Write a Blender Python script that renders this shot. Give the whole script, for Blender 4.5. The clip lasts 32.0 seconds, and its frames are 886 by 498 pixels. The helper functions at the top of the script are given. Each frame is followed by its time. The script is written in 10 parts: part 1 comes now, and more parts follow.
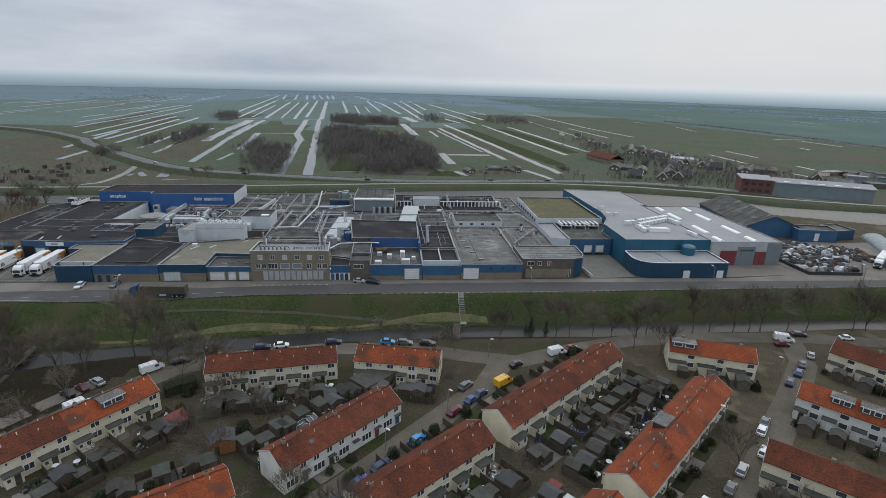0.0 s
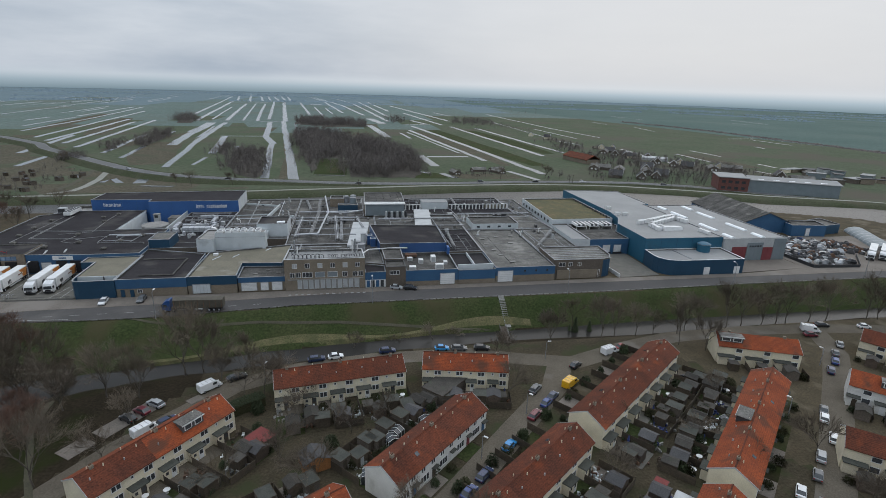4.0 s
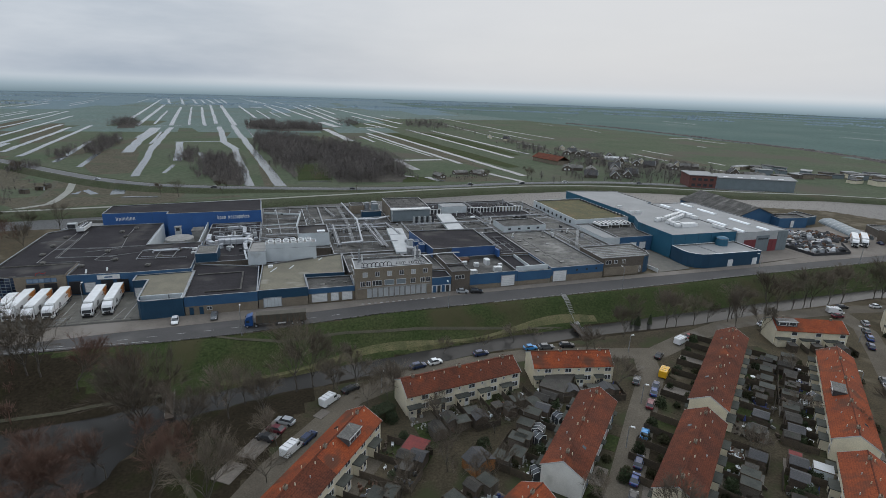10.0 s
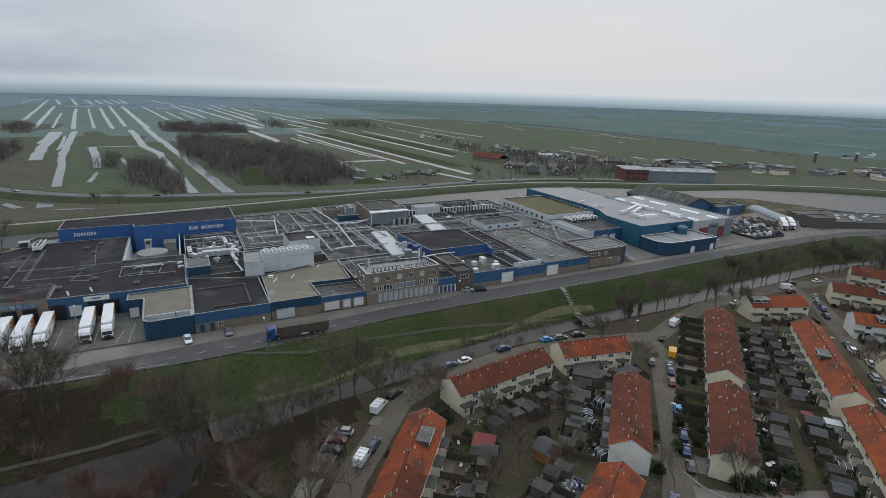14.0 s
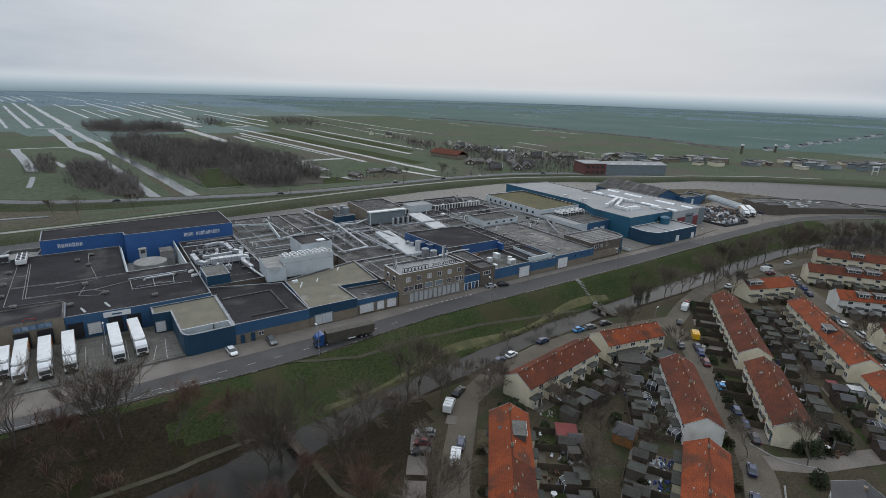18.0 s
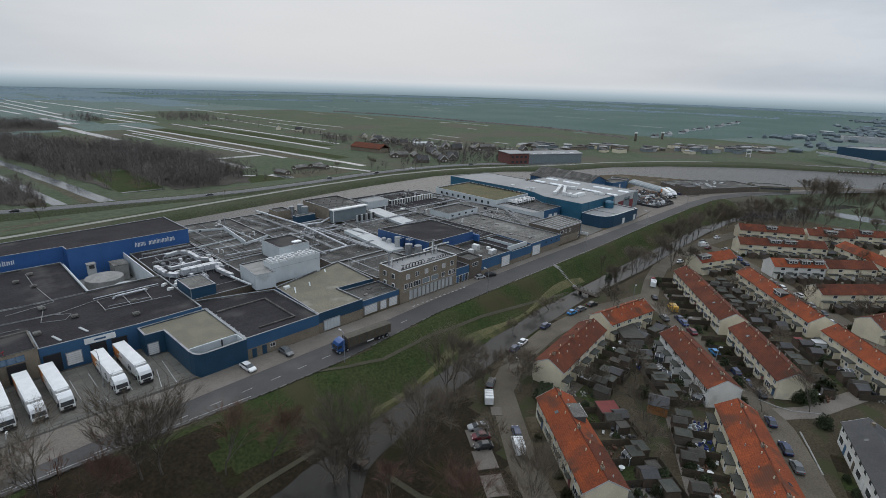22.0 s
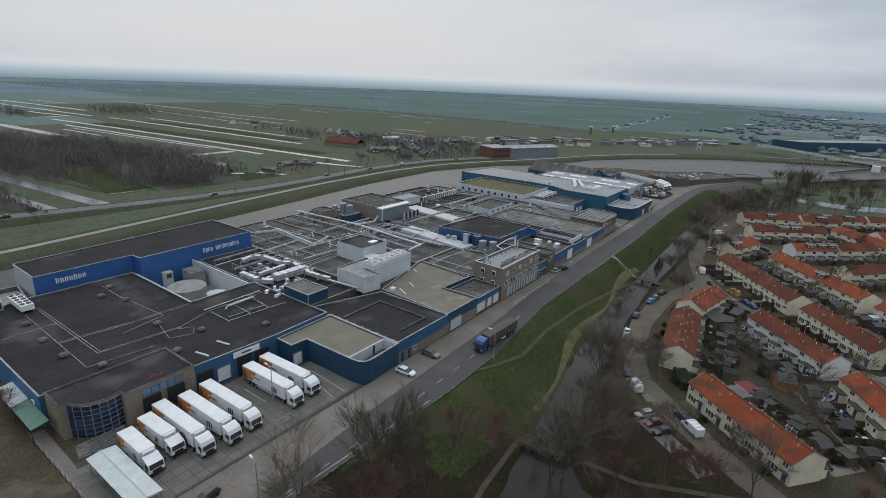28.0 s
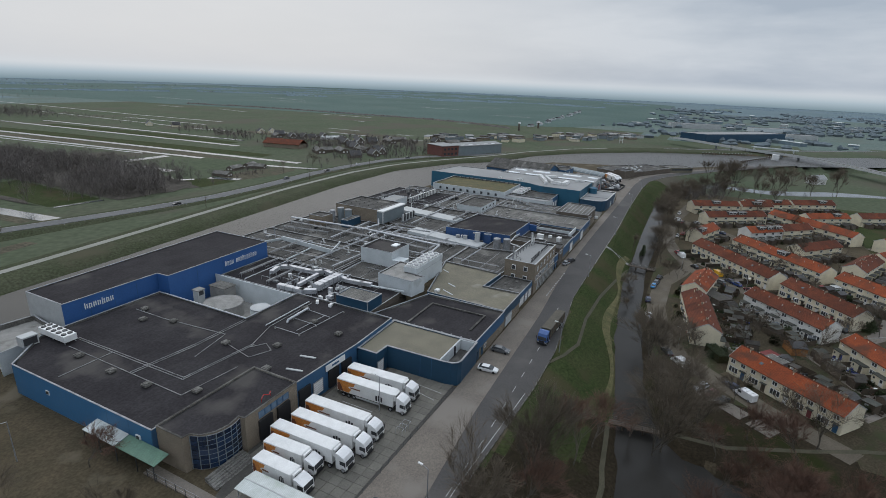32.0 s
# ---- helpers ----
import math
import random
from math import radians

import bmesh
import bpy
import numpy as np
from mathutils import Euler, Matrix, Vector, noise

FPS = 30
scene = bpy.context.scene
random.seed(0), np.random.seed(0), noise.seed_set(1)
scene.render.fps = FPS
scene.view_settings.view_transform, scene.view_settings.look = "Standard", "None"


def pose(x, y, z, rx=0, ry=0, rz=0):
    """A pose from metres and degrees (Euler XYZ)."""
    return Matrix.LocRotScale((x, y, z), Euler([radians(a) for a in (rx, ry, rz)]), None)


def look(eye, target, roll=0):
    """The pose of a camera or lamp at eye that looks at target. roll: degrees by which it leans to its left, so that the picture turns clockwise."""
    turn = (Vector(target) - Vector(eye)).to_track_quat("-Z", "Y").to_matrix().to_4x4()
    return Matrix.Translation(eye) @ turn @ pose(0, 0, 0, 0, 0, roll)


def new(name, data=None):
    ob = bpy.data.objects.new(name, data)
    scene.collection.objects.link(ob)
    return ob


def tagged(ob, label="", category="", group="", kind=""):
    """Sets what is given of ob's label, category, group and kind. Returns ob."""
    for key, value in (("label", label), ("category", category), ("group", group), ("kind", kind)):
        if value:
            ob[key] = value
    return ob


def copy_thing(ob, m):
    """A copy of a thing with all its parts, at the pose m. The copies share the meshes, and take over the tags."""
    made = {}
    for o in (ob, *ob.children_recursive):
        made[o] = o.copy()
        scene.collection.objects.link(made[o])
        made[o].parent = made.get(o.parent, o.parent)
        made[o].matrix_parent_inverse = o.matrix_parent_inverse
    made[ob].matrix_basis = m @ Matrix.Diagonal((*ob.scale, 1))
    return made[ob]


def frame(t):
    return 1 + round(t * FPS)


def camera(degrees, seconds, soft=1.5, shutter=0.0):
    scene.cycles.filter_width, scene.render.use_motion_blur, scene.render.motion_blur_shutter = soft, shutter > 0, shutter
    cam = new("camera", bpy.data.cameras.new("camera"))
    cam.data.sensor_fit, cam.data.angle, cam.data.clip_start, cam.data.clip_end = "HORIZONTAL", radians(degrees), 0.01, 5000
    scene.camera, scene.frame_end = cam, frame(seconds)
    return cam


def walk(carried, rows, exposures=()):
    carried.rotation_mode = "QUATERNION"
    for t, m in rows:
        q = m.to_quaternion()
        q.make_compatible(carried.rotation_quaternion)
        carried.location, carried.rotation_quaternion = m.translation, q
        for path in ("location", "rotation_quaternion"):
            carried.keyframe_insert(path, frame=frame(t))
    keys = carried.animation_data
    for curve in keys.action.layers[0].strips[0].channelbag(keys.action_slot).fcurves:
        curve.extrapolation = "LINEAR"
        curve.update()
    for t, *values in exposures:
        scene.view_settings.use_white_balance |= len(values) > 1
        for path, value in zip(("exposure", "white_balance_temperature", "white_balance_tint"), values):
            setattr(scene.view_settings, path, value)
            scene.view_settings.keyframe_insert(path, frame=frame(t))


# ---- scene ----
cam = camera(81.4, 32.0, soft=0.6)
METRES, EYE, TILT, LEAN, TURN = 245.0, 69.2, -17.9, -1.6, -5.0
ROWS = [
    (0.0, 0.0, 0.0, 0.0, 0.0, 0.0, -0.0),
    (0.5, -0.0132, 0.0011, 0.0007, -0.61, -0.0, 0.19),
    (1.0, -0.0264, 0.0021, 0.0016, -1.36, 0.0, 0.42),
    (1.5, -0.0395, 0.0031, 0.0025, -1.85, 0.0, 0.55),
    (2.0, -0.0532, 0.0041, 0.0033, -1.95, 0.01, 0.56),
    (2.5, -0.0668, 0.0049, 0.004, -2.26, 0.02, 0.63),
    (3.0, -0.0799, 0.0052, 0.0048, -3.1, 0.03, 0.93),
    (3.5, -0.0938, 0.0058, 0.0054, -3.99, 0.03, 1.19),
    (5.5, -0.1469, 0.0082, 0.0069, -6.73, 0.05, 2.1),
    (6.0, -0.1602, 0.009, 0.0077, -6.94, 0.08, 2.16),
    (6.5, -0.1739, 0.0095, 0.0089, -7.82, 0.04, 2.46),
    (7.0, -0.1873, 0.0094, 0.0103, -8.93, 0.0, 2.82),
    (7.5, -0.2019, 0.0099, 0.0116, -9.56, -0.01, 2.98),
    (8.0, -0.216, 0.0105, 0.013, -10.0, -0.02, 3.11),
    (8.5, -0.231, 0.0115, 0.014, -10.49, -0.04, 3.23),
    (9.0, -0.2465, 0.0128, 0.0149, -11.19, -0.08, 3.45),
    (9.5, -0.2622, 0.0147, 0.0159, -11.49, -0.08, 3.5),
    (10.0, -0.2769, 0.0161, 0.0168, -11.84, -0.09, 3.61),
    (10.5, -0.2915, 0.0174, 0.0177, -13.04, -0.17, 3.96),
    (11.0, -0.3059, 0.019, 0.0192, -14.3, -0.29, 4.37),
    (11.5, -0.3198, 0.0212, 0.0204, -15.14, -0.35, 4.63),
    (12.0, -0.3336, 0.0235, 0.0221, -16.25, -0.47, 4.96),
    (12.5, -0.3466, 0.0259, 0.0235, -17.45, -0.57, 5.35),
    (13.0, -0.3605, 0.029, 0.0252, -18.64, -0.69, 5.71),
    (13.5, -0.3748, 0.0329, 0.0278, -19.83, -0.88, 6.09),
    (14.0, -0.3888, 0.0366, 0.0296, -20.74, -1.0, 6.36),
    (14.5, -0.4028, 0.0405, 0.0316, -21.68, -1.15, 6.64),
    (16.5, -0.4598, 0.0632, 0.041, -25.86, -1.88, 7.72),
    (17.0, -0.4739, 0.0696, 0.0437, -26.75, -2.07, 7.94),
    (17.5, -0.4874, 0.0757, 0.0456, -27.22, -2.17, 8.06),
    (18.0, -0.5005, 0.0822, 0.0475, -28.12, -2.35, 8.32),
    (18.5, -0.5139, 0.0888, 0.0499, -29.52, -2.65, 8.68),
    (19.0, -0.5274, 0.0959, 0.0523, -30.96, -2.93, 9.07),
    (19.5, -0.5393, 0.1028, 0.0545, -32.63, -3.3, 9.53),
    (20.0, -0.5519, 0.1109, 0.0569, -35.03, -3.79, 10.15),
    (20.5, -0.5646, 0.1205, 0.0602, -36.81, -4.2, 10.56),
    (21.0, -0.5756, 0.1297, 0.0629, -37.86, -4.48, 10.78),
    (21.5, -0.5874, 0.1407, 0.0664, -38.97, -4.83, 11.01),
    (22.0, -0.5988, 0.1521, 0.0695, -39.54, -5.06, 11.12),
    (22.5, -0.6105, 0.1635, 0.0727, -39.99, -5.26, 11.17),
    (23.0, -0.6212, 0.1745, 0.076, -40.43, -5.46, 11.23),
    (23.5, -0.6329, 0.1862, 0.08, -41.06, -5.71, 11.33),
    (24.0, -0.6444, 0.1977, 0.084, -41.89, -5.98, 11.48),
    (24.5, -0.6561, 0.2098, 0.0882, -42.65, -6.24, 11.59),
    (25.0, -0.6689, 0.221, 0.0919, -42.99, -6.39, 11.62),
    (25.5, -0.6814, 0.2327, 0.096, -43.59, -6.58, 11.67),
    (26.0, -0.6944, 0.2443, 0.1001, -44.07, -6.71, 11.7),
    (26.5, -0.7074, 0.255, 0.1042, -44.68, -6.84, 11.77),
    (28.5, -0.7637, 0.2999, 0.1217, -48.53, -7.63, 12.3),
    (29.0, -0.777, 0.3114, 0.1265, -49.65, -7.9, 12.52),
    (29.5, -0.7906, 0.3243, 0.1315, -50.98, -8.24, 12.73),
    (30.0, -0.8035, 0.3375, 0.1365, -52.78, -8.68, 13.04),
    (30.5, -0.8162, 0.3517, 0.1417, -54.55, -9.12, 13.31),
    (31.0, -0.8283, 0.3668, 0.1472, -55.67, -9.43, 13.48),
    (31.5, -0.839, 0.3808, 0.1525, -56.47, -9.68, 13.6),
    (32.0, -0.8498, 0.3952, 0.1579, -57.46, -10.0, 13.76),
]
walk(cam, [(t, pose(0, 0, EYE, TILT, LEAN, TURN) @ pose(METRES * x, METRES * y, METRES * z, 90 + pitch, roll, yaw)) for t, x, y, z, yaw, pitch, roll in ROWS], exposures=[(0.0, 0.1), (3.5, 0.08), (8.0, 0.0), (32.0, 0.0)])

# ---- light: overcast daylight with a broad soft sun ----
SUN_AZ, SUN_EL = radians(40), radians(38)
sun_dir = Vector((math.sin(SUN_AZ) * math.cos(SUN_EL), math.cos(SUN_AZ) * math.cos(SUN_EL), math.sin(SUN_EL)))
sun = new("sun", bpy.data.lights.new("sun", "SUN"))
sun.data.energy, sun.data.angle, sun.data.color = 0.5, radians(60), (1.0, 0.98, 0.95)
sun.matrix_world = look((0, 0, 400), Vector((0, 0, 400)) - sun_dir)

world = bpy.data.worlds.new("sky")
scene.world = world
world.use_nodes = True
wn, wl = world.node_tree.nodes, world.node_tree.links
wn.clear()


def wnode(kind, **kw):
    n = wn.new(kind)
    for k, v in kw.items():
        if k == "loc":
            continue
        n.inputs[k].default_value = v
    return n


nish = wn.new("ShaderNodeTexSky")
nish.sky_type, nish.sun_disc = "NISHITA", False
nish.sun_elevation, nish.sun_rotation = SUN_EL, SUN_AZ
nish.air_density, nish.dust_density = 1.0, 4.0
tc = wn.new("ShaderNodeTexCoord")
wmap = wn.new("ShaderNodeMapping")
wmap.inputs["Scale"].default_value = (1.0, 1.0, 4.5)
wl.new(tc.outputs["Generated"], wmap.inputs["Vector"])
wnoise = wnode("ShaderNodeTexNoise", Scale=2.3, Detail=6.0, Roughness=0.55)
wl.new(wmap.outputs["Vector"], wnoise.inputs["Vector"])
clouds = wn.new("ShaderNodeValToRGB")
clouds.color_ramp.elements[0].position, clouds.color_ramp.elements[0].color = 0.36, (0.395, 0.46, 0.545, 1)
clouds.color_ramp.elements[1].position, clouds.color_ramp.elements[1].color = 0.66, (0.60, 0.65, 0.715, 1)
wl.new(wnoise.outputs["Fac"], clouds.inputs["Fac"])
# brighter cloud towards the sun, low over the horizon
sep = wn.new("ShaderNodeSeparateXYZ")
wl.new(tc.outputs["Generated"], sep.inputs["Vector"])
dot = wn.new("ShaderNodeVectorMath")
dot.operation = "DOT_PRODUCT"
dot.inputs[1].default_value = (math.sin(SUN_AZ) * 0.98, math.cos(SUN_AZ) * 0.98, 0.2)
wl.new(tc.outputs["Generated"], dot.inputs[0])
glow = wn.new("ShaderNodeMapRange")
glow.interpolation_type = "SMOOTHERSTEP"
glow.inputs["From Min"].default_value, glow.inputs["From Max"].default_value = 0.55, 1.05
glow.inputs["To Min"].default_value, glow.inputs["To Max"].default_value = 0.0, 0.85
wl.new(dot.outputs["Value"], glow.inputs["Value"])
mixg = wn.new("ShaderNodeMix")
mixg.data_type = "RGBA"
wl.new(glow.outputs["Result"], mixg.inputs["Factor"])
wl.new(clouds.outputs["Color"], mixg.inputs["A"])
mixg.inputs["B"].default_value = (0.665, 0.685, 0.715, 1)
# the cloud deck is brightest overhead
zen = wn.new("ShaderNodeMapRange")
zen.inputs["From Min"].default_value, zen.inputs["From Max"].default_value = 0.25, 0.9
zen.inputs["To Min"].default_value, zen.inputs["To Max"].default_value = 1.0, 2.35
wl.new(sep.outputs["Z"], zen.inputs["Value"])
mulz = wn.new("ShaderNodeVectorMath")
mulz.operation = "SCALE"
wl.new(mixg.outputs["Result"], mulz.inputs[0])
wl.new(zen.outputs["Result"], mulz.inputs["Scale"])
bg_sky = wn.new("ShaderNodeBackground")
bg_sky.inputs["Strength"].default_value = 0.06
wl.new(nish.outputs["Color"], bg_sky.inputs["Color"])
bg_cloud = wn.new("ShaderNodeBackground")
bg_cloud.inputs["Strength"].default_value = 1.06
wl.new(mulz.outputs["Vector"], bg_cloud.inputs["Color"])
both = wn.new("ShaderNodeMixShader")
both.inputs["Fac"].default_value = 0.9
wl.new(bg_sky.outputs["Background"], both.inputs[1])
wl.new(bg_cloud.outputs["Background"], both.inputs[2])
wout = wn.new("ShaderNodeOutputWorld")
wl.new(both.outputs["Shader"], wout.inputs["Surface"])


# ---- materials ----
def mat(name, a, b=None, size=4.0, rough=0.8, metal=0.0, fine=0.25, grain=0.12, bump=0.3, vary=0.0, stain=None, stain_at=0.6, spec=0.4, local=False, wave=None, coat=0.0, rolls=None):
    """A surface that drifts between two colours over size metres, with a fine grain, blotches of stain and a slight relief."""
    m = bpy.data.materials.new(name)
    m.use_nodes = True
    n, l = m.node_tree.nodes, m.node_tree.links
    n.clear()
    out, bs = n.new("ShaderNodeOutputMaterial"), n.new("ShaderNodeBsdfPrincipled")
    l.new(bs.outputs["BSDF"], out.inputs["Surface"])
    if local:
        co = n.new("ShaderNodeTexCoord").outputs["Object"]
    else:
        co = n.new("ShaderNodeNewGeometry").outputs["Position"]
    b = b or tuple(v * 0.75 for v in a)

    def noise_at(scale, detail=3.0):
        t = n.new("ShaderNodeTexNoise")
        t.inputs["Scale"].default_value, t.inputs["Detail"].default_value = scale, detail
        l.new(co, t.inputs["Vector"])
        return t.outputs["Fac"]

    def ramp(fac, lo, hi):
        r = n.new("ShaderNodeMapRange")
        r.inputs["From Min"].default_value, r.inputs["From Max"].default_value = lo, hi
        l.new(fac, r.inputs["Value"])
        return r.outputs["Result"]

    def mix(fac, x, y, how="MIX"):
        q = n.new("ShaderNodeMix")
        q.data_type, q.blend_type = "RGBA", how
        if isinstance(fac, float):
            q.inputs["Factor"].default_value = fac
        else:
            l.new(fac, q.inputs["Factor"])
        for s, v in (("A", x), ("B", y)):
            if isinstance(v, tuple):
                q.inputs[s].default_value = (*v[:3], 1)
            else:
                l.new(v, q.inputs[s])
        return q.outputs["Result"]

    col = mix(ramp(noise_at(1.0 / size), 0.35, 0.65), a, b)
    small = noise_at(1.0 / fine, 4.0)
    g = n.new("ShaderNodeMapRange")
    g.inputs["From Min"].default_value, g.inputs["From Max"].default_value = 0.25, 0.75
    g.inputs["To Min"].default_value, g.inputs["To Max"].default_value = 1 - 2 * grain, 1 + 2 * grain
    l.new(small, g.inputs["Value"])
    comb = n.new("ShaderNodeVectorMath")
    comb.operation = "SCALE"
    l.new(col, comb.inputs[0])
    l.new(g.outputs["Result"], comb.inputs["Scale"])
    col = comb.outputs["Vector"]
    if stain:
        col = mix(ramp(noise_at(0.6 / size, 5.0), stain_at, stain_at + 0.12), col, stain)
    if rolls:
        # felt rolls: long strips side by side, each a shade of its own
        bk = n.new("ShaderNodeTexBrick")
        bk.inputs["Scale"].default_value = 1.0
        bk.inputs["Brick Width"].default_value, bk.inputs["Row Height"].default_value = rolls[1], rolls[0]
        bk.inputs["Mortar Size"].default_value, bk.inputs["Mortar Smooth"].default_value = rolls[0] * 0.05, 0.4
        for s_, v_ in (("Color1", 1 - rolls[2]), ("Color2", 1 + rolls[2]), ("Mortar", 1 - rolls[2] * 1.6)):
            bk.inputs[s_].default_value = (v_, v_, v_, 1)
        l.new(co, bk.inputs["Vector"])
        col = mix(1.0, col, bk.outputs["Color"], "MULTIPLY")
    if vary:
        info = n.new("ShaderNodeObjectInfo")
        v = n.new("ShaderNodeMapRange")
        v.inputs["To Min"].default_value, v.inputs["To Max"].default_value = 1 - vary, 1 + vary
        l.new(info.outputs["Random"], v.inputs["Value"])
        c2 = n.new("ShaderNodeVectorMath")
        c2.operation = "SCALE"
        l.new(col, c2.inputs[0])
        l.new(v.outputs["Result"], c2.inputs["Scale"])
        col = c2.outputs["Vector"]
    height = small
    if wave:
        axis, wl_, depth = wave
        w = n.new("ShaderNodeTexWave")
        w.bands_direction = axis
        w.inputs["Scale"].default_value = 0.314 / wl_
        wc = n.new("ShaderNodeTexCoord").outputs["Object"]
        l.new(wc, w.inputs["Vector"])
        d = n.new("ShaderNodeMapRange")
        d.inputs["To Min"].default_value, d.inputs["To Max"].default_value = 1 - depth, 1 + depth * 0.4
        l.new(w.outputs["Fac"], d.inputs["Value"])
        c3 = n.new("ShaderNodeVectorMath")
        c3.operation = "SCALE"
        l.new(col, c3.inputs[0])
        l.new(d.outputs["Result"], c3.inputs["Scale"])
        col = c3.outputs["Vector"]
        height = w.outputs["Fac"]
    l.new(col, bs.inputs["Base Color"])
    rr = n.new("ShaderNodeMapRange")
    rr.inputs["To Min"].default_value, rr.inputs["To Max"].default_value = max(0.02, rough - 0.1), min(1.0, rough + 0.1)
    l.new(small, rr.inputs["Value"])
    l.new(rr.outputs["Result"], bs.inputs["Roughness"])
    bs.inputs["Metallic"].default_value = metal
    bs.inputs["Specular IOR Level"].default_value = spec
    bs.inputs["Coat Weight"].default_value = coat
    if bump:
        bp = n.new("ShaderNodeBump")
        bp.inputs["Strength"].default_value, bp.inputs["Distance"].default_value = bump, 0.05
        l.new(height, bp.inputs["Height"])
        l.new(bp.outputs["Normal"], bs.inputs["Normal"])
    return m


def water_mat(name, colour, ripple, rough=0.06, spec=0.5):
    m = mat(name, colour, tuple(v * 0.8 for v in colour), size=12, rough=rough, grain=0.05, bump=0, spec=spec)
    n, l = m.node_tree.nodes, m.node_tree.links
    bs = [q for q in n if q.type == "BSDF_PRINCIPLED"][0]
    bs.inputs["IOR"].default_value = 1.33
    co, t, bp = n.new("ShaderNodeNewGeometry"), n.new("ShaderNodeTexNoise"), n.new("ShaderNodeBump")
    t.inputs["Scale"].default_value, t.inputs["Detail"].default_value = 1.2, 3
    bp.inputs["Strength"].default_value, bp.inputs["Distance"].default_value = ripple, 0.05
    l.new(co.outputs["Position"], t.inputs["Vector"])
    l.new(t.outputs["Fac"], bp.inputs["Height"])
    l.new(bp.outputs["Normal"], bs.inputs["Normal"])
    return m


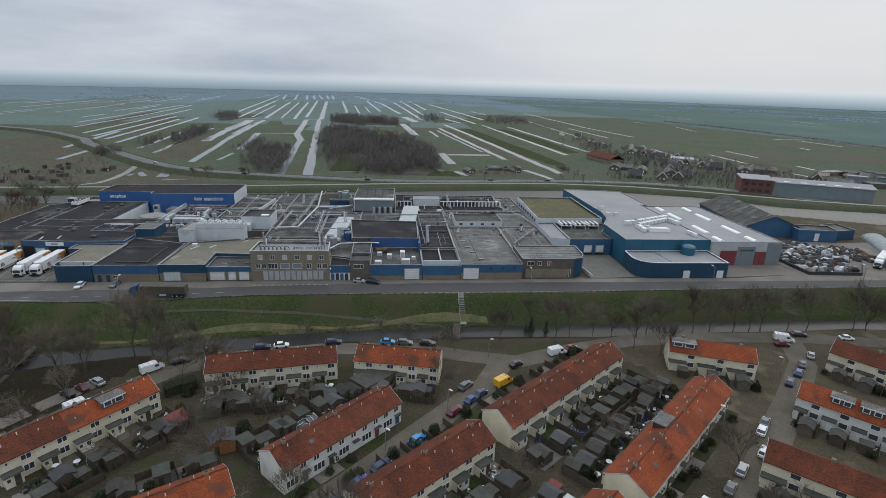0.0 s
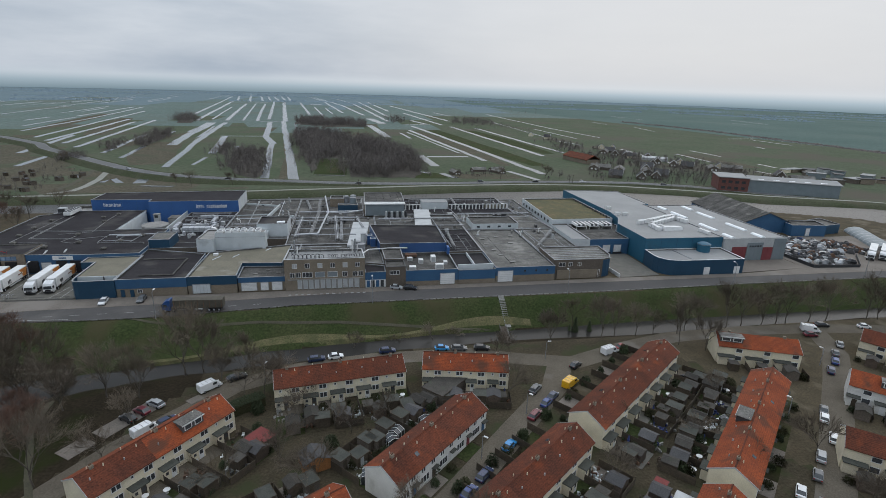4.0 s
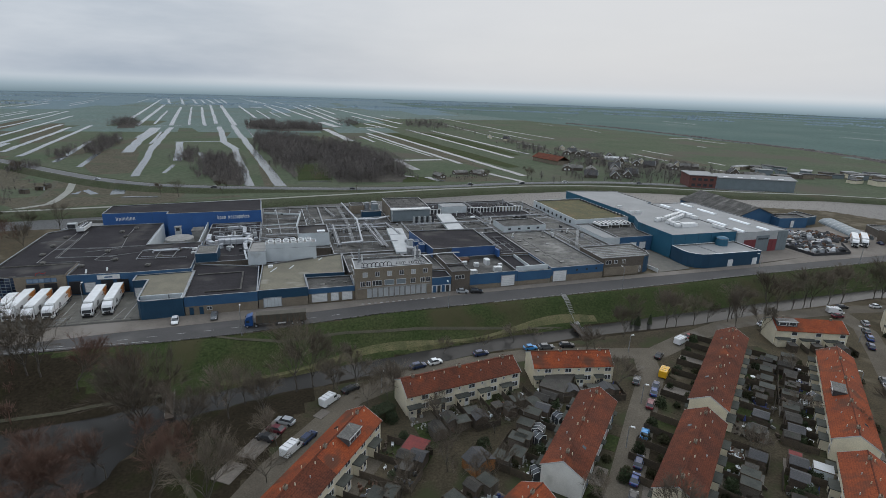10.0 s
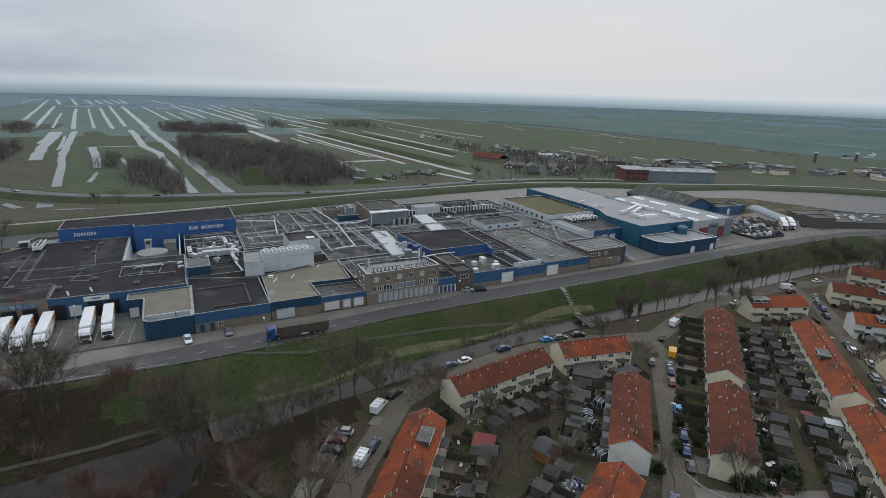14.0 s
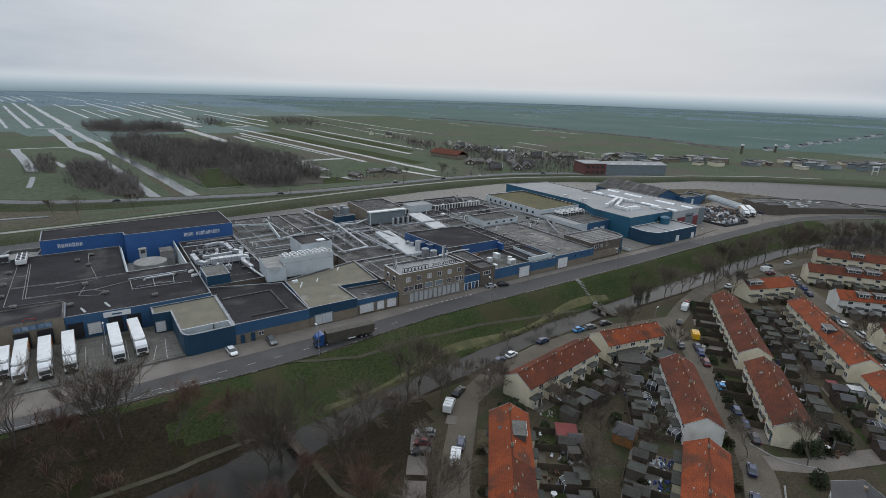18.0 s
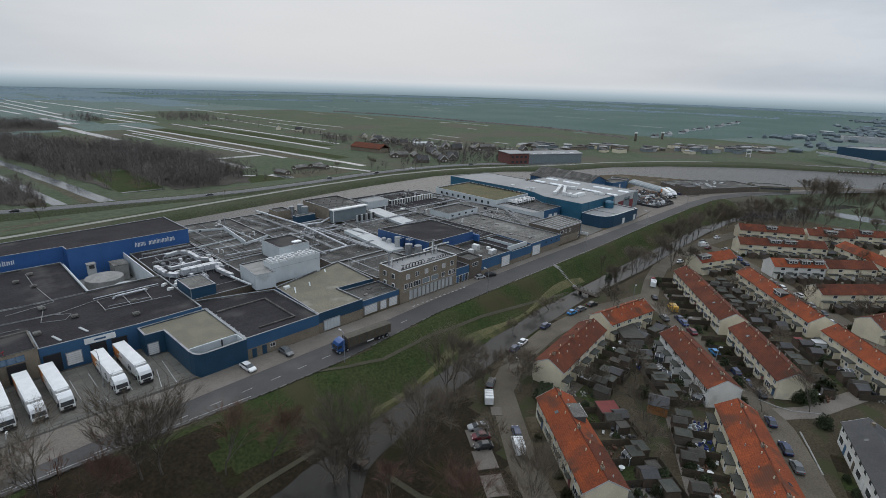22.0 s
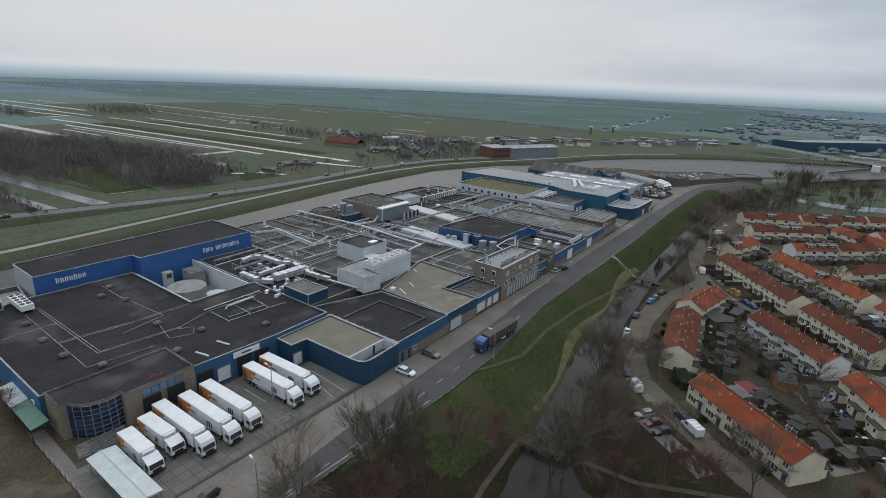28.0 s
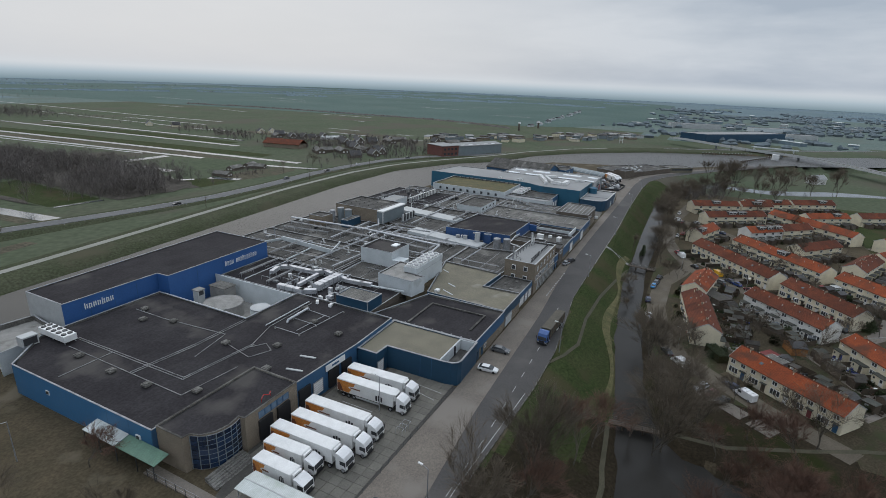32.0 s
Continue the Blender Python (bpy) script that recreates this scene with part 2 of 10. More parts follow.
M = dict(
    park=mat("park_ground", (0.025, 0.020, 0.013), (0.033, 0.026, 0.017), size=8, fine=0.6, grain=0.2, rough=0.95, stain=(0.022, 0.026, 0.009), stain_at=0.54, spec=0.05),
    farroad=mat("far_asphalt", (0.125, 0.125, 0.125), (0.10, 0.10, 0.10), size=20, rough=0.9),
    # far trees: blue-grey distance haze is put into both base colours
    hazewood=mat("far_haze_tint", (0.164, 0.212, 0.244), (0.149, 0.195, 0.225), size=60, fine=8, grain=0.1, rough=0.95, spec=0.0, bump=0),
    townwood=mat("hazed_town_trees", (0.144, 0.171, 0.185), (0.124, 0.149, 0.162), size=30, fine=4, grain=0.15, rough=0.95, spec=0.0, bump=0),
    # leaf-litter brown, greyed and lifted to include the distance haze
    woodfloor=mat("wood_floor", (0.078, 0.070, 0.060), (0.064, 0.058, 0.050), size=9, fine=1.0, grain=0.2, rough=0.95, spec=0.05),
    farwood=mat("leafless_wood", (0.156, 0.138, 0.126), (0.125, 0.112, 0.105), size=18, fine=2.0, grain=0.2, rough=0.95, spec=0.0, bump=0),
    grass=mat("grass", (0.032, 0.044, 0.016), (0.043, 0.050, 0.021), size=9, fine=0.6, grain=0.22, rough=0.95, stain=(0.052, 0.048, 0.025), stain_at=0.54, spec=0.05),
    field=mat("meadow", (0.068, 0.085, 0.052), (0.082, 0.092, 0.061), size=60, fine=3.0, grain=0.12, rough=0.95, stain=(0.088, 0.080, 0.062), stain_at=0.53, spec=0.05),
    # the two farther meadow colours have the distance haze mixed in
    fieldmid=mat("hazed_meadow", (0.106, 0.142, 0.126), (0.119, 0.149, 0.135), size=90, fine=5.0, grain=0.14, rough=0.95, stain=(0.113, 0.131, 0.112), stain_at=0.54, spec=0.05),
    fieldfar=mat("far_hazed_meadow", (0.120, 0.164, 0.179), (0.132, 0.174, 0.189), size=220, fine=12.0, grain=0.08, rough=0.95, stain=(0.113, 0.157, 0.167), stain_at=0.54, spec=0.05),
    marsh=mat("brown_marsh", (0.092, 0.080, 0.058), (0.078, 0.072, 0.052), size=14, fine=1.5, grain=0.25, rough=0.95, stain=(0.072, 0.076, 0.05), stain_at=0.54, spec=0.05),
    soil=mat("soil_and_paving", (0.058, 0.046, 0.029), (0.044, 0.037, 0.023), size=4, fine=0.5, grain=0.25, rough=0.95, stain=(0.039, 0.043, 0.020), stain_at=0.52, spec=0.15),
    dirt=mat("bare_dirt", (0.078, 0.062, 0.040), (0.060, 0.050, 0.032), size=5, fine=0.5, grain=0.16, rough=0.95, stain=(0.125, 0.106, 0.076), stain_at=0.57, spec=0.1),
    reed=mat("dry_reed", (0.112, 0.100, 0.052), (0.078, 0.078, 0.036), size=3, fine=0.35, grain=0.24, rough=0.95, spec=0.1, stain=(0.06, 0.062, 0.03), stain_at=0.56),
    asphalt=mat("asphalt", (0.062, 0.058, 0.056), (0.051, 0.048, 0.046), size=10, fine=0.3, grain=0.12, rough=0.85, stain=(0.083, 0.077, 0.072), stain_at=0.55),
    street=mat("street_clinker", (0.116, 0.099, 0.076), (0.093, 0.079, 0.061), size=6, fine=0.3, grain=0.14, rough=0.9, stain=(0.135, 0.120, 0.102), stain_at=0.58, spec=0.15),
    paving=mat("forecourt_paving", (0.158, 0.136, 0.114), (0.128, 0.110, 0.093), size=7, fine=0.3, grain=0.14, rough=0.9, stain=(0.175, 0.155, 0.135), stain_at=0.57),
    slab=mat("concrete_slab", (0.135, 0.126, 0.108), (0.110, 0.103, 0.088), size=3, fine=0.2, grain=0.1, rough=0.9, vary=0.12, stain=(0.09, 0.088, 0.08), stain_at=0.62),
    joint=mat("joint_sand", (0.06, 0.056, 0.05), size=2, rough=0.95),
    concrete=mat("concrete", (0.26, 0.25, 0.235), (0.2, 0.195, 0.18), size=2, rough=0.9, grain=0.1, stain=(0.14, 0.135, 0.12), stain_at=0.62),
    path=mat("trodden_path", (0.064, 0.057, 0.036), (0.048, 0.045, 0.026), size=3, rough=0.95, grain=0.15),
    lightroad=mat("dike_path", (0.24, 0.235, 0.21), (0.2, 0.2, 0.17), size=10, rough=0.9),
    line=mat("road_paint", (0.42, 0.42, 0.41), (0.26, 0.26, 0.25), size=1.2, rough=0.7, grain=0.1),
    water=water_mat("canal_water", (0.036, 0.034, 0.031), 0.2, 0.15, 0.14),
    ditch=water_mat("ditch_water", (0.10, 0.11, 0.115), 0.1, 0.12),
    blue=mat("blue_cladding", (0.026, 0.087, 0.240), (0.031, 0.097, 0.262), size=5, fine=0.4, grain=0.04, rough=0.5, stain=(0.034, 0.085, 0.20), stain_at=0.62, bump=0.05),
    hallblue=mat("deep_blue_cladding", (0.025, 0.070, 0.180), (0.030, 0.079, 0.20), size=5, fine=0.4, grain=0.05, rough=0.5, stain=(0.028, 0.062, 0.15), stain_at=0.62, bump=0.05),
    linepipe=mat("grey_roof_line", (0.27, 0.27, 0.265), (0.13, 0.13, 0.13), size=2.5, rough=0.7, grain=0.12, bump=0),
    frontblue=mat("front_blue_paint", (0.026, 0.080, 0.160), (0.033, 0.094, 0.180), size=4, fine=0.4, grain=0.05, rough=0.55, stain=(0.035, 0.08, 0.145), stain_at=0.62, bump=0.05),
    navy=mat("navy_cladding", (0.013, 0.047, 0.086), (0.016, 0.054, 0.097), size=4, fine=0.4, grain=0.05, rough=0.45, stain=(0.02, 0.05, 0.10), stain_at=0.66, bump=0.05),
    teal=mat("teal_cladding", (0.016, 0.088, 0.145), (0.020, 0.098, 0.158), size=5, fine=0.4, grain=0.05, rough=0.5, bump=0.05, stain=(0.022, 0.072, 0.11), stain_at=0.62),
    whitewall=mat("white_sheet_wall", (0.50, 0.53, 0.54), (0.44, 0.47, 0.48), size=3, rough=0.55, grain=0.04, stain=(0.33, 0.34, 0.33), stain_at=0.64, bump=0.06),
    white=mat("white_paint", (0.66, 0.66, 0.65), (0.58, 0.58, 0.57), size=2, rough=0.5, grain=0.04, stain=(0.5, 0.5, 0.48), stain_at=0.68, bump=0.04),
    palegrey=mat("pale_grey_sheet", (0.40, 0.41, 0.41), (0.34, 0.35, 0.35), size=3, rough=0.5, grain=0.05, stain=(0.26, 0.26, 0.25), stain_at=0.64, bump=0.05),
    greydoor=mat("grey_blue_sheet", (0.17, 0.20, 0.215), (0.15, 0.18, 0.19), size=3, rough=0.5, grain=0.04, bump=0.05),
    brickred=mat("red_brick", (0.150, 0.060, 0.050), (0.120, 0.052, 0.044), size=3, fine=0.3, grain=0.15, rough=0.9),
    dikegrass=mat("dike_grass", (0.048, 0.056, 0.031), (0.060, 0.064, 0.040), size=12, fine=0.8, grain=0.2, rough=0.95, stain=(0.069, 0.065, 0.043), stain_at=0.57, spec=0.05),
    reddoor=mat("red_door_paint", (0.20, 0.045, 0.05), (0.17, 0.04, 0.045), size=2, rough=0.5, grain=0.05),
    brick=mat("brown_brick", (0.215, 0.178, 0.133), (0.182, 0.150, 0.114), size=2.5, fine=0.18, grain=0.2, rough=0.9, stain=(0.145, 0.12, 0.09), stain_at=0.62, wave=("Z", 0.075, 0.15)),
    brickdark=mat("dark_brick", (0.120, 0.098, 0.078), (0.098, 0.082, 0.066), size=2.5, fine=0.18, grain=0.18, rough=0.9, wave=("Z", 0.075, 0.15)),
    bitumen=mat("bitumen_roof", (0.027, 0.0245, 0.0265), (0.036, 0.0335, 0.0355), size=7, fine=0.5, grain=0.15, rough=0.95, spec=0.10, stain=(0.066, 0.061, 0.058), stain_at=0.55, rolls=(1.0, 9.0, 0.05)),
    bitumen2=mat("weathered_bitumen_roof", (0.064, 0.061, 0.057), (0.096, 0.092, 0.085), size=4, fine=0.4, grain=0.25, rough=0.95, spec=0.12, stain=(0.155, 0.148, 0.136), stain_at=0.55, rolls=(1.1, 7.0, 0.16)),
    gravel=mat("gravel_roof", (0.132, 0.126, 0.114), (0.092, 0.087, 0.079), size=4, fine=0.3, grain=0.3, rough=0.95, stain=(0.190, 0.182, 0.166), stain_at=0.545, rolls=(2.2, 6.0, 0.16)),
    tan=mat("tan_gravel_roof", (0.168, 0.152, 0.112), (0.135, 0.123, 0.092), size=5, fine=0.3, grain=0.14, rough=0.95, stain=(0.235, 0.222, 0.182), stain_at=0.60),
    moss=mat("moss_roof", (0.100, 0.082, 0.034), (0.066, 0.066, 0.030), size=4, fine=0.4, grain=0.2, rough=0.95, stain=(0.15, 0.10, 0.05), stain_at=0.58),
    lightroof=mat("light_grey_roof", (0.24, 0.242, 0.238), (0.205, 0.207, 0.205), size=10, fine=0.6, grain=0.06, rough=0.7, stain=(0.22, 0.22, 0.215), stain_at=0.6),
    coping=mat("aluminium_coping", (0.29, 0.295, 0.30), (0.18, 0.185, 0.19), size=2, rough=0.6, metal=0.0, grain=0.08, bump=0.03),
    steel=mat("galvanised_steel", (0.33, 0.34, 0.35), (0.22, 0.225, 0.235), size=1.2, rough=0.4, metal=0.4, grain=0.1, bump=0.05),
    duct=mat("silver_duct", (0.50, 0.51, 0.53), (0.38, 0.39, 0.41), size=1.5, rough=0.4, metal=0.4, grain=0.06, bump=0.05),
    darkmetal=mat("dark_steel", (0.06, 0.062, 0.066), (0.045, 0.046, 0.05), size=1, rough=0.5, metal=0.4, grain=0.1),
    rust=mat("rusty_steel", (0.13, 0.065, 0.035), (0.09, 0.055, 0.04), size=0.8, rough=0.85, grain=0.2),
    glass=mat("window_glass", (0.040, 0.044, 0.048), (0.06, 0.064, 0.068), size=1.5, rough=0.12, grain=0.05, bump=0, spec=0.4),
    # the mirrored sky is painted into this pane colour as pale blue
    skyglass=mat("sky_tinted_glass", (0.17, 0.24, 0.31), (0.10, 0.16, 0.24), size=1.0, rough=0.08, grain=0.05, bump=0, spec=0.9),
    sideblue=mat("lighter_side_blue", (0.030, 0.118, 0.235), (0.038, 0.130, 0.25), size=5, fine=0.4, grain=0.05, rough=0.55, stain=(0.045, 0.11, 0.19), stain_at=0.6, bump=0.05),
    blueglass=mat("dark_blue_glass", (0.010, 0.022, 0.050), (0.014, 0.03, 0.065), size=2, rough=0.08, grain=0.05, bump=0, spec=0.9, vary=0.4),
    skylight=mat("skylight_plastic", (0.78, 0.80, 0.81), (0.7, 0.72, 0.73), size=2, rough=0.3, grain=0.03, bump=0),
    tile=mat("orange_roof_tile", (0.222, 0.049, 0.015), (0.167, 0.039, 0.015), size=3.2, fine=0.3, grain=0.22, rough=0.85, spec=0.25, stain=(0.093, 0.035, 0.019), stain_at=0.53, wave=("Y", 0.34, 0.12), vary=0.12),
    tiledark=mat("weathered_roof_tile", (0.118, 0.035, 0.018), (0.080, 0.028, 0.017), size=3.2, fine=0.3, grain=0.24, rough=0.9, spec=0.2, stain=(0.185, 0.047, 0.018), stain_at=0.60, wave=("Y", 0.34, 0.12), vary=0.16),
    stucco=mat("cream_stucco", (0.64, 0.575, 0.43), (0.56, 0.50, 0.375), size=3, fine=0.2, grain=0.06, rough=0.9, stain=(0.40, 0.375, 0.31), stain_at=0.62, vary=0.06),
    stuccow=mat("white_stucco", (0.60, 0.59, 0.56), (0.53, 0.52, 0.49), size=3, fine=0.2, grain=0.05, rough=0.9, stain=(0.4, 0.39, 0.36), stain_at=0.64),
    felt=mat("roofing_felt", (0.048, 0.044, 0.039), (0.062, 0.057, 0.050), size=1.5, rough=0.9, grain=0.14, vary=0.3, stain=(0.055, 0.06, 0.045), stain_at=0.6, spec=0.15),
    canopy=mat("porch_felt", (0.068, 0.070, 0.060), (0.052, 0.054, 0.048), size=1.5, rough=0.9, grain=0.1, vary=0.15, spec=0.15),
    wood=mat("weathered_wood", (0.085, 0.062, 0.045), (0.06, 0.045, 0.034), size=1.0, rough=0.85, grain=0.18, vary=0.35, local=True),
    orangewood=mat("orange_stained_wood", (0.27, 0.12, 0.04), (0.21, 0.09, 0.03), size=0.8, rough=0.7, grain=0.14, local=True),
    fence=mat("dark_fence_wood", (0.072, 0.055, 0.037), (0.053, 0.042, 0.030), size=1.0, rough=0.9, grain=0.2, vary=0.3, local=True),
    bark=mat("bark", (0.112, 0.098, 0.082), (0.085, 0.075, 0.062), size=0.8, rough=0.95, grain=0.2, local=True, spec=0.1),
    twig=mat("winter_twigs", (0.138, 0.113, 0.086), (0.110, 0.092, 0.072), size=1.5, rough=0.95, grain=0.15, vary=0.25, bump=0, spec=0.05),
    redtwig=mat("reddish_twigs", (0.135, 0.080, 0.060), (0.105, 0.068, 0.053), size=1.5, rough=0.95, grain=0.15, bump=0, spec=0.05),
    leaf=mat("evergreen_leaf", (0.034, 0.046, 0.022), (0.048, 0.058, 0.030), size=0.8, rough=0.8, grain=0.3, vary=0.3, bump=0, spec=0.15),
    brush=mat("brown_brush", (0.052, 0.048, 0.028), (0.040, 0.042, 0.022), size=1.0, rough=0.95, grain=0.25, vary=0.3, bump=0, spec=0.05),
    tyre=mat("tyre_rubber", (0.018, 0.018, 0.019), size=0.5, rough=0.9),
    blackplastic=mat("black_plastic", (0.02, 0.02, 0.022), size=0.5, rough=0.55),
    lamp=mat("lamp_lens", (0.62, 0.60, 0.55), size=0.3, rough=0.2, bump=0),
    redlens=mat("red_lens", (0.3, 0.02, 0.02), size=0.3, rough=0.25, bump=0),
    orangeprint=mat("orange_print", (0.50, 0.20, 0.045), (0.40, 0.15, 0.04), size=1.2, rough=0.5, bump=0, local=True),
    brownprint=mat("brown_print", (0.16, 0.06, 0.035), size=1.0, rough=0.5, bump=0, local=True),
    blackprint=mat("black_print", (0.03, 0.03, 0.035), size=1.0, rough=0.5, bump=0, local=True),
    tarp=mat("brown_tarpaulin", (0.085, 0.074, 0.056), (0.062, 0.056, 0.044), size=1.2, rough=0.8, grain=0.14, local=True),
    greensheet=mat("green_sheet", (0.11, 0.20, 0.14), (0.09, 0.165, 0.12), size=1.5, rough=0.6, wave=("Y", 0.25, 0.2)),
    bluetarp=mat("blue_canvas", (0.03, 0.045, 0.16), (0.025, 0.04, 0.13), size=1, rough=0.7, local=True),
    redfelt=mat("red_felt", (0.17, 0.035, 0.03), (0.13, 0.03, 0.028), size=1, rough=0.85, local=True),
    slate=mat("dark_slate_roof", (0.048, 0.047, 0.048), (0.062, 0.060, 0.060), size=3, rough=0.8, grain=0.15, vary=0.2),
    corrugated=mat("white_corrugated_sheet", (0.50, 0.53, 0.52), (0.42, 0.45, 0.43), size=2, rough=0.5, grain=0.06, stain=(0.36, 0.4, 0.35), stain_at=0.58, wave=("Y", 0.25, 0.12)),
)


def paint(name, c, rough=0.3):
    return mat(name, c, tuple(v * 0.9 for v in c), size=2, rough=rough, grain=0.02, bump=0, coat=0.3, local=True)


PAINT = {k: paint("car_paint_" + k, v) for k, v in dict(white=(0.68, 0.68, 0.68), silver=(0.33, 0.34, 0.35), black=(0.018, 0.018, 0.02), grey=(0.10, 0.105, 0.11), blue=(0.02, 0.05, 0.17), lightblue=(0.03, 0.22, 0.48), darkblue=(0.015, 0.028, 0.075), red=(0.28, 0.02, 0.025), darkred=(0.12, 0.015, 0.025), yellow=(0.66, 0.36, 0.015), truckblue=(0.015, 0.065, 0.21)).items()}


# ---- mesh helpers ----
class MB:
    """A list of corners and faces that grows into one mesh."""

    def __init__(self):
        self.v, self.f = [], []

    def add(self, vs, fs):
        n = len(self.v)
        self.v += [tuple(p) for p in vs]
        self.f += [tuple(i + n for i in q) for q in fs]
        return self

    def box(self, x0, y0, z0, x1, y1, z1):
        return self.add([(x0, y0, z0), (x1, y0, z0), (x1, y1, z0), (x0, y1, z0), (x0, y0, z1), (x1, y0, z1), (x1, y1, z1), (x0, y1, z1)],
                        [(3, 2, 1, 0), (4, 5, 6, 7), (0, 1, 5, 4), (1, 2, 6, 5), (2, 3, 7, 6), (3, 0, 4, 7)])

    def slab(self, a, b, w, z0, z1):
        """An upright slab of width w along the line from a to b."""
        (x0, y0), (x1, y1) = a, b
        d = math.hypot(x1 - x0, y1 - y0)
        nx, ny = -(y1 - y0) / d * w / 2, (x1 - x0) / d * w / 2
        return self.prism([(x0 - nx, y0 - ny), (x1 - nx, y1 - ny), (x1 + nx, y1 + ny), (x0 + nx, y0 + ny)], z0, z1)

    def prism(self, poly, z0, z1):
        n = len(poly)
        vs = [(x, y, z0) for x, y in poly] + [(x, y, z1) for x, y in poly]
        fs = [tuple(range(n - 1, -1, -1)), tuple(range(n, 2 * n))] + [(i, (i + 1) % n, n + (i + 1) % n, n + i) for i in range(n)]
        return self.add(vs, fs)

    def sheet(self, poly, z):
        return self.add([(x, y, z) for x, y in poly], [tuple(range(len(poly)))])

    def tube(self, p, q, r0, r1=None, n=6, caps=True):
        p, q = Vector(p), Vector(q)
        r1 = r0 if r1 is None else r1
        d = (q - p).normalized()
        u = d.orthogonal().normalized()
        w = d.cross(u)
        ring = [(math.cos(2 * math.pi * k / n), math.sin(2 * math.pi * k / n)) for k in range(n)]
        vs = [p + (u * c + w * s) * r0 for c, s in ring] + [q + (u * c + w * s) * r1 for c, s in ring]
        fs = [(i, (i + 1) % n, n + (i + 1) % n, n + i) for i in range(n)]
        if caps:
            fs += [tuple(range(n - 1, -1, -1)), tuple(range(n, 2 * n))]
        return self.add(vs, fs)

    def pipe(self, pts, r, n=6):
        for a, b in zip(pts, pts[1:]):
            self.tube(a, b, r, r, n)
        return self

    def loft(self, rings):
        """Joins closed rings of equal length and closes both ends."""
        n, base = len(rings[0]), len(self.v)
        for ring in rings:
            self.v += [tuple(p) for p in ring]
        for k in range(len(rings) - 1):
            for i in range(n):
                a, b = base + k * n + i, base + k * n + (i + 1) % n
                self.f.append((a, b, b + n, a + n))
        self.f += [tuple(base + i for i in range(n - 1, -1, -1)), tuple(base + (len(rings) - 1) * n + i for i in range(n))]
        return self

    def strip(self, left, right):
        """A ribbon between two rows of points."""
        n = len(left)
        self.add(list(left) + list(right), [(n + i, n + i + 1, i + 1, i) for i in range(n - 1)])
        return self

    def mesh(self, name, material, off=(0, 0, 0), smooth=False, second=None):
        me = bpy.data.meshes.new(name)
        ox, oy, oz = off
        me.from_pydata([(x - ox, y - oy, z - oz) for x, y, z in self.v], [], self.f)
        me.materials.append(material)
        if second:
            me.materials.append(second[0])
            for i in range(second[1], len(self.f)):
                me.polygons[i].material_index = 1
        if smooth:
            me.polygons.foreach_set("use_smooth", [True] * len(me.polygons))
        me.update()
        return me


ORIGIN = {}


def thing(name, label, category, at=(0, 0, 0), group="", kind=""):
    """An empty at the thing's base, under which its parts go; parts are given in world metres unless it is turned afterwards."""
    ob = new(name)
    ob.location = at
    ob.empty_display_size = 0.2
    ORIGIN[ob] = tuple(at)
    return tagged(ob, label, category, group, kind)


def local(name, label, category, group=""):
    ob = new(name)
    ob.empty_display_size = 0.2
    ORIGIN[ob] = (0, 0, 0)
    return tagged(ob, label, category, group)


def part(name, mb, material, parent, label="", smooth=False):
    off = ORIGIN.get(parent, (0, 0, 0))
    ob = new(name, mb.mesh(name, material, off, smooth))
    ob.parent = parent
    ORIGIN[ob] = off
    return tagged(ob, label)


def setting(name, mb, material, label, category, smooth=False, kind="structure"):
    ob = new(name, mb.mesh(name, material, (0, 0, 0), smooth))
    return tagged(ob, label, category, "", kind)


def inset(poly, d):
    """The polygon (counter-clockwise) drawn in by d metres."""
    out, n = [], len(poly)
    for i in range(n):
        p0, p1, p2 = Vector(poly[i - 1]), Vector(poly[i]), Vector(poly[(i + 1) % n])
        a, b = (p1 - p0).normalized(), (p2 - p1).normalized()
        na, nb = Vector((-a.y, a.x)), Vector((-b.y, b.x))
        k = na + nb
        k = k / max(0.3, k.dot(na))
        out.append((p1.x + k.x * d, p1.y + k.y * d))
    return out


def ring(poly, d, z0, z1):
    """A closed rim of thickness d along the inside of a polygon."""
    q, n, mb = inset(poly, d), len(poly), MB()
    vs = [(x, y, z0) for x, y in poly] + [(x, y, z1) for x, y in poly] + [(x, y, z1) for x, y in q] + [(x, y, z0) for x, y in q]
    fs = []
    for i in range(n):
        j = (i + 1) % n
        fs += [(i, j, n + j, n + i), (n + i, n + j, 2 * n + j, 2 * n + i), (2 * n + i, 2 * n + j, 3 * n + j, 3 * n + i), (3 * n + i, 3 * n + j, j, i)]
    return mb.add(vs, fs)


# ---- the ground ----
def line_at(pts):
    xs, ys = np.array([p[0] for p in pts], float), np.array([p[1] for p in pts], float)
    return lambda x: np.interp(x, xs, ys)


RZ = 5.8                                   # level of the dike road and the works
PZ = -1.0                                  # level of the polder beyond the river
bank_n = line_at([(-400, 118), (-140, 122), (-112, 124), (-90, 128), (-50, 134), (-4, 138.5), (22, 139), (118, 140.5), (156, 140), (230, 128), (300, 95)])
bank_s = line_at([(-400, 100), (-140, 101), (-103, 102), (-97, 117), (-92, 120.6), (-72, 125.6), (-41, 129.3), (-18, 132), (12, 133.8), (27, 133.8), (60, 133.2), (103, 134.6), (142, 135.5), (180, 134), (230, 118), (300, 85)])
kerb_s = line_at([(-400, 150), (-133, 147.5), (-99, 145.8), (-80, 146), (-42, 150), (0, 150.3), (54, 150.6), (110, 152), (170, 152.5), (205, 151), (235, 142), (262, 127), (300, 104), (420, 20)])
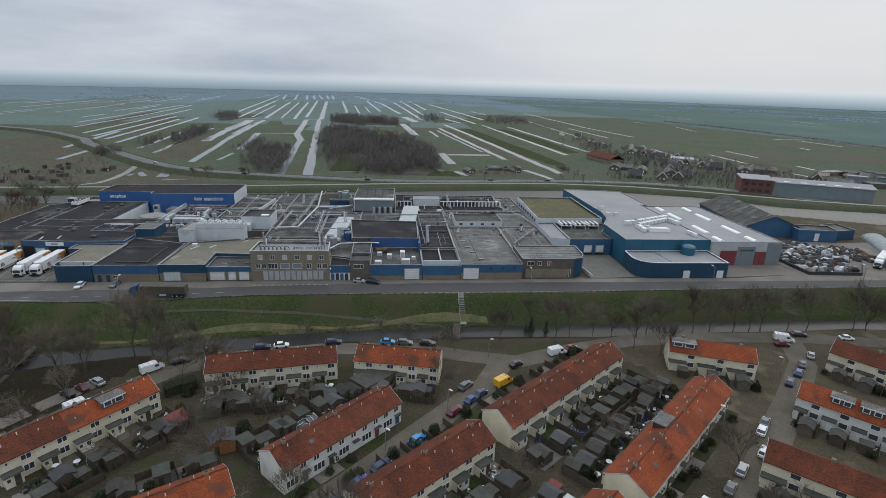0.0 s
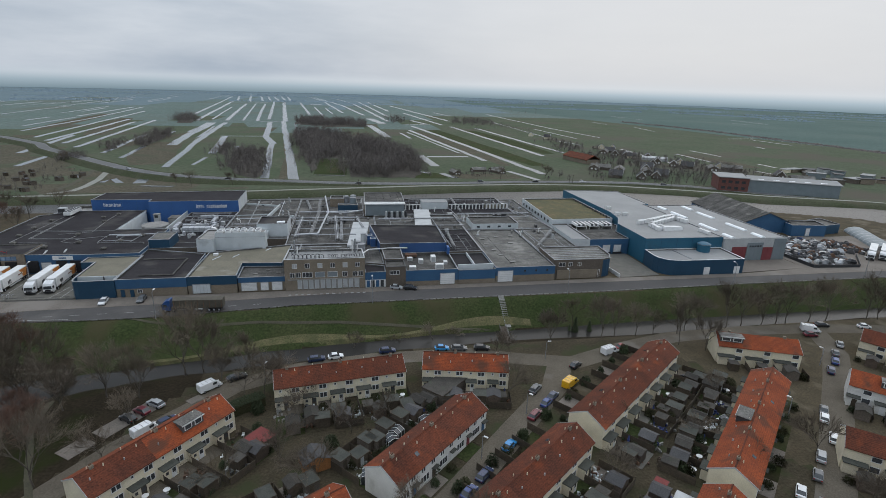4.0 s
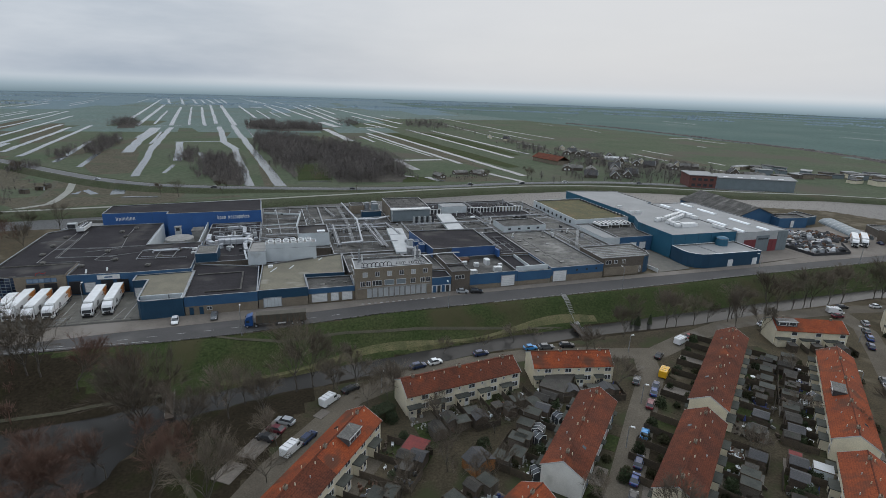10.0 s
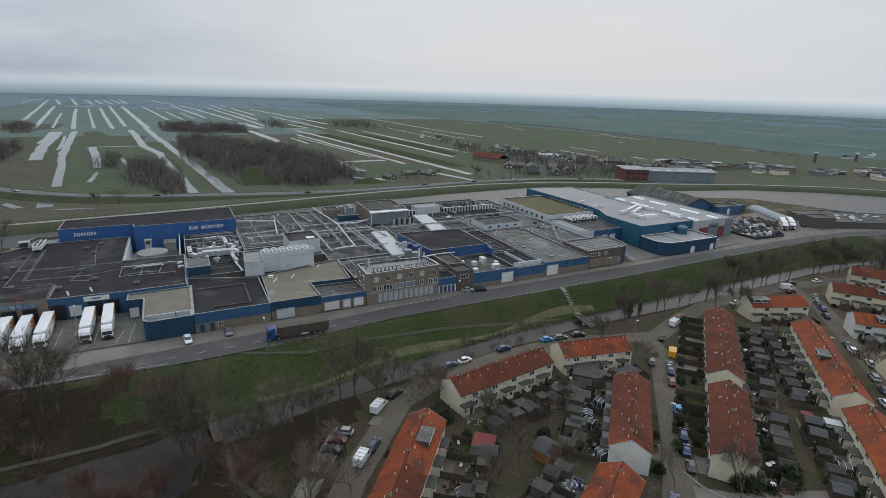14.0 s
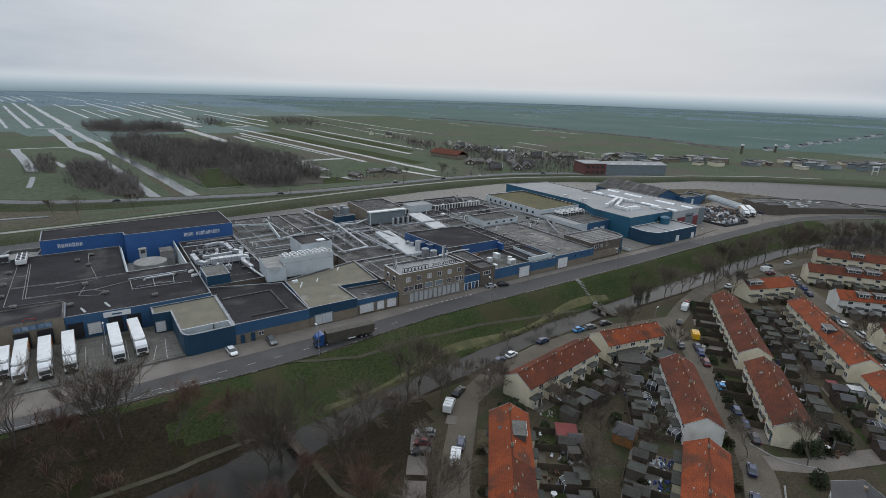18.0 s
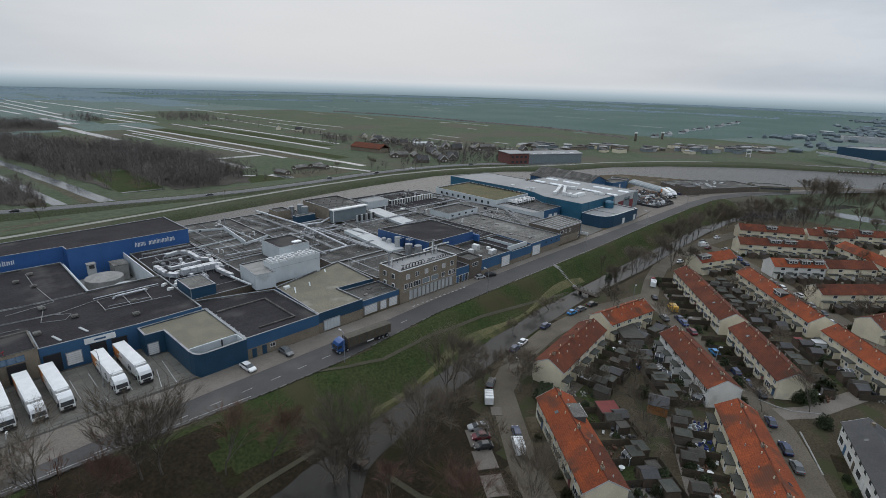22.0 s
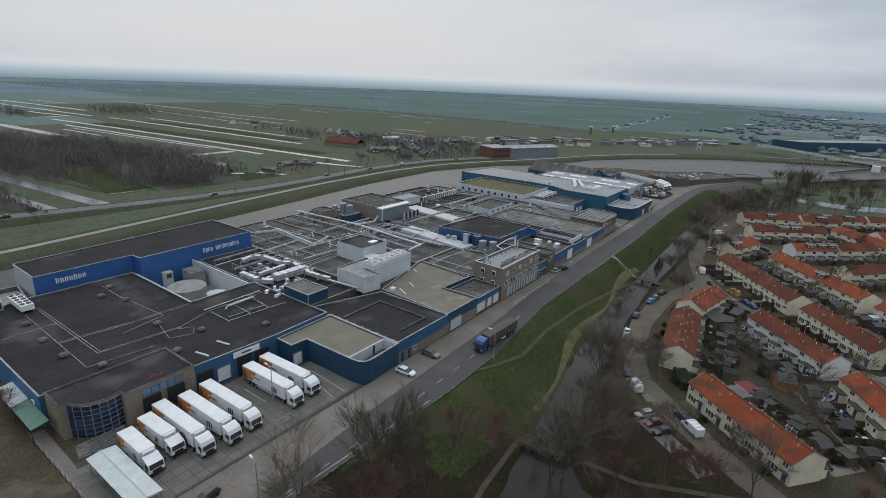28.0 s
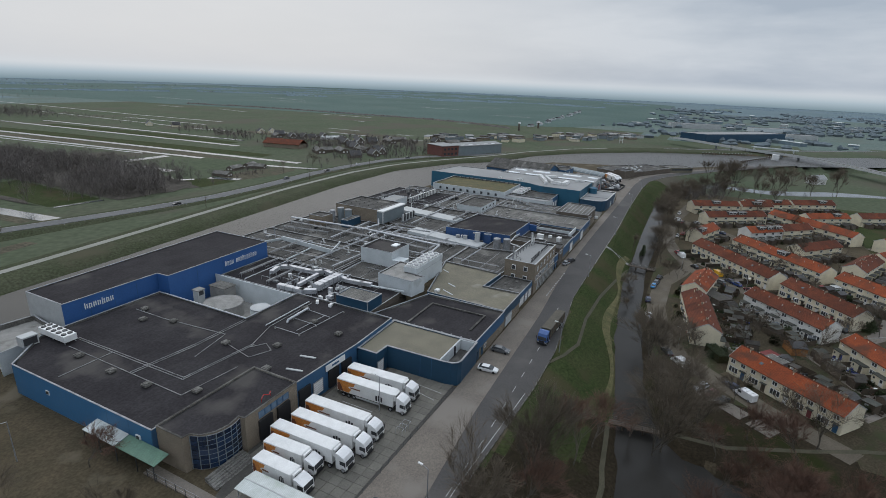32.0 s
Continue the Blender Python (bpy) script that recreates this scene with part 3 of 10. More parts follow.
kerb_n = line_at([(-400, 154), (-138, 152), (-113, 153.9), (-61, 155.5), (-40, 157), (-13, 158.2), (38, 158.6), (99, 158.4), (185, 158.5), (215, 156), (240, 148), (268, 132), (306, 110), (424, 26)])
river_s = line_at([(-700, 274), (120, 276), (165, 275), (215, 255), (253, 238), (275, 190), (290, 150), (330, 110), (400, 35), (520, -120), (800, -420), (1200, -800)])
river_n = line_at([(-700, 270), (-240, 288), (-96, 301), (-62, 305), (1, 312), (60, 319), (131, 321), (192, 302), (229, 276), (289, 261), (340, 232), (372, 205), (410, 170), (440, 120), (480, 40), (560, -60), (840, -360), (1300, -800)])
dike_n = line_at([(-900, 300), (-222, 308), (-123, 316), (-62, 324), (30, 336), (99, 339), (152, 333), (200, 315), (250, 292), (300, 276), (360, 245), (430, 190), (500, 80), (600, -40), (900, -340), (1400, -800)])


def smooth(t):
    t = np.clip(t, 0, 1)
    return t * t * (3 - 2 * t)


def ground_z(x, y):
    x, y = np.asarray(x, float), np.asarray(y, float)
    bn, bs, ks = bank_n(x), bank_s(x), kerb_s(x) - 0.6
    z = np.zeros(np.broadcast(x, y).shape)
    z = np.where(y > bs - 2.5, -2.4 * smooth((y - bs + 2.5) / 3.0), z)
    z = np.where(y > bn - 0.5, -2.4 + 2.2 * smooth((y - bn + 0.5) / 2.0), z)
    up = np.clip((y - bn - 1.5) / np.maximum(ks - bn - 1.5, 1), 0, 1)
    z = np.where(y > bn + 1.5, -0.2 + (RZ + 0.05) * (0.25 * up + 0.75 * smooth(up)), z)
    z = np.where(y > ks, RZ - 0.15, z)
    rs, rn, dn = river_s(x), river_n(x), dike_n(x)
    z = np.where(y > rs - 2, RZ - 0.15 - 4.0 * smooth((y - rs + 2) / 3), z)
    z = np.where((y > rn - 1) & (rn > rs), 2.0 + 4.0 * smooth((y - rn + 1) / 10), z)
    z = np.where(y > dn + 4, 6.0 - 5.2 * smooth((y - dn - 4) / 15) - 1.8 * smooth((y - dn - 30) / 40), z)
    return z


def spread(lo, a, b, hi, step, grow=1.22):
    """Even steps from a to b, and longer and longer ones out to lo and hi."""
    mid = list(np.arange(a, b + 0.01, step))
    s, x, up = step, b, []
    while x < hi:
        s *= grow
        x = min(hi, x + s)
        up.append(x)
    s, x, down = step, a, []
    while x > lo:
        s *= grow
        x = max(lo, x - s)
        down.append(x)
    return np.array(down[::-1] + mid + up)


gx, gy = spread(-4790, -270, 440, 4690, 2.5), spread(-4700, 40, 380, 4790, 2.0)
GX, GY = np.meshgrid(gx, gy)
GZ = ground_z(GX, GY)
nx_, ny_ = len(gx), len(gy)
idx = np.arange(nx_ * ny_).reshape(ny_, nx_)
quads = np.stack([idx[:-1, :-1], idx[:-1, 1:], idx[1:, 1:], idx[1:, :-1]], -1).reshape(-1, 4)
gme = bpy.data.meshes.new("ground")
gme.from_pydata(np.stack([GX, GY, GZ], -1).reshape(-1, 3).tolist(), [], quads.tolist())
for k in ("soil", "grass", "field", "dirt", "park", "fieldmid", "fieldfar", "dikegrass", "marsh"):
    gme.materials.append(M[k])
cx, cy = GX[:-1, :-1] + 1.2, GY[:-1, :-1] + 1.0
kind = np.zeros(cx.shape, int)
kind[(cy > bank_s(cx) - 3.5)] = 1
kind[(cy < bank_s(cx) - 3.5) & (cx < -74 + (cy - 100) * 0.55)] = 4
kind[(cy > bank_s(cx) - 3.5) & (cy < bank_n(cx)) | ((cx < -95) & (cy < bank_n(cx) + 7) & (cy > bank_s(cx)))] = 4
kind[(cx < -112 + 3 * np.sin(cy * 0.45)) & (cy > bank_s(cx)) & (cy < kerb_s(cx) - 1 - 2 * np.sin(cx * 0.2))] = 4
kind[cy < 40] = 1
kind[(kind == 0) & (cx > 62 + 4 * np.sin(cy * 0.3))] = 3
kind[(cy > kerb_s(cx)) & (cy < 276)] = 3
kind[(cy > river_n(cx) + 3) & (cy > river_s(cx) + 3)] = 2
kind[(cy > 420) | (cx > 520) | (cx < -330)] = 2
kind[(kind == 2) & (cy < dike_n(cx) + 16)] = 7
kind[(cx > 215) & (cy < kerb_s(cx))] = 2
road_y = np.interp(cx, [-400, -330, -266, -198, -149, -109], [650, 590, 510, 438, 402, 388])
kind[(cx < -128) & (cx > -420) & (cy > dike_n(cx) + 14) & (cy < road_y - 9) & (np.sin(cx * 0.09) + np.sin(cy * 0.13 + cx * 0.04) > -0.9)] = 8
# farther out the ground takes the haze-tinted meadow colours
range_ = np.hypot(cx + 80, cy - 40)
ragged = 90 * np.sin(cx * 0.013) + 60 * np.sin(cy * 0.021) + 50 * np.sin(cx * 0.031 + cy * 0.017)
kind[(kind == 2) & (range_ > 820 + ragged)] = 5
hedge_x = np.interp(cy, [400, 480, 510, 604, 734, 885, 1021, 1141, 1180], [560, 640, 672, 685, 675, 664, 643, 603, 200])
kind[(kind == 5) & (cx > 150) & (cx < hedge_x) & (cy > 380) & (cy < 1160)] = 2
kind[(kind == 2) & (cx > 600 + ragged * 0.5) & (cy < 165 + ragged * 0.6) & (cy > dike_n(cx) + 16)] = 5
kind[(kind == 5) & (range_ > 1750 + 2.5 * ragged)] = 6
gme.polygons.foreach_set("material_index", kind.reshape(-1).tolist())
gme.polygons.foreach_set("use_smooth", [True] * len(gme.polygons))
gme.update()
tagged(new("ground", gme), "grass dike, muddy gardens and flat green polder meadows", "ground", "", "structure")


def ribbon(fa, fb, xs, lift, n=1):
    """A strip between two lines over the plan, laid on the ground."""
    mb = MB()
    for k in range(n):
        a = [(x, float(fa(x) + (fb(x) - fa(x)) * k / n)) for x in xs]
        b = [(x, float(fa(x) + (fb(x) - fa(x)) * (k + 1) / n)) for x in xs]
        mb.strip([(x, y, float(ground_z(x, y)) + lift) for x, y in b], [(x, y, float(ground_z(x, y)) + lift) for x, y in a])
    return mb


def along(pts, step=4.0):
    """Points at even steps along a broken line."""
    out = []
    for (x0, y0), (x1, y1) in zip(pts, pts[1:]):
        d = max(1, int(math.hypot(x1 - x0, y1 - y0) / step))
        out += [(x0 + (x1 - x0) * k / d, y0 + (y1 - y0) * k / d) for k in range(d)]
    return out + [pts[-1]]


def lane(pts, width, lift, step=4.0, level=None, ends=None):
    p = along(pts, step)
    left, right = [], []
    for i, (x, y) in enumerate(p):
        x0, y0 = p[max(0, i - 1)]
        x1, y1 = p[min(len(p) - 1, i + 1)]
        d = math.hypot(x1 - x0, y1 - y0)
        w = width if ends is None else width * (ends + (1 - ends) * min(1, 4 * i / len(p), 4 * (len(p) - 1 - i) / len(p)))
        nx, ny = -(y1 - y0) / d * w / 2, (x1 - x0) / d * w / 2
        for side, s in ((left, 1), (right, -1)):
            a, b = x + s * nx, y + s * ny
            side.append((a, b, (float(ground_z(a, b)) if level is None else level) + lift))
    return MB().strip(left, right)


# dike road with its forecourts
xs = list(np.arange(-330, 421, 4.0))
setting("road", ribbon(kerb_s, kerb_n, xs, 0.19), M["asphalt"], "dark grey asphalt road on top of the dike", "road")
front = line_at([(-330, 162), (-156, 161.6), (-107, 160.9), (-95, 161.2), (60, 161.8), (68, 162), (120, 161.6), (150, 165), (200, 165), (230, 158), (260, 142), (300, 118), (420, 34)])
setting("pavement", ribbon(kerb_n, front, xs, 0.23), M["paving"], "brownish brick-paved strip between road and factory", "pavement")
setting("forecourt", MB().prism([(117.8, 162.3), (147.3, 164.6), (147.3, 175.1), (117.8, 175.1)], RZ - 0.3, RZ + 0.13), M["paving"], "pale worn forecourt before the grey hall", "paving")
for x_from, x_to, key, label in ((-250, -6, "gravel", "dark worn kerb stones along the grass dike"), (-4.4, 262, "concrete", "pale concrete kerb stones along the grass dike")):
    kb = MB()
    for x in np.arange(x_from, x_to, 2.2):
        y0, y1 = float(kerb_s(x)), float(kerb_s(x + 1.7))
        kb.slab((x, y0 - 0.1), (x + 1.7, y1 - 0.1), 0.2, RZ - 0.1, RZ + 0.14)
    setting("kerb", kb, M[key], label, "kerb")
mid = MB()
for x in np.arange(-300, -52, 6.8):
    f = line_at([(-330, 150), (-120, 149), (-80, 150), (-40, 153), (40, 154.2), (180, 155), (215, 152.6), (262, 129)])
    mid.add([(x, f(x) - 0.07, RZ + 0.05), (x + 2.4, f(x + 2.4) - 0.07, RZ + 0.05), (x + 2.4, f(x + 2.4) + 0.07, RZ + 0.05), (x, f(x) + 0.07, RZ + 0.05)], [(0, 1, 2, 3)])
for x in np.arange(-45.5, -22, 1.9):
    mid.box(x, 157.6, RZ + 0.05, x + 0.9, 158.0, RZ + 0.09)
mid.strip([(x, float(kerb_s(x)) + 0.95, RZ + 0.05) for x in np.arange(-150, -98, 4.0)], [(x, float(kerb_s(x)) + 0.8, RZ + 0.05) for x in np.arange(-150, -98, 4.0)])
setting("road_marking", mid, M["line"], "worn white dashed road markings", "road marking")

# water
xs2 = list(np.arange(-300, 301, 6.0))
setting("water", ribbon(lambda x: bank_s(x) - 2.4, lambda x: bank_n(x) + 1.2, xs2, 0), M["water"], "still dark water of the canal below the dike", "water")
for v in bpy.data.objects["water"].data.vertices:
    v.co.z = -1.0
rv = MB()
xs3 = list(np.arange(-700, 1200, 10.0))
rv.strip([(x, float(max(river_n(x), river_s(x))) + 2, 4.4) for x in xs3], [(x, float(river_s(x)) - 1, 4.4) for x in xs3])
setting("river_water", rv, water_mat("river_water", (0.040, 0.038, 0.034), 0.5, 0.3, 0.19), "wide grey river behind the factory", "water")
setting("reed_bank", ribbon(lambda x: bank_n(x) + 0.2, lambda x: bank_n(x) + 3.6 + 1.6 * np.sin(x * 0.11), list(np.arange(-84, 30, 2.0)), 0.12, 2), M["reed"], "strip of dry yellowish reed along the water", "reed", kind="stuff")

setting("east_pond", lane([(254, 116), (255, 104), (253, 92), (251, 81), (251, 69), (258, 54), (272, 34), (284, 10), (290, -14)], 17, 0.08, 5.0, ends=0.5), M["ditch"], "curved pale pond in the grass beyond the houses", "water")
# paths and far roads
setting("dike_footpath", lane([(-88, 146.5), (-80, 143.6), (-70, 142), (-52, 143.6), (-30, 143.4), (-5, 141.8), (12, 139.8), (19, 138.8)], 0.8, 0.1, 2.0), M["path"], "trodden pale path slanting down the grass dike", "path")
setting("park_footpath", lane([(-93, 119), (-92.1, 116), (-91.8, 112), (-91.2, 106), (-88, 99.5), (-84, 91), (-78, 80), (-73, 68)], 1.2, 0.06, 2.0), M["path"], "winding trodden path through the park", "path")
setting("park_footpath_west", lane([(-95, 129.5), (-102, 128.8), (-110.3, 128.1), (-115.1, 127.2), (-130, 127), (-160, 130)], 1.0, 0.12, 2.0), M["path"], "trodden path along the water under the trees", "path")
dk = [(x, float(dike_n(x))) for x in np.arange(-700, 420, 20.0)]
setting("dike_path", lane(dk, 3.2, 0.06, 6.0), M["lightroad"], "pale concrete path along the river dike", "path")
HIGHWAY = [(-900, 940), (-494, 708), (-450, 690), (-392, 648), (-330, 590), (-309, 556), (-266, 510), (-229, 470), (-198, 438), (-172, 416), (-149, 402), (-109, 388), (-71, 379), (-32, 371), (7, 367), (48, 368), (94, 373), (140, 373), (186, 368), (230, 352), (295, 305), (353, 272), (411, 234), (463, 191), (506, 144), (600, 20), (700, -100)]


def causeway(pts, width, top, foot, base):
    """A road bank: a level crown with sloping sides."""
    a, b = lane(pts, width, 0, 8.0, top), lane(pts, width + 2 * foot, 0, 8.0, base)
    n = len(a.v) // 2
    return MB().strip(b.v[:n], a.v[:n]).strip(a.v[n:], b.v[n:]).strip(a.v[:n], a.v[n:])


setting("highway_verge", causeway(HIGHWAY, 14.5, 1.5, 6.0, PZ - 0.4), M["dikegrass"], "raised grass verge of the main road", "verge")
setting("highway", lane(HIGHWAY, 9.0, 0.06, 8.0, 1.5), M["farroad"], "grey main road curving through the polder", "road")
hl_ = MB()
for side in (-4.1, 4.1):
    row = lane(HIGHWAY, 2 * abs(side), 0.075, 8.0, 1.5)
    n_ = len(row.v) // 2
    edge = row.v[:n_] if side > 0 else row.v[n_:]
    hl_.strip([(x, y + 0.09, z) for x, y, z in edge], [(x, y - 0.09, z) for x, y, z in edge])
setting("highway_line", hl_, M["line"], "worn white edge lines on the main road", "road marking")
rl_ = MB()
for i in range(8, 19):
    (x0, y0), (x1, y1) = HIGHWAY[i], HIGHWAY[i + 1]
    d = math.hypot(x1 - x0, y1 - y0)
    ox, oy = (y1 - y0) / d * 6.2, -(x1 - x0) / d * 6.2
    rl_.slab((x0 + ox, y0 + oy), (x1 + ox, y1 + oy), 0.12, 2.0, 2.3)
    for k in range(int(d / 4)):
        s_ = k * 4 / d
        px, py = x0 + ox + (x1 - x0) * s_, y0 + oy + (y1 - y0) * s_
        rl_.box(px - 0.06, py - 0.06, 1.3, px + 0.06, py + 0.06, 2.2)
setting("guard_rail", rl_, M["coping"], "grey steel guard rail beside the main road", "guard rail")
setting("side_road", lane([(-250, 487), (-226, 462), (-207, 434), (-199, 400), (-194, 352), (-215, 326)], 4.5, 0.12, 8.0), M["lightroad"], "narrow pale side road to the allotments", "road")
setting("side_track", lane([(-220, 442), (-215, 424), (-210, 395), (-206, 362), (-196, 350)], 3.0, 0.1, 8.0), M["path"], "pale track past the allotments", "path")
# streets among the houses
setting("canal_street", lane([(-82, 82), (-72, 97), (-64, 106), (-54, 117), (-40, 123), (-20, 126), (5, 125.5), (18, 121), (32, 117.5), (48, 123), (66, 127.5), (92, 129), (118, 127.5), (140, 124), (170, 120)], 6.0, 0.05, 3.0), M["street"], "brick-paved street along the canal", "street")
setting("centre_street", lane([(28, 118), (22, 107), (8, 93), (-10, 74.5), (-21, 65.4), (-36, 57.0), (-52, 48.5)], 6.2, 0.07, 3.0), M["street"], "brick-paved street between two rows of houses", "street")
setting("east_street", lane([(116, 128), (109, 113), (95, 99), (78, 83), (60, 66), (40, 48)], 6.4, 0.07, 3.0), M["street"], "brick-paved street lined with parked cars", "street")
setting("south_street", lane([(-15, 67), (-9, 62), (2, 57.5), (16, 51.5), (34, 45)], 4.4, 0.09, 3.0), M["paving"], "pale paved way beside the house end", "street")


# ---- the factory ----
def rect(x0, y0, x1, y1):
    return [(x0, y0), (x1, y0), (x1, y1), (x0, y1)]


def block(name, label, poly, top, wall, roof, base=RZ - 0.2, parapet=0.45, rim="coping", rim_w=0.2, plinth=None, category="building"):
    """A flat-roofed building: walls that stand up past a sunken roof, with a coping."""
    cx, cy = sum(p[0] for p in poly) / len(poly), sum(p[1] for p in poly) / len(poly)
    rim_w = max(rim_w, 0.3)
    t = thing(name, label, category, (cx, cy, base))
    if plinth:
        part("wall", ring(poly, 0.3, plinth[0], top), M[wall], t)
        part("brick_base", ring(inset(poly, 0.06), 0.3, base, plinth[0]), M[plinth[1]], t)
    else:
        part("wall", ring(poly, 0.3, base, top), M[wall], t)
    part("roof", MB().prism(inset(poly, 0.28), top - parapet - 0.3, top - parapet), M[roof], t)
    if parapet > 0.12:
        part("parapet_lining", ring(inset(poly, 0.295), 0.04, top - parapet - 0.02, top + 0.004), M["bitumen2" if "bitumen" in roof else "gravel"], t)
    if rim:
        part("coping", ring(inset(poly, -0.06), rim_w, top, top + 0.09), M[rim], t)
    return t


def wall_panel(t, name, a, b, z0, z1, material, out=0.05, label="", thick=0.1):
    """A panel flat on a wall that runs from a to b (outside to the right of that way)."""
    (x0, y0), (x1, y1) = a, b
    d = math.hypot(x1 - x0, y1 - y0)
    nx, ny = (y1 - y0) / d, -(x1 - x0) / d
    s, e = out - thick, out
    poly = [(x0 + nx * s, y0 + ny * s), (x0 + nx * e, y0 + ny * e), (x1 + nx * e, y1 + ny * e), (x1 + nx * s, y1 + ny * s)]
    return part(name, MB().prism(poly, z0, z1), material, t, label)


def framed(t, name, x0, x1, y, z0, z1, frame="white", pane="glass", bars=1, out=0.06, depth=0.14):
    """A window in a wall that faces south: a frame with bars, and panes behind them."""
    mb, w = MB(), 0.09
    mb.box(x0, y - out, z0, x1, y + depth - out, z0 + w).box(x0, y - out, z1 - w, x1, y + depth - out, z1)
    mb.box(x0, y - out, z0 + w, x0 + w, y + depth - out, z1 - w).box(x1 - w, y - out, z0 + w, x1, y + depth - out, z1 - w)
    for k in range(1, bars + 1):
        xm = x0 + (x1 - x0) * k / (bars + 1)
        mb.box(xm - w / 2, y - out, z0 + w, xm + w / 2, y + depth - out, z1 - w)
    win = part(name, mb, M[frame], t)
    part("pane", MB().box(x0 + w, y - out + 0.05, z0 + w, x1 - w, y + depth - out - 0.02, z1 - w), M[pane], win)
    return win


def roller(t, x0, x1, y, z0, z1, material="white", name="roller_door", ribs=6, label=""):
    """A door made of ribs in a wall that faces south, in a frame."""
    h = (z1 - z0) / ribs
    d = part(name, MB().box(x0, y - 0.08, z0, x1, y + 0.06, z1), M[material], t, label)
    for k in range(1, ribs):
        part("rib", MB().box(x0 + 0.05, y - 0.11, z0 + k * h - 0.03, x1 - 0.05, y - 0.075, z0 + k * h + 0.03), M["palegrey"], d)
    fr = MB().box(x0 - 0.15, y - 0.14, z0, x0, y + 0.05, z1 + 0.15).box(x1, y - 0.14, z0, x1 + 0.15, y + 0.05, z1 + 0.15).box(x0, y - 0.14, z1, x1, y + 0.05, z1 + 0.15)
    part("door_frame", fr, M["coping"], d)
    return d


def seams(t, a, b, z0, z1, step, material, out=0.03, name="cladding_seam"):
    """Upright seams on a clad wall."""
    (x0, y0), (x1, y1) = a, b
    d = math.hypot(x1 - x0, y1 - y0)
    ux, uy = (x1 - x0) / d, (y1 - y0) / d
    for k in range(1, int(d / step)):
        s = k * d / int(d / step)
        p, q = (x0 + ux * (s - 0.05), y0 + uy * (s - 0.05)), (x0 + ux * (s + 0.05), y0 + uy * (s + 0.05))
        wall_panel(t, name, p, q, z0, z1, M[material], out)


G = RZ
# office with the curved glass corner, at the lorry yard
poly = [(-153.2, 196.3), (-153.2, 189.8), (-151.9, 189.6), (-151.3, 187.9), (-149.5, 186.4), (-147.0, 185.8), (-144.6, 186.2), (-144.4, 185.0), (-131.2, 185.0), (-131.2, 196.3)]
t = block("brick_office", "brown brick office with a curved dark glass corner", poly, 12.75, "brick", "bitumen", parapet=0.3, rim="bitumen2", rim_w=0.3)
arc = [(-151.9, 189.6), (-151.45, 188.3), (-150.6, 187.2), (-149.5, 186.4), (-148.3, 186.0), (-147.0, 185.8), (-145.8, 185.9), (-144.6, 186.2)]
fine_arc = along(arc, 0.75)
for (xa, ya), (xb, yb) in zip(fine_arc, fine_arc[1:]):
    for k in range(7):
        z0 = 5.95 + k * 0.94
        wall_panel(t, "glass_panel", (xa, ya), (xb, yb), z0 + 0.05, z0 + 0.89, M["blueglass"], 0.2)
    wall_panel(t, "mullion", (xa, ya), (xa + (xb - xa) * 0.09, ya + (yb - ya) * 0.09), 5.9, 12.6, M["greydoor"], 0.25)
for k in range(8):
    mb = MB().prism([(x, y - 0.26) for x, y in arc] + [(x, y - 0.14) for x, y in reversed(arc)], 5.9 + k * 0.94, 5.98 + k * 0.94)
    part("transom", mb, M["greydoor"] if k < 7 else M["coping"], t)
for k in range(5):
    x0 = -141.3 + k * 1.55
    framed(t, "window", x0, x0 + 1.5, 185.0, 10.6, 12.0, "frontblue", "skyglass", 0)
st = thing("entrance_steps", "grey concrete entrance steps at the glass corner", "steps", (-149, 184, G))
for k in range(6):
    part("step", MB().box(-153.6 + 0.1 * k, 182.2 + 0.55 * k, G - 0.1, -145.2, 182.75 + 0.55 * k, G + 0.12 * (k + 1)), M["gravel"], st)
t = thing("neon_sign", "red tube sign lying on the office roof edge", "sign", (-138, 186.3, 12.75))
part("tubes", MB().pipe([(-139.3, 186.2, 13.1), (-138.2, 186.6, 13.4), (-137.4, 186.1, 13.1), (-136.6, 186.5, 13.3)], 0.09).pipe([(-139.2, 186.2, 12.45), (-139.2, 186.2, 13.1)], 0.05).pipe([(-136.8, 186.4, 12.45), (-136.8, 186.4, 13.2)], 0.05), M["redlens"], t)

# west hall with the loading docks
poly = [(-154, 196.4), (-131.1, 196.4), (-131.1, 185.3), (-112.1, 184.2), (-96.4, 184.6), (-96.4, 215.5), (-115.2, 215.5), (-115.2, 247.5), (-139, 247.5), (-145, 247), (-154.2, 239)]
t = block("west_hall", "low hall with a blue wall and a black bitumen roof", poly, 12.3, "frontblue", "bitumen", rim_w=0.14)
wall_panel(t, "side_sheet", (-154.19, 238.8), (-154.0, 196.6), 5.7, 12.25, M["sideblue"], 0.05, "bright blue side cladding")
seams(t, (-154.1, 239), (-154, 196.4), 6.0, 12.2, 5.5, "frontblue", 0.08)
for k, x in enumerate((-126.5,)):
    roller(t, x, x + 2.8, 184.85, 6.6, 9.6)
for x in (-130.6, -121.9, -117.6):
    wall_panel(t, "dock_shelter", (x, 185.4 - (x + 131) * 0.055), (x + 3.2, 185.2 - (x + 131) * 0.055), 6.2, 10.3, M["blackplastic"], 0.5, thick=0.6)
for x in (-141.5, -136.9):
    wall_panel(t, "dock_shelter", (x, 185), (x + 3.2, 185), 6.2, 10.3, M["blackplastic"], 0.5, thick=0.6)
wall_panel(t, "sign_board", (-122.8, 184.75), (-116.6, 184.4), 10.6, 12.0, M["white"], 0.25)
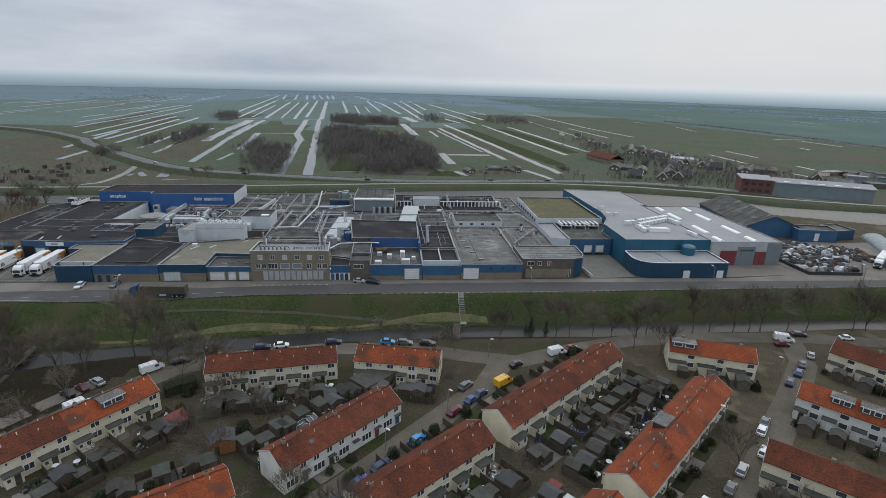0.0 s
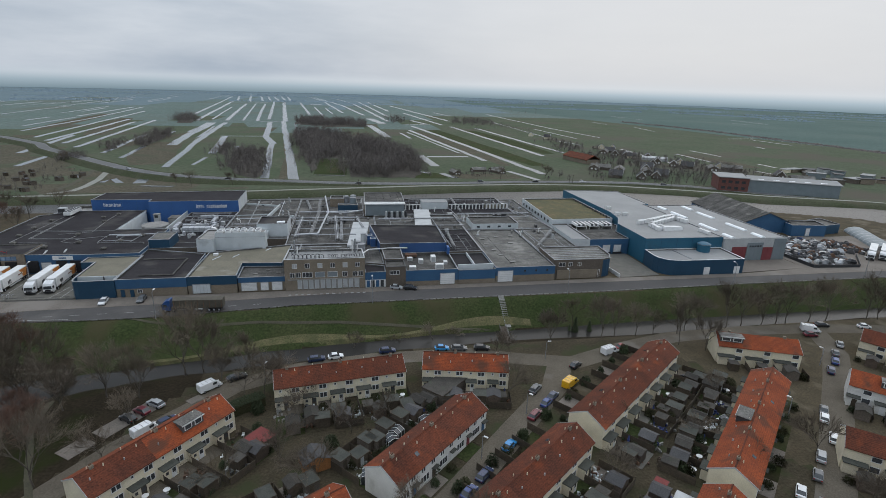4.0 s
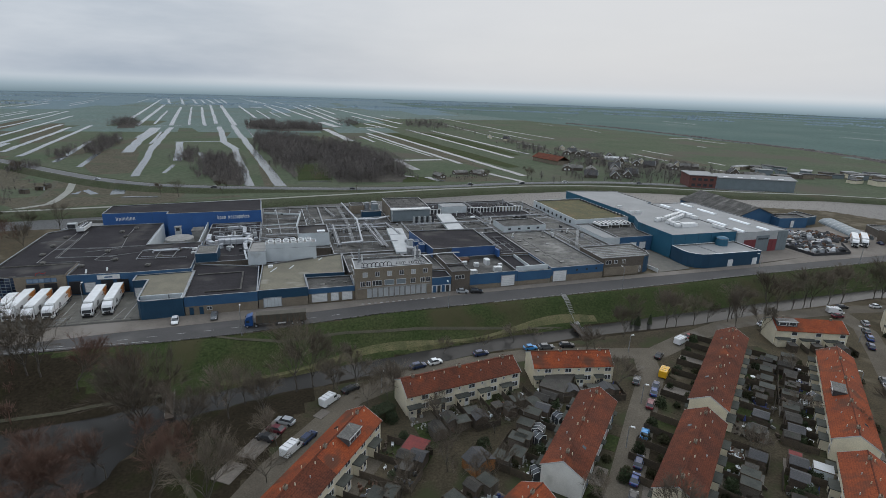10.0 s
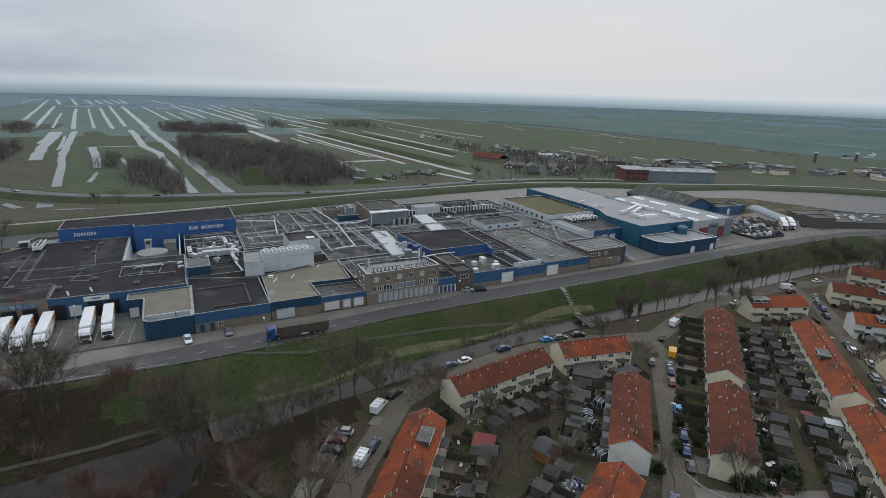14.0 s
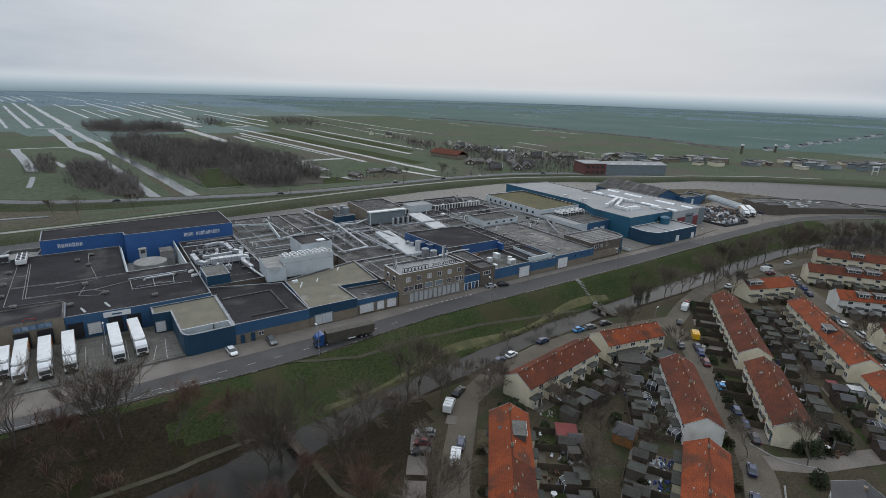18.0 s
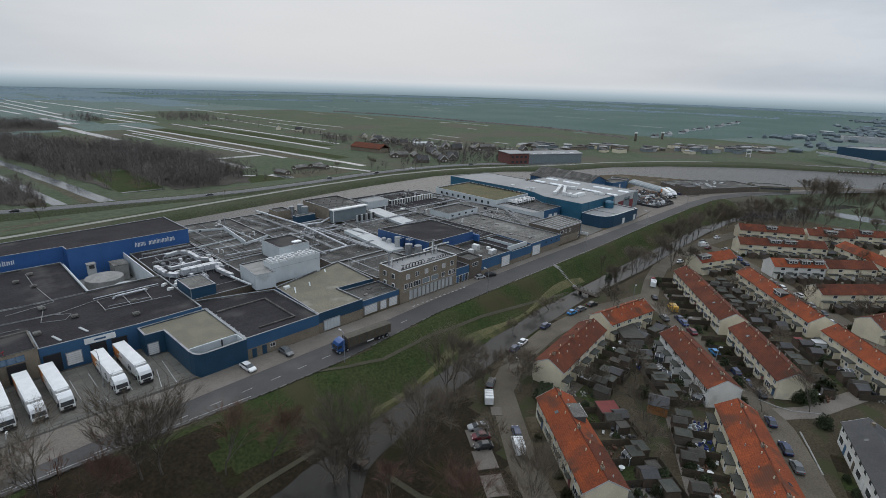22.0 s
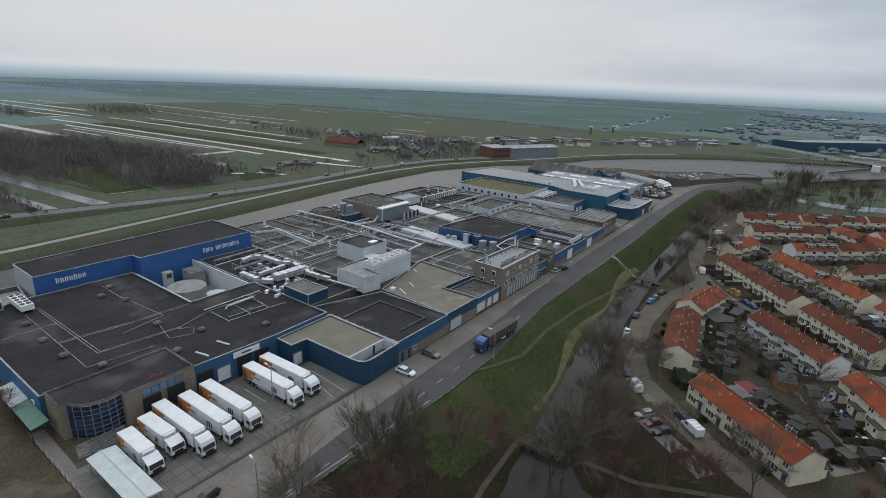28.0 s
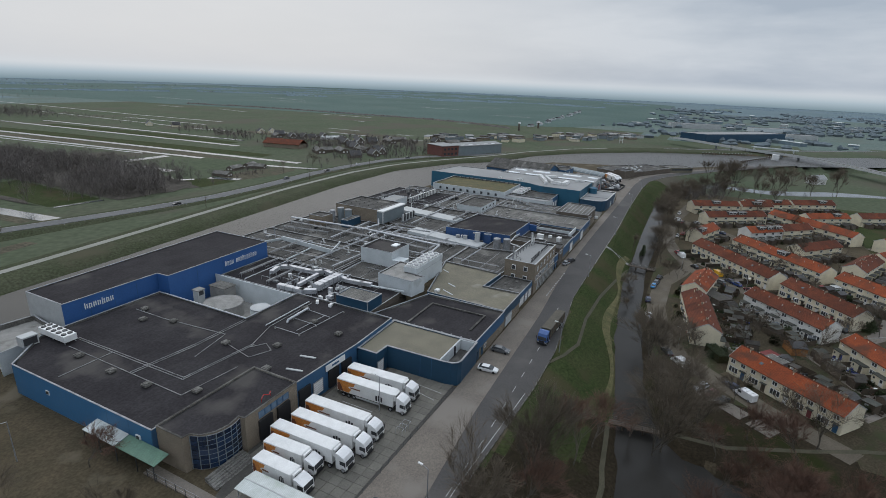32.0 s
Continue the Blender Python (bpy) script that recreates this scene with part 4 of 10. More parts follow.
wall_panel(t, "sign_writing", (-120.9, 184.62), (-118.6, 184.5), 11.1, 11.5, M["frontblue"], 0.27)
for x, y in ((-127.5, 187.5), (-122.0, 188.6)):
    part("roof_light", MB().slab((x, y + 3.6), (x + 0.9, y), 0.5, 11.85, 12.05), M["palegrey"], t)
for x, y in ((-145.5, 231.5), (-145.9, 220.0), (-145.6, 209.6), (-142.2, 199.8), (-126.3, 209.9), (-121.4, 199.3), (-129.8, 194.3), (-128, 236), (-125, 229), (-124, 241), (-108, 200), (-103, 207), (-110, 191)):
    v = thing("roof_vent", "small grey square vent cowl on the black roof", "roof vent", (x, y, 11.85), "vents on the west roof")
    part("cowl", MB().box(x - 0.75, y - 0.75, 12.15, x + 0.75, y + 0.75, 12.55).prism([(x - 0.5, y - 0.5), (x + 0.5, y - 0.5), (x + 0.5, y + 0.5), (x - 0.5, y + 0.5)], 12.55, 12.7), M["gravel"], v)
    part("upstand", MB().box(x - 0.5, y - 0.5, 11.85, x + 0.5, y + 0.5, 12.15), M["bitumen2"], v)
for pts in ([(-140.6, 240.0), (-140.2, 216.3), (-140.1, 206.2), (-123.4, 204.8), (-114.9, 207.8), (-99, 208.2)], [(-141.1, 240.0), (-140.7, 205.7), (-123.4, 204.3)], [(-144.0, 216.2), (-129.7, 214.9), (-115.4, 215.1)], [(-144.0, 216.9), (-129.7, 215.6), (-115.4, 215.8)], [(-144.0, 237.7), (-144.4, 201.4), (-132, 200.2)], [(-126.0, 210.2), (-128.0, 201.2), (-123.4, 199.2), (-121.6, 202.4), (-124.6, 204.2)], [(-133.5, 211.1), (-123.1, 213.6), (-124.9, 232.5), (-124.9, 243.2)], [(-152, 227), (-141, 227.4)]):
    t = thing("roof_conduit", "thin pale conduit lying on the roof", "pipe", (pts[0][0], pts[0][1], 11.85))
    part("pipe", MB().pipe([(x, y, 11.94) for x, y in pts], 0.09), M["linepipe"], t)
t = thing("side_awning", "lean-to awning of pale and green corrugated sheet on the west wall", "awning", (-155.5, 202, 8.5))
for y0, y1, m in ((202.6, 211.5, "corrugated"), (192.2, 202.4, "greensheet")):
    part("sheet", MB().add([(-157.0, y0, 8.8), (-154.2, y0, 9.3), (-154.2, y1, 9.3), (-157.0, y1, 8.8), (-157.0, y0, 8.88), (-154.2, y0, 9.38), (-154.2, y1, 9.38), (-157.0, y1, 8.88)], [(3, 2, 1, 0), (4, 5, 6, 7), (0, 1, 5, 4), (1, 2, 6, 5), (2, 3, 7, 6), (3, 0, 4, 7)]), M[m], t)
for y in (192.6, 197, 202.4, 207, 211.2):
    part("post", MB().box(-156.95, y, G - 0.2, -156.83, y + 0.12, 8.85), M["darkmetal"], t)
for y in (226.5, 199.5):
    v = thing("wall_window", "small white-framed window in the blue wall", "window", (-154.2, y, 9.5))
    part("window_frame", MB().box(-154.3, y, 9.2, -154.05, y + 1.1, 10.1), M["white"], v)
    part("pane", MB().box(-154.33, y + 0.12, 9.32, -154.29, y + 0.98, 9.98), M["glass"], v)

v = thing("boundary_fence", "wire fence on steel posts beside the office", "fence", (-156, 180, G))
for k in range(16):
    y = 160 + 2.3 * k
    part("post", MB().box(-156.9, y, G - 0.2, -156.82, y + 0.08, G + 1.6), M["darkmetal"], v)
part("rail", MB().box(-156.88, 160, G + 1.5, -156.84, 194.6, G + 1.55).box(-156.88, 160, G + 0.8, -156.84, 194.6, G + 0.83), M["steel"], v)
setting("side_pavement", MB().prism([(-156.7, 160.5), (-155.9, 160.5), (-154.6, 182), (-154.4, 196), (-156.7, 196)], G - 0.2, G + 0.06), M["paving"], "grey paved strip beside the brick office", "pavement")

# tall blue hall
poly = [(-138.1, 265), (-138.1, 249.9), (-113.6, 249.9), (-113.4, 245.8), (-76.0, 246.6), (-76.4, 269.6)]
t = block("tall_blue_hall", "tall bright blue hall with a black flat roof", poly, 16.6, "blue", "bitumen", parapet=0.25, rim_w=0.2)
wall_panel(t, "end_wall", (-138.1, 264.9), (-138.1, 250), 6, 16.55, M["palegrey"], 0.06, "pale grey sheet end wall")
wall_panel(t, "end_wall", (-76.05, 246.8), (-76.4, 269.5), 6, 16.55, M["whitewall"], 0.06, "pale grey sheet end wall")
seams(t, (-138, 249.9), (-113.7, 249.9), 6, 16.5, 6.0, "frontblue")
seams(t, (-113.4, 245.8), (-76, 246.6), 6, 16.5, 7.5, "frontblue")
rnd = random.Random(4)


def letters(t, a, b, z0, z1, n, material, out, gaps=()):
    """Plain upright bars in pairs in place of a wall's lettering."""
    at = lambda s: (a[0] + (b[0] - a[0]) * s, a[1] + (b[1] - a[1]) * s)
    for k in range(n):
        if k in gaps:
            continue
        lo, hi = z0 - 0.12 * (k % 3 == 1), z1 + 0.3 * (k % 4 == 0)
        wall_panel(t, "sign_bar", at((k + 0.10) / n), at((k + 0.34) / n), lo, hi, material, out)
        wall_panel(t, "sign_bar", at((k + 0.56) / n), at((k + 0.80) / n), lo + 0.1, z1 - 0.1 * (k % 2), material, out)
        if k % 3:
            wall_panel(t, "sign_bar", at((k + 0.34) / n), at((k + 0.56) / n), z1 - 0.35, z1 - 0.15, material, out)


wall_panel(t, "sign_ground", (-133.9, 249.9), (-125.6, 249.9), 13.2, 15.2, M["blue"], 0.07)
letters(t, (-133.4, 249.9), (-126.0, 249.9), 13.5, 14.8, 7, M["white"], 0.1)
wall_panel(t, "sign_ground", (-94.3, 246.2), (-80.6, 246.5), 13.0, 15.1, M["blue"], 0.07)
letters(t, (-94.0, 246.2), (-80.9, 246.5), 13.3, 14.7, 15, M["white"], 0.1, (4,))

# tank yard beside it
t = thing("tank_yard_walls", "pale stained retaining walls round a sunken tank yard", "wall", (-106, 231, G), kind="structure")
part("wall", MB().box(-115.1, 215.7, G - 0.2, -114.8, 245.6, 12.25).box(-98.0, 215.7, G - 0.2, -97.7, 246, 12.25).box(-114.8, 215.7, G - 0.2, -98.0, 216.0, 11.9), M["whitewall"], t)
part("yard_floor", MB().box(-114.8, 216, G - 0.2, -98, 245.6, G + 0.05), M["concrete"], t)


def drum(name, label, x, y, z0, z1, r, material, roof="palegrey", dome=0.5, n=24, category="tank", group=""):
    t = thing(name, label, category, (x, y, z0), group)
    part("shell", MB().tube((x, y, z0), (x, y, z1), r, r, n, False), M[material], t, smooth=True)
    mb, ringn = MB(), 4
    for k in range(ringn):
        a0, a1 = k / ringn, (k + 1) / ringn
        mb.tube((x, y, z1 + dome * (1 - (1 - a0) ** 2)), (x, y, z1 + dome * (1 - (1 - a1) ** 2)), r * 1.01 * (1 - a0), max(0.02, r * 1.01 * (1 - a1)), n, False)
    part("lid", mb, M[roof], t, smooth=True)
    part("band", MB().tube((x, y, z1 - 0.25), (x, y, z1 - 0.1), r * 1.02, r * 1.02, n, False), M["coping"], t)
    return t


t = drum("settling_tank", "wide round concrete tank with a shallow grey cover", -107.2, 232.6, G, 9.6, 5.2, "concrete", "concrete", 0.7)
drum("small_tank", "small round tank with dark hatches", -104.6, 221.5, G, 9.8, 2.6, "whitewall", "palegrey", 0.3)
t = thing("tank_kiosk", "grey metal cabinet beside the tank", "cabinet", (-108.6, 240.2, G))
part("cabinet_body", MB().box(-109.8, 239.2, G, -107.6, 241.2, 12.2), M["palegrey"], t)
part("cabinet_roof", MB().box(-110.0, 239.0, 12.2, -107.4, 241.4, 12.4), M["concrete"], t)
part("hatch", MB().box(-109.4, 239.1, 10.8, -108.0, 239.22, 12.0), M["darkmetal"], t)
t = thing("tank_kiosk", "pale block-built shed against the tank yard wall", "shed", (-101, 240, G))
part("wall", MB().box(-103.2, 236.5, G, -99.2, 242.5, 11.0), M["concrete"], t)
part("roof", MB().box(-103.4, 236.3, 11.0, -99.0, 242.7, 11.2), M["gravel"], t)

# cooling plant on the north-west corner
t = block("plant_enclosure", "low pale walled plant enclosure", [(-152.6, 248), (-140, 249.5), (-138.6, 262), (-148, 263)], 11.2, "whitewall", "concrete", parapet=1.2)
t = thing("condenser", "white condenser with a double row of fans", "condenser", (-142.8, 243, 11.85))
part("casing", MB().box(-144.3, 238.6, 12.5, -141.6, 248.4, 13.9), M["white"], t)
for k in range(5):
    for xx in (-143.6, -142.3):
        part("fan", MB().tube((xx, 239.8 + 1.9 * k, 13.9), (xx, 239.8 + 1.9 * k, 14.1), 0.55, 0.5, 12), M["darkmetal"], t)
for xx in (-144.1, -141.9):
    for yy in (239, 243.5, 248):
        part("leg", MB().box(xx, yy, 11.85, xx + 0.14, yy + 0.14, 12.5), M["steel"], t)
t = thing("chiller", "grey metal chiller beside the condenser", "chiller", (-147.5, 246, 11.85))
part("casing", MB().box(-149.3, 244.6, 11.95, -146.2, 246.9, 14.2), M["palegrey"], t)
part("grille", MB().box(-149.1, 244.5, 12.3, -146.5, 244.62, 13.9), M["darkmetal"], t)

# blue dispatch block with the rounded corner and an open notch
poly = [(-112.0, 184.1), (-112.0, 178.9), (-107.8, 178.7), (-107.5, 164.2), (-107.2, 162.4), (-106.4, 161.3), (-105.2, 160.9), (-95.5, 161.2), (-95.5, 184.5)]
cx, cy = -102, 172
t = thing("dispatch_block", "navy blue block with a rounded corner and a tan roof", "building", (cx, cy, G - 0.2))
part("wall", ring(poly, 0.3, G - 0.2, 11.35), M["navy"], t)
part("coping", ring(inset(poly, -0.06), 0.45, 11.35, 11.45), M["coping"], t)
part("roof", MB().prism([(-111.7, 183.9), (-111.7, 179.2), (-107.5, 179.0), (-107.2, 165.6), (-95.8, 165.6), (-95.8, 184.2)], 10.8, 11.12), M["tan"], t)
part("notch_floor", MB().prism([(-107.2, 165.4), (-106.9, 162.6), (-106.2, 161.6), (-105.2, 161.3), (-95.8, 161.5), (-95.8, 165.4)], 8.6, 8.8), M["bitumen2"], t)
part("notch_wall", MB().box(-107.1, 165.3, 8.8, -95.8, 165.6, 11.3).box(-96.1, 161.5, 8.8, -95.8, 165.3, 11.3), M["whitewall"], t, "pale sheet wall inside the notch")
part("notch_post", MB().box(-99.8, 164.9, 8.8, -99.6, 165.28, 11.3), M["darkmetal"], t)
roller(t, -111.6, -109.4, 178.85, 6.0, 8.9)
seams(t, (-107.75, 178.6), (-107.5, 164.4), 6, 11.3, 2.4, "frontblue")

t = block("black_roof_block", "block with a blue upper wall over brick and a black roof", [(-95.4, 161.6), (-75.6, 161.6), (-75.6, 185), (-96.3, 191.8), (-96.3, 184.7), (-95.4, 184.5)], 11.35, "frontblue", "bitumen", plinth=(8.4, "brick"))
for x in (-94.2, -91.6):
    part("door", MB().box(x, 161.52, G, x + 1.1, 161.75, 8.1), M["navy"], t)
framed(t, "window", -89.6, -88.2, 161.66, 6.9, 8.0)
g = MB().box(-90.2, 165.2, 11.0, -80.2, 165.7, 11.25).box(-80.7, 165.7, 11.0, -80.2, 181.3, 11.25).box(-94, 180.9, 11.0, -80.7, 181.4, 11.25)
v = thing("cable_tray", "grey cable trunking round the black roof", "cable tray", (-85, 173, 10.9))
part("trunking", g, M["bitumen2"], v)
for y in np.arange(163, 184, 2.6):
    part("stud", MB().box(-95.2, y, 11.4, -95.0, y + 0.25, 11.6), M["steel"], v)

t = block("tan_roof_block", "block with a navy front band and a tan gravel roof", [(-75.5, 161.8), (-61.1, 161.8), (-61.5, 173.4), (-48.8, 172.6), (-47.4, 193.4), (-74.6, 186)], 11.45, "navy", "tan", plinth=(8.6, "brick"))
roller(t, -74.0, -69.0, 161.75, 6.0, 8.9, "palegrey", "gate", 3)
for k in range(5):
    part("gate_board", MB().box(-73.9 + k, 161.6, 6.1, -73.05 + k, 161.66, 8.8), M["whitewall"], t)
for a, b in (((-66, 181), (-64.5, 184)), ((-72, 179), (-70, 183)), ((-56, 188), (-54.6, 190.5))):
    v = thing("loose_board", "pale board lying on the tan roof", "board", (a[0], a[1], 11.0))
    part("board", MB().slab(a, b, 0.35, 11.01, 11.12), M["whitewall"], v)
v = thing("equipment_case", "white metal case on the tan roof", "box", (-71.8, 187.5, 11.0))
part("case", MB().box(-72.8, 183.4, 11.0, -71.2, 184.6, 11.7), M["white"], v)

t = block("garage_block", "low blue garage block with white doors", [(-61.0, 162.5), (-46.9, 162.5), (-46.9, 172.2), (-61.2, 173.0)], 10.4, "frontblue", "bitumen2", plinth=(8.7, "brick"))
for a, b in ((-60, -55.5), (-54.2, -52), (-50.8, -47.8)):
    roller(t, a, b, 162.45, 6.0, 8.6)
for x, y in ((-57, 166), (-53.5, 169), (-50, 166.5)):
    part("roof_light", MB().box(x, y, 9.95, x + 1.3, y + 0.9, 10.25), M["gravel"], t)

# three-storey brick office
poly = [(-46.8, 162.0), (-21.8, 162.0), (-22.4, 171.6), (-46.4, 172.4)]
t = block("main_office", "three-storey brown brick office with a grey flat roof", poly, 16.0, "brick", "lightroof", parapet=0.6, rim="palegrey", rim_w=0.4)
for k in range(6):
    x0 = -44.6 + k * 3.9
    framed(t, "window", x0 + 0.2, x0 + 1.7, 162.0, 13.0, 14.6, pane="glass" if k % 2 else "palegrey", bars=1)
    if k in (1, 2, 3):
        framed(t, "window", x0 - 0.7, x0 + 2.4, 162.0, 9.9, 11.7, pane="glass" if k == 1 else "greydoor", bars=0 if k != 1 else 2)
    elif k in (0, 5):
        framed(t, "window", x0 - 0.6, x0 + 0.9, 162.0, 9.9, 11.6, bars=1)
        framed(t, "window", x0 + 1.2, x0 + 2.7, 162.0, 9.9, 11.6, bars=1)
    else:
        framed(t, "window", x0, x0 + 1.6, 162.0, 9.9, 11.6, bars=1)
part("lintel_band", MB().box(-45.8, 161.75, 9.15, -22.4, 162.0, 9.4), M["concrete"], t)
for k in range(11):
    x0 = -43.0 + k * 1.78
    framed(t, "shopfront_window", x0, x0 + 1.3, 162.0, 6.1, 9.1, "whitewall", "palegrey", 0)
    part("pier", MB().box(x0 + 1.35, 161.7, G, x0 + 1.68, 162.05, 9.15), M["concrete"], t)
for y0 in (164.5, 168.5):
    for z0 in (10.0, 13.1):
        v = part("side_window", MB().box(-46.95, y0, z0, -46.6, y0 + 1.3, z0 + 1.5), M["white"], t)
        part("pane", MB().box(-47.0, y0 + 0.12, z0 + 0.12, -46.92, y0 + 1.18, z0 + 1.38), M["glass"], v)
v = thing("roof_sign", "dark looping sign line on stays at the office roof edge", "sign", (-38, 164.2, 15.4))
part("sign_rail", MB().box(-44.5, 164.15, 15.4, -23.5, 164.25, 15.6), M["darkmetal"], v)
for xa, xb, size_, r_ in ((-44.4, -34.6, 0.75, 0.11), (-33.4, -30.2, 0.42, 0.08), (-29.4, -24.0, 0.46, 0.08)):
    turns = (xb - xa) / (size_ * 1.7)
    loop = []
    for k in range(int(turns * 12)):
        a = 2 * math.pi * k / 12
        loop.append((xa + (xb - xa) * k / (turns * 12) + size_ * 0.55 * math.sin(a), 164.2, 16.3 + size_ * (0.75 if k // 12 % 3 else 1.0) * math.cos(a)))
    part("sign_line", MB().pipe(loop, r_, 4), M["blackplastic"], v)
    for k in range(int((xb - xa) / 1.5) + 1):
        part("sign_stay", MB().box(xa + 1.5 * k, 164.24, 15.6, xa + 1.5 * k + 0.06, 164.3, 16.3), M["darkmetal"], v)
v = thing("roof_railing", "dark pipe railing along the back of the office roof", "railing", (-34, 169, 15.4))
pts = [(-45, 167.5), (-43, 170.3), (-36, 170.6), (-24, 169.2), (-23.4, 165)]
part("rail", MB().pipe([(x, y, 16.6) for x, y in pts], 0.07).pipe([(x, y, 16.1) for x, y in pts], 0.05), M["darkmetal"], v)
for x, y in along(pts, 2.2):
    part("post", MB().box(x - 0.05, y - 0.05, 15.4, x + 0.05, y + 0.05, 16.6), M["darkmetal"], v)
for x, y, h, m in ((-44.2, 170.4, 4.2, "steel"), (-43.4, 170.0, 2.4, "white"), (-25.6, 169.8, 4.2, "white"), (-24.7, 170.2, 4.4, "steel"), (-24.0, 169.6, 2.6, "white")):
    v = thing("roof_flue", "upright metal flue on the office roof", "flue", (x, y, 15.4))
    part("pipe", MB().tube((x, y, 15.4), (x, y, 15.4 + h), 0.28, 0.28, 10), M[m], v, smooth=False)
    part("cap", MB().tube((x, y, 15.4 + h), (x, y, 15.6 + h), 0.42, 0.3, 10), M["coping"], v)

# entrance strip, stair tower and the front row to the east
t = block("entrance_block", "blue entrance front with white doors", [(-21.7, 162.2), (-15.1, 162.2), (-15.1, 168), (-22.2, 171)], 10.9, "frontblue", "bitumen", plinth=(8.3, "white"))
for k in range(4):
    x0 = -21.3 + k * 1.5
    part("door", MB().box(x0, 162.1, G, x0 + 1.05, 162.3, 8.1), M["glass" if k % 2 else "frontblue"], t)
t = block("stair_block", "brown brick stair block with a white window", [(-15.0, 162), (-8.6, 162), (-8.6, 168.5), (-15.0, 168.5)], 12.6, "brickdark", "bitumen2", rim="darkmetal")
framed(t, "window", -13.8, -10.6, 162.0, 9.9, 11.3, bars=2)
block("dark_roof_block", "flat black roof behind the stair block", [(-14.9, 168.7), (-8.6, 168.7), (-8.6, 180.2), (-15.3, 181.0)], 13.0, "brickdark", "bitumen2")
block("back_court_roof", "low dark roof between office and blue hall", [(-22.3, 171.2), (-15.1, 168.8), (-15.5, 181.2), (-16.2, 188), (-26, 188)], 11.3, "brickdark", "bitumen2")
t = block("courtyard_block", "blue front wall with a white gate and rooftop equipment", [(-8.5, 162.1), (9.0, 162.1), (9.0, 180.8), (-8.5, 180.8)], 11.1, "frontblue", "bitumen2", parapet=1.2, plinth=(7.3, "brick"))
roller(t, 3.0, 7.8, 162.05, 6.0, 9.7)
t = block("east_front_block", "front block with a blue upper wall over brick", [(9.1, 162.1), (21.9, 162.1), (21.9, 180), (9.1, 180)], 10.6, "frontblue", "bitumen", plinth=(7.3, "brick"))
part("upper_wall", MB().box(9.3, 164.0, 10.1, 21.7, 164.4, 11.9), M["whitewall"], t, "white upstand wall on the roof")
part("upper_wall", MB().box(15.4, 164.4, 10.1, 15.7, 179.6, 11.2), M["whitewall"], t)
t = block("gravel_roof_hall", "wide hall with a grey gravel roof and a blue front", [(22.0, 162.1), (43.2, 162.1), (43.2, 209), (22.0, 209)], 11.1, "frontblue", "gravel", plinth=(8.2, "brick"), rim_w=0.25)
roller(t, 22.9, 28.0, 162.05, 6.0, 9.8)
for x in (32, 36, 40):
    framed(t, "window", x, x + 0.7, 162.1, 9.3, 10.0, "darkmetal", "glass", 0)
for x, y in ((25, 196), (25, 190), (26, 182), (27, 176), (31.5, 199), (29, 168), (35, 190), (38, 200)):
    v = thing("roof_hatch", "pale low roof hatch on the gravel roof", "roof hatch", (x, y, 10.65), "hatches on the gravel roof")
    part("hatch", MB().box(x, y, 10.65, x + 1.7, y + 0.9, 10.9), M["gravel"], v)
    part("hatch_lid", MB().box(x - 0.08, y - 0.08, 10.9, x + 1.78, y + 0.98, 10.98), M["concrete"], v)
poly = [(43.3, 163.4), (61.3, 163.2), (64.5, 164.6), (66.3, 168.2), (66.8, 178.2), (43.3, 178.4)]
t = block("east_brick_office", "brown brick building with a row of upper windows", poly, 12.7, "brickdark", "gravel", rim="coping")
part("ground_floor_recess", MB().box(44.5, 163.1, G, 59.5, 163.5, 9.0), M["brick"], t)
for k, x0 in enumerate((45.0, 48.6, 52.0, 55.6)):
    framed(t, "window", x0, x0 + (2.4 if k == 0 else 1.4), 163.33, 10.3, 11.7, bars=1)
framed(t, "window", 59.8, 60.5, 163.25, 6.2, 8.8, "white", "glass", 0)
part("rounded_corner_sheet", MB().prism([(61.4, 163.15), (63.2, 163.8), (64.6, 164.55), (65.5, 166.0), (66.4, 168.2), (66.1, 168.2), (64.2, 164.8), (61.4, 163.4)], 6.0, 12.2), M["navy"], t)
for k in range(7):
    part("roof_batten", MB().box(44.0, 165.2 + k * 1.9, 12.25, 65.5, 165.32 + k * 1.9, 12.36), M["palegrey"], t)

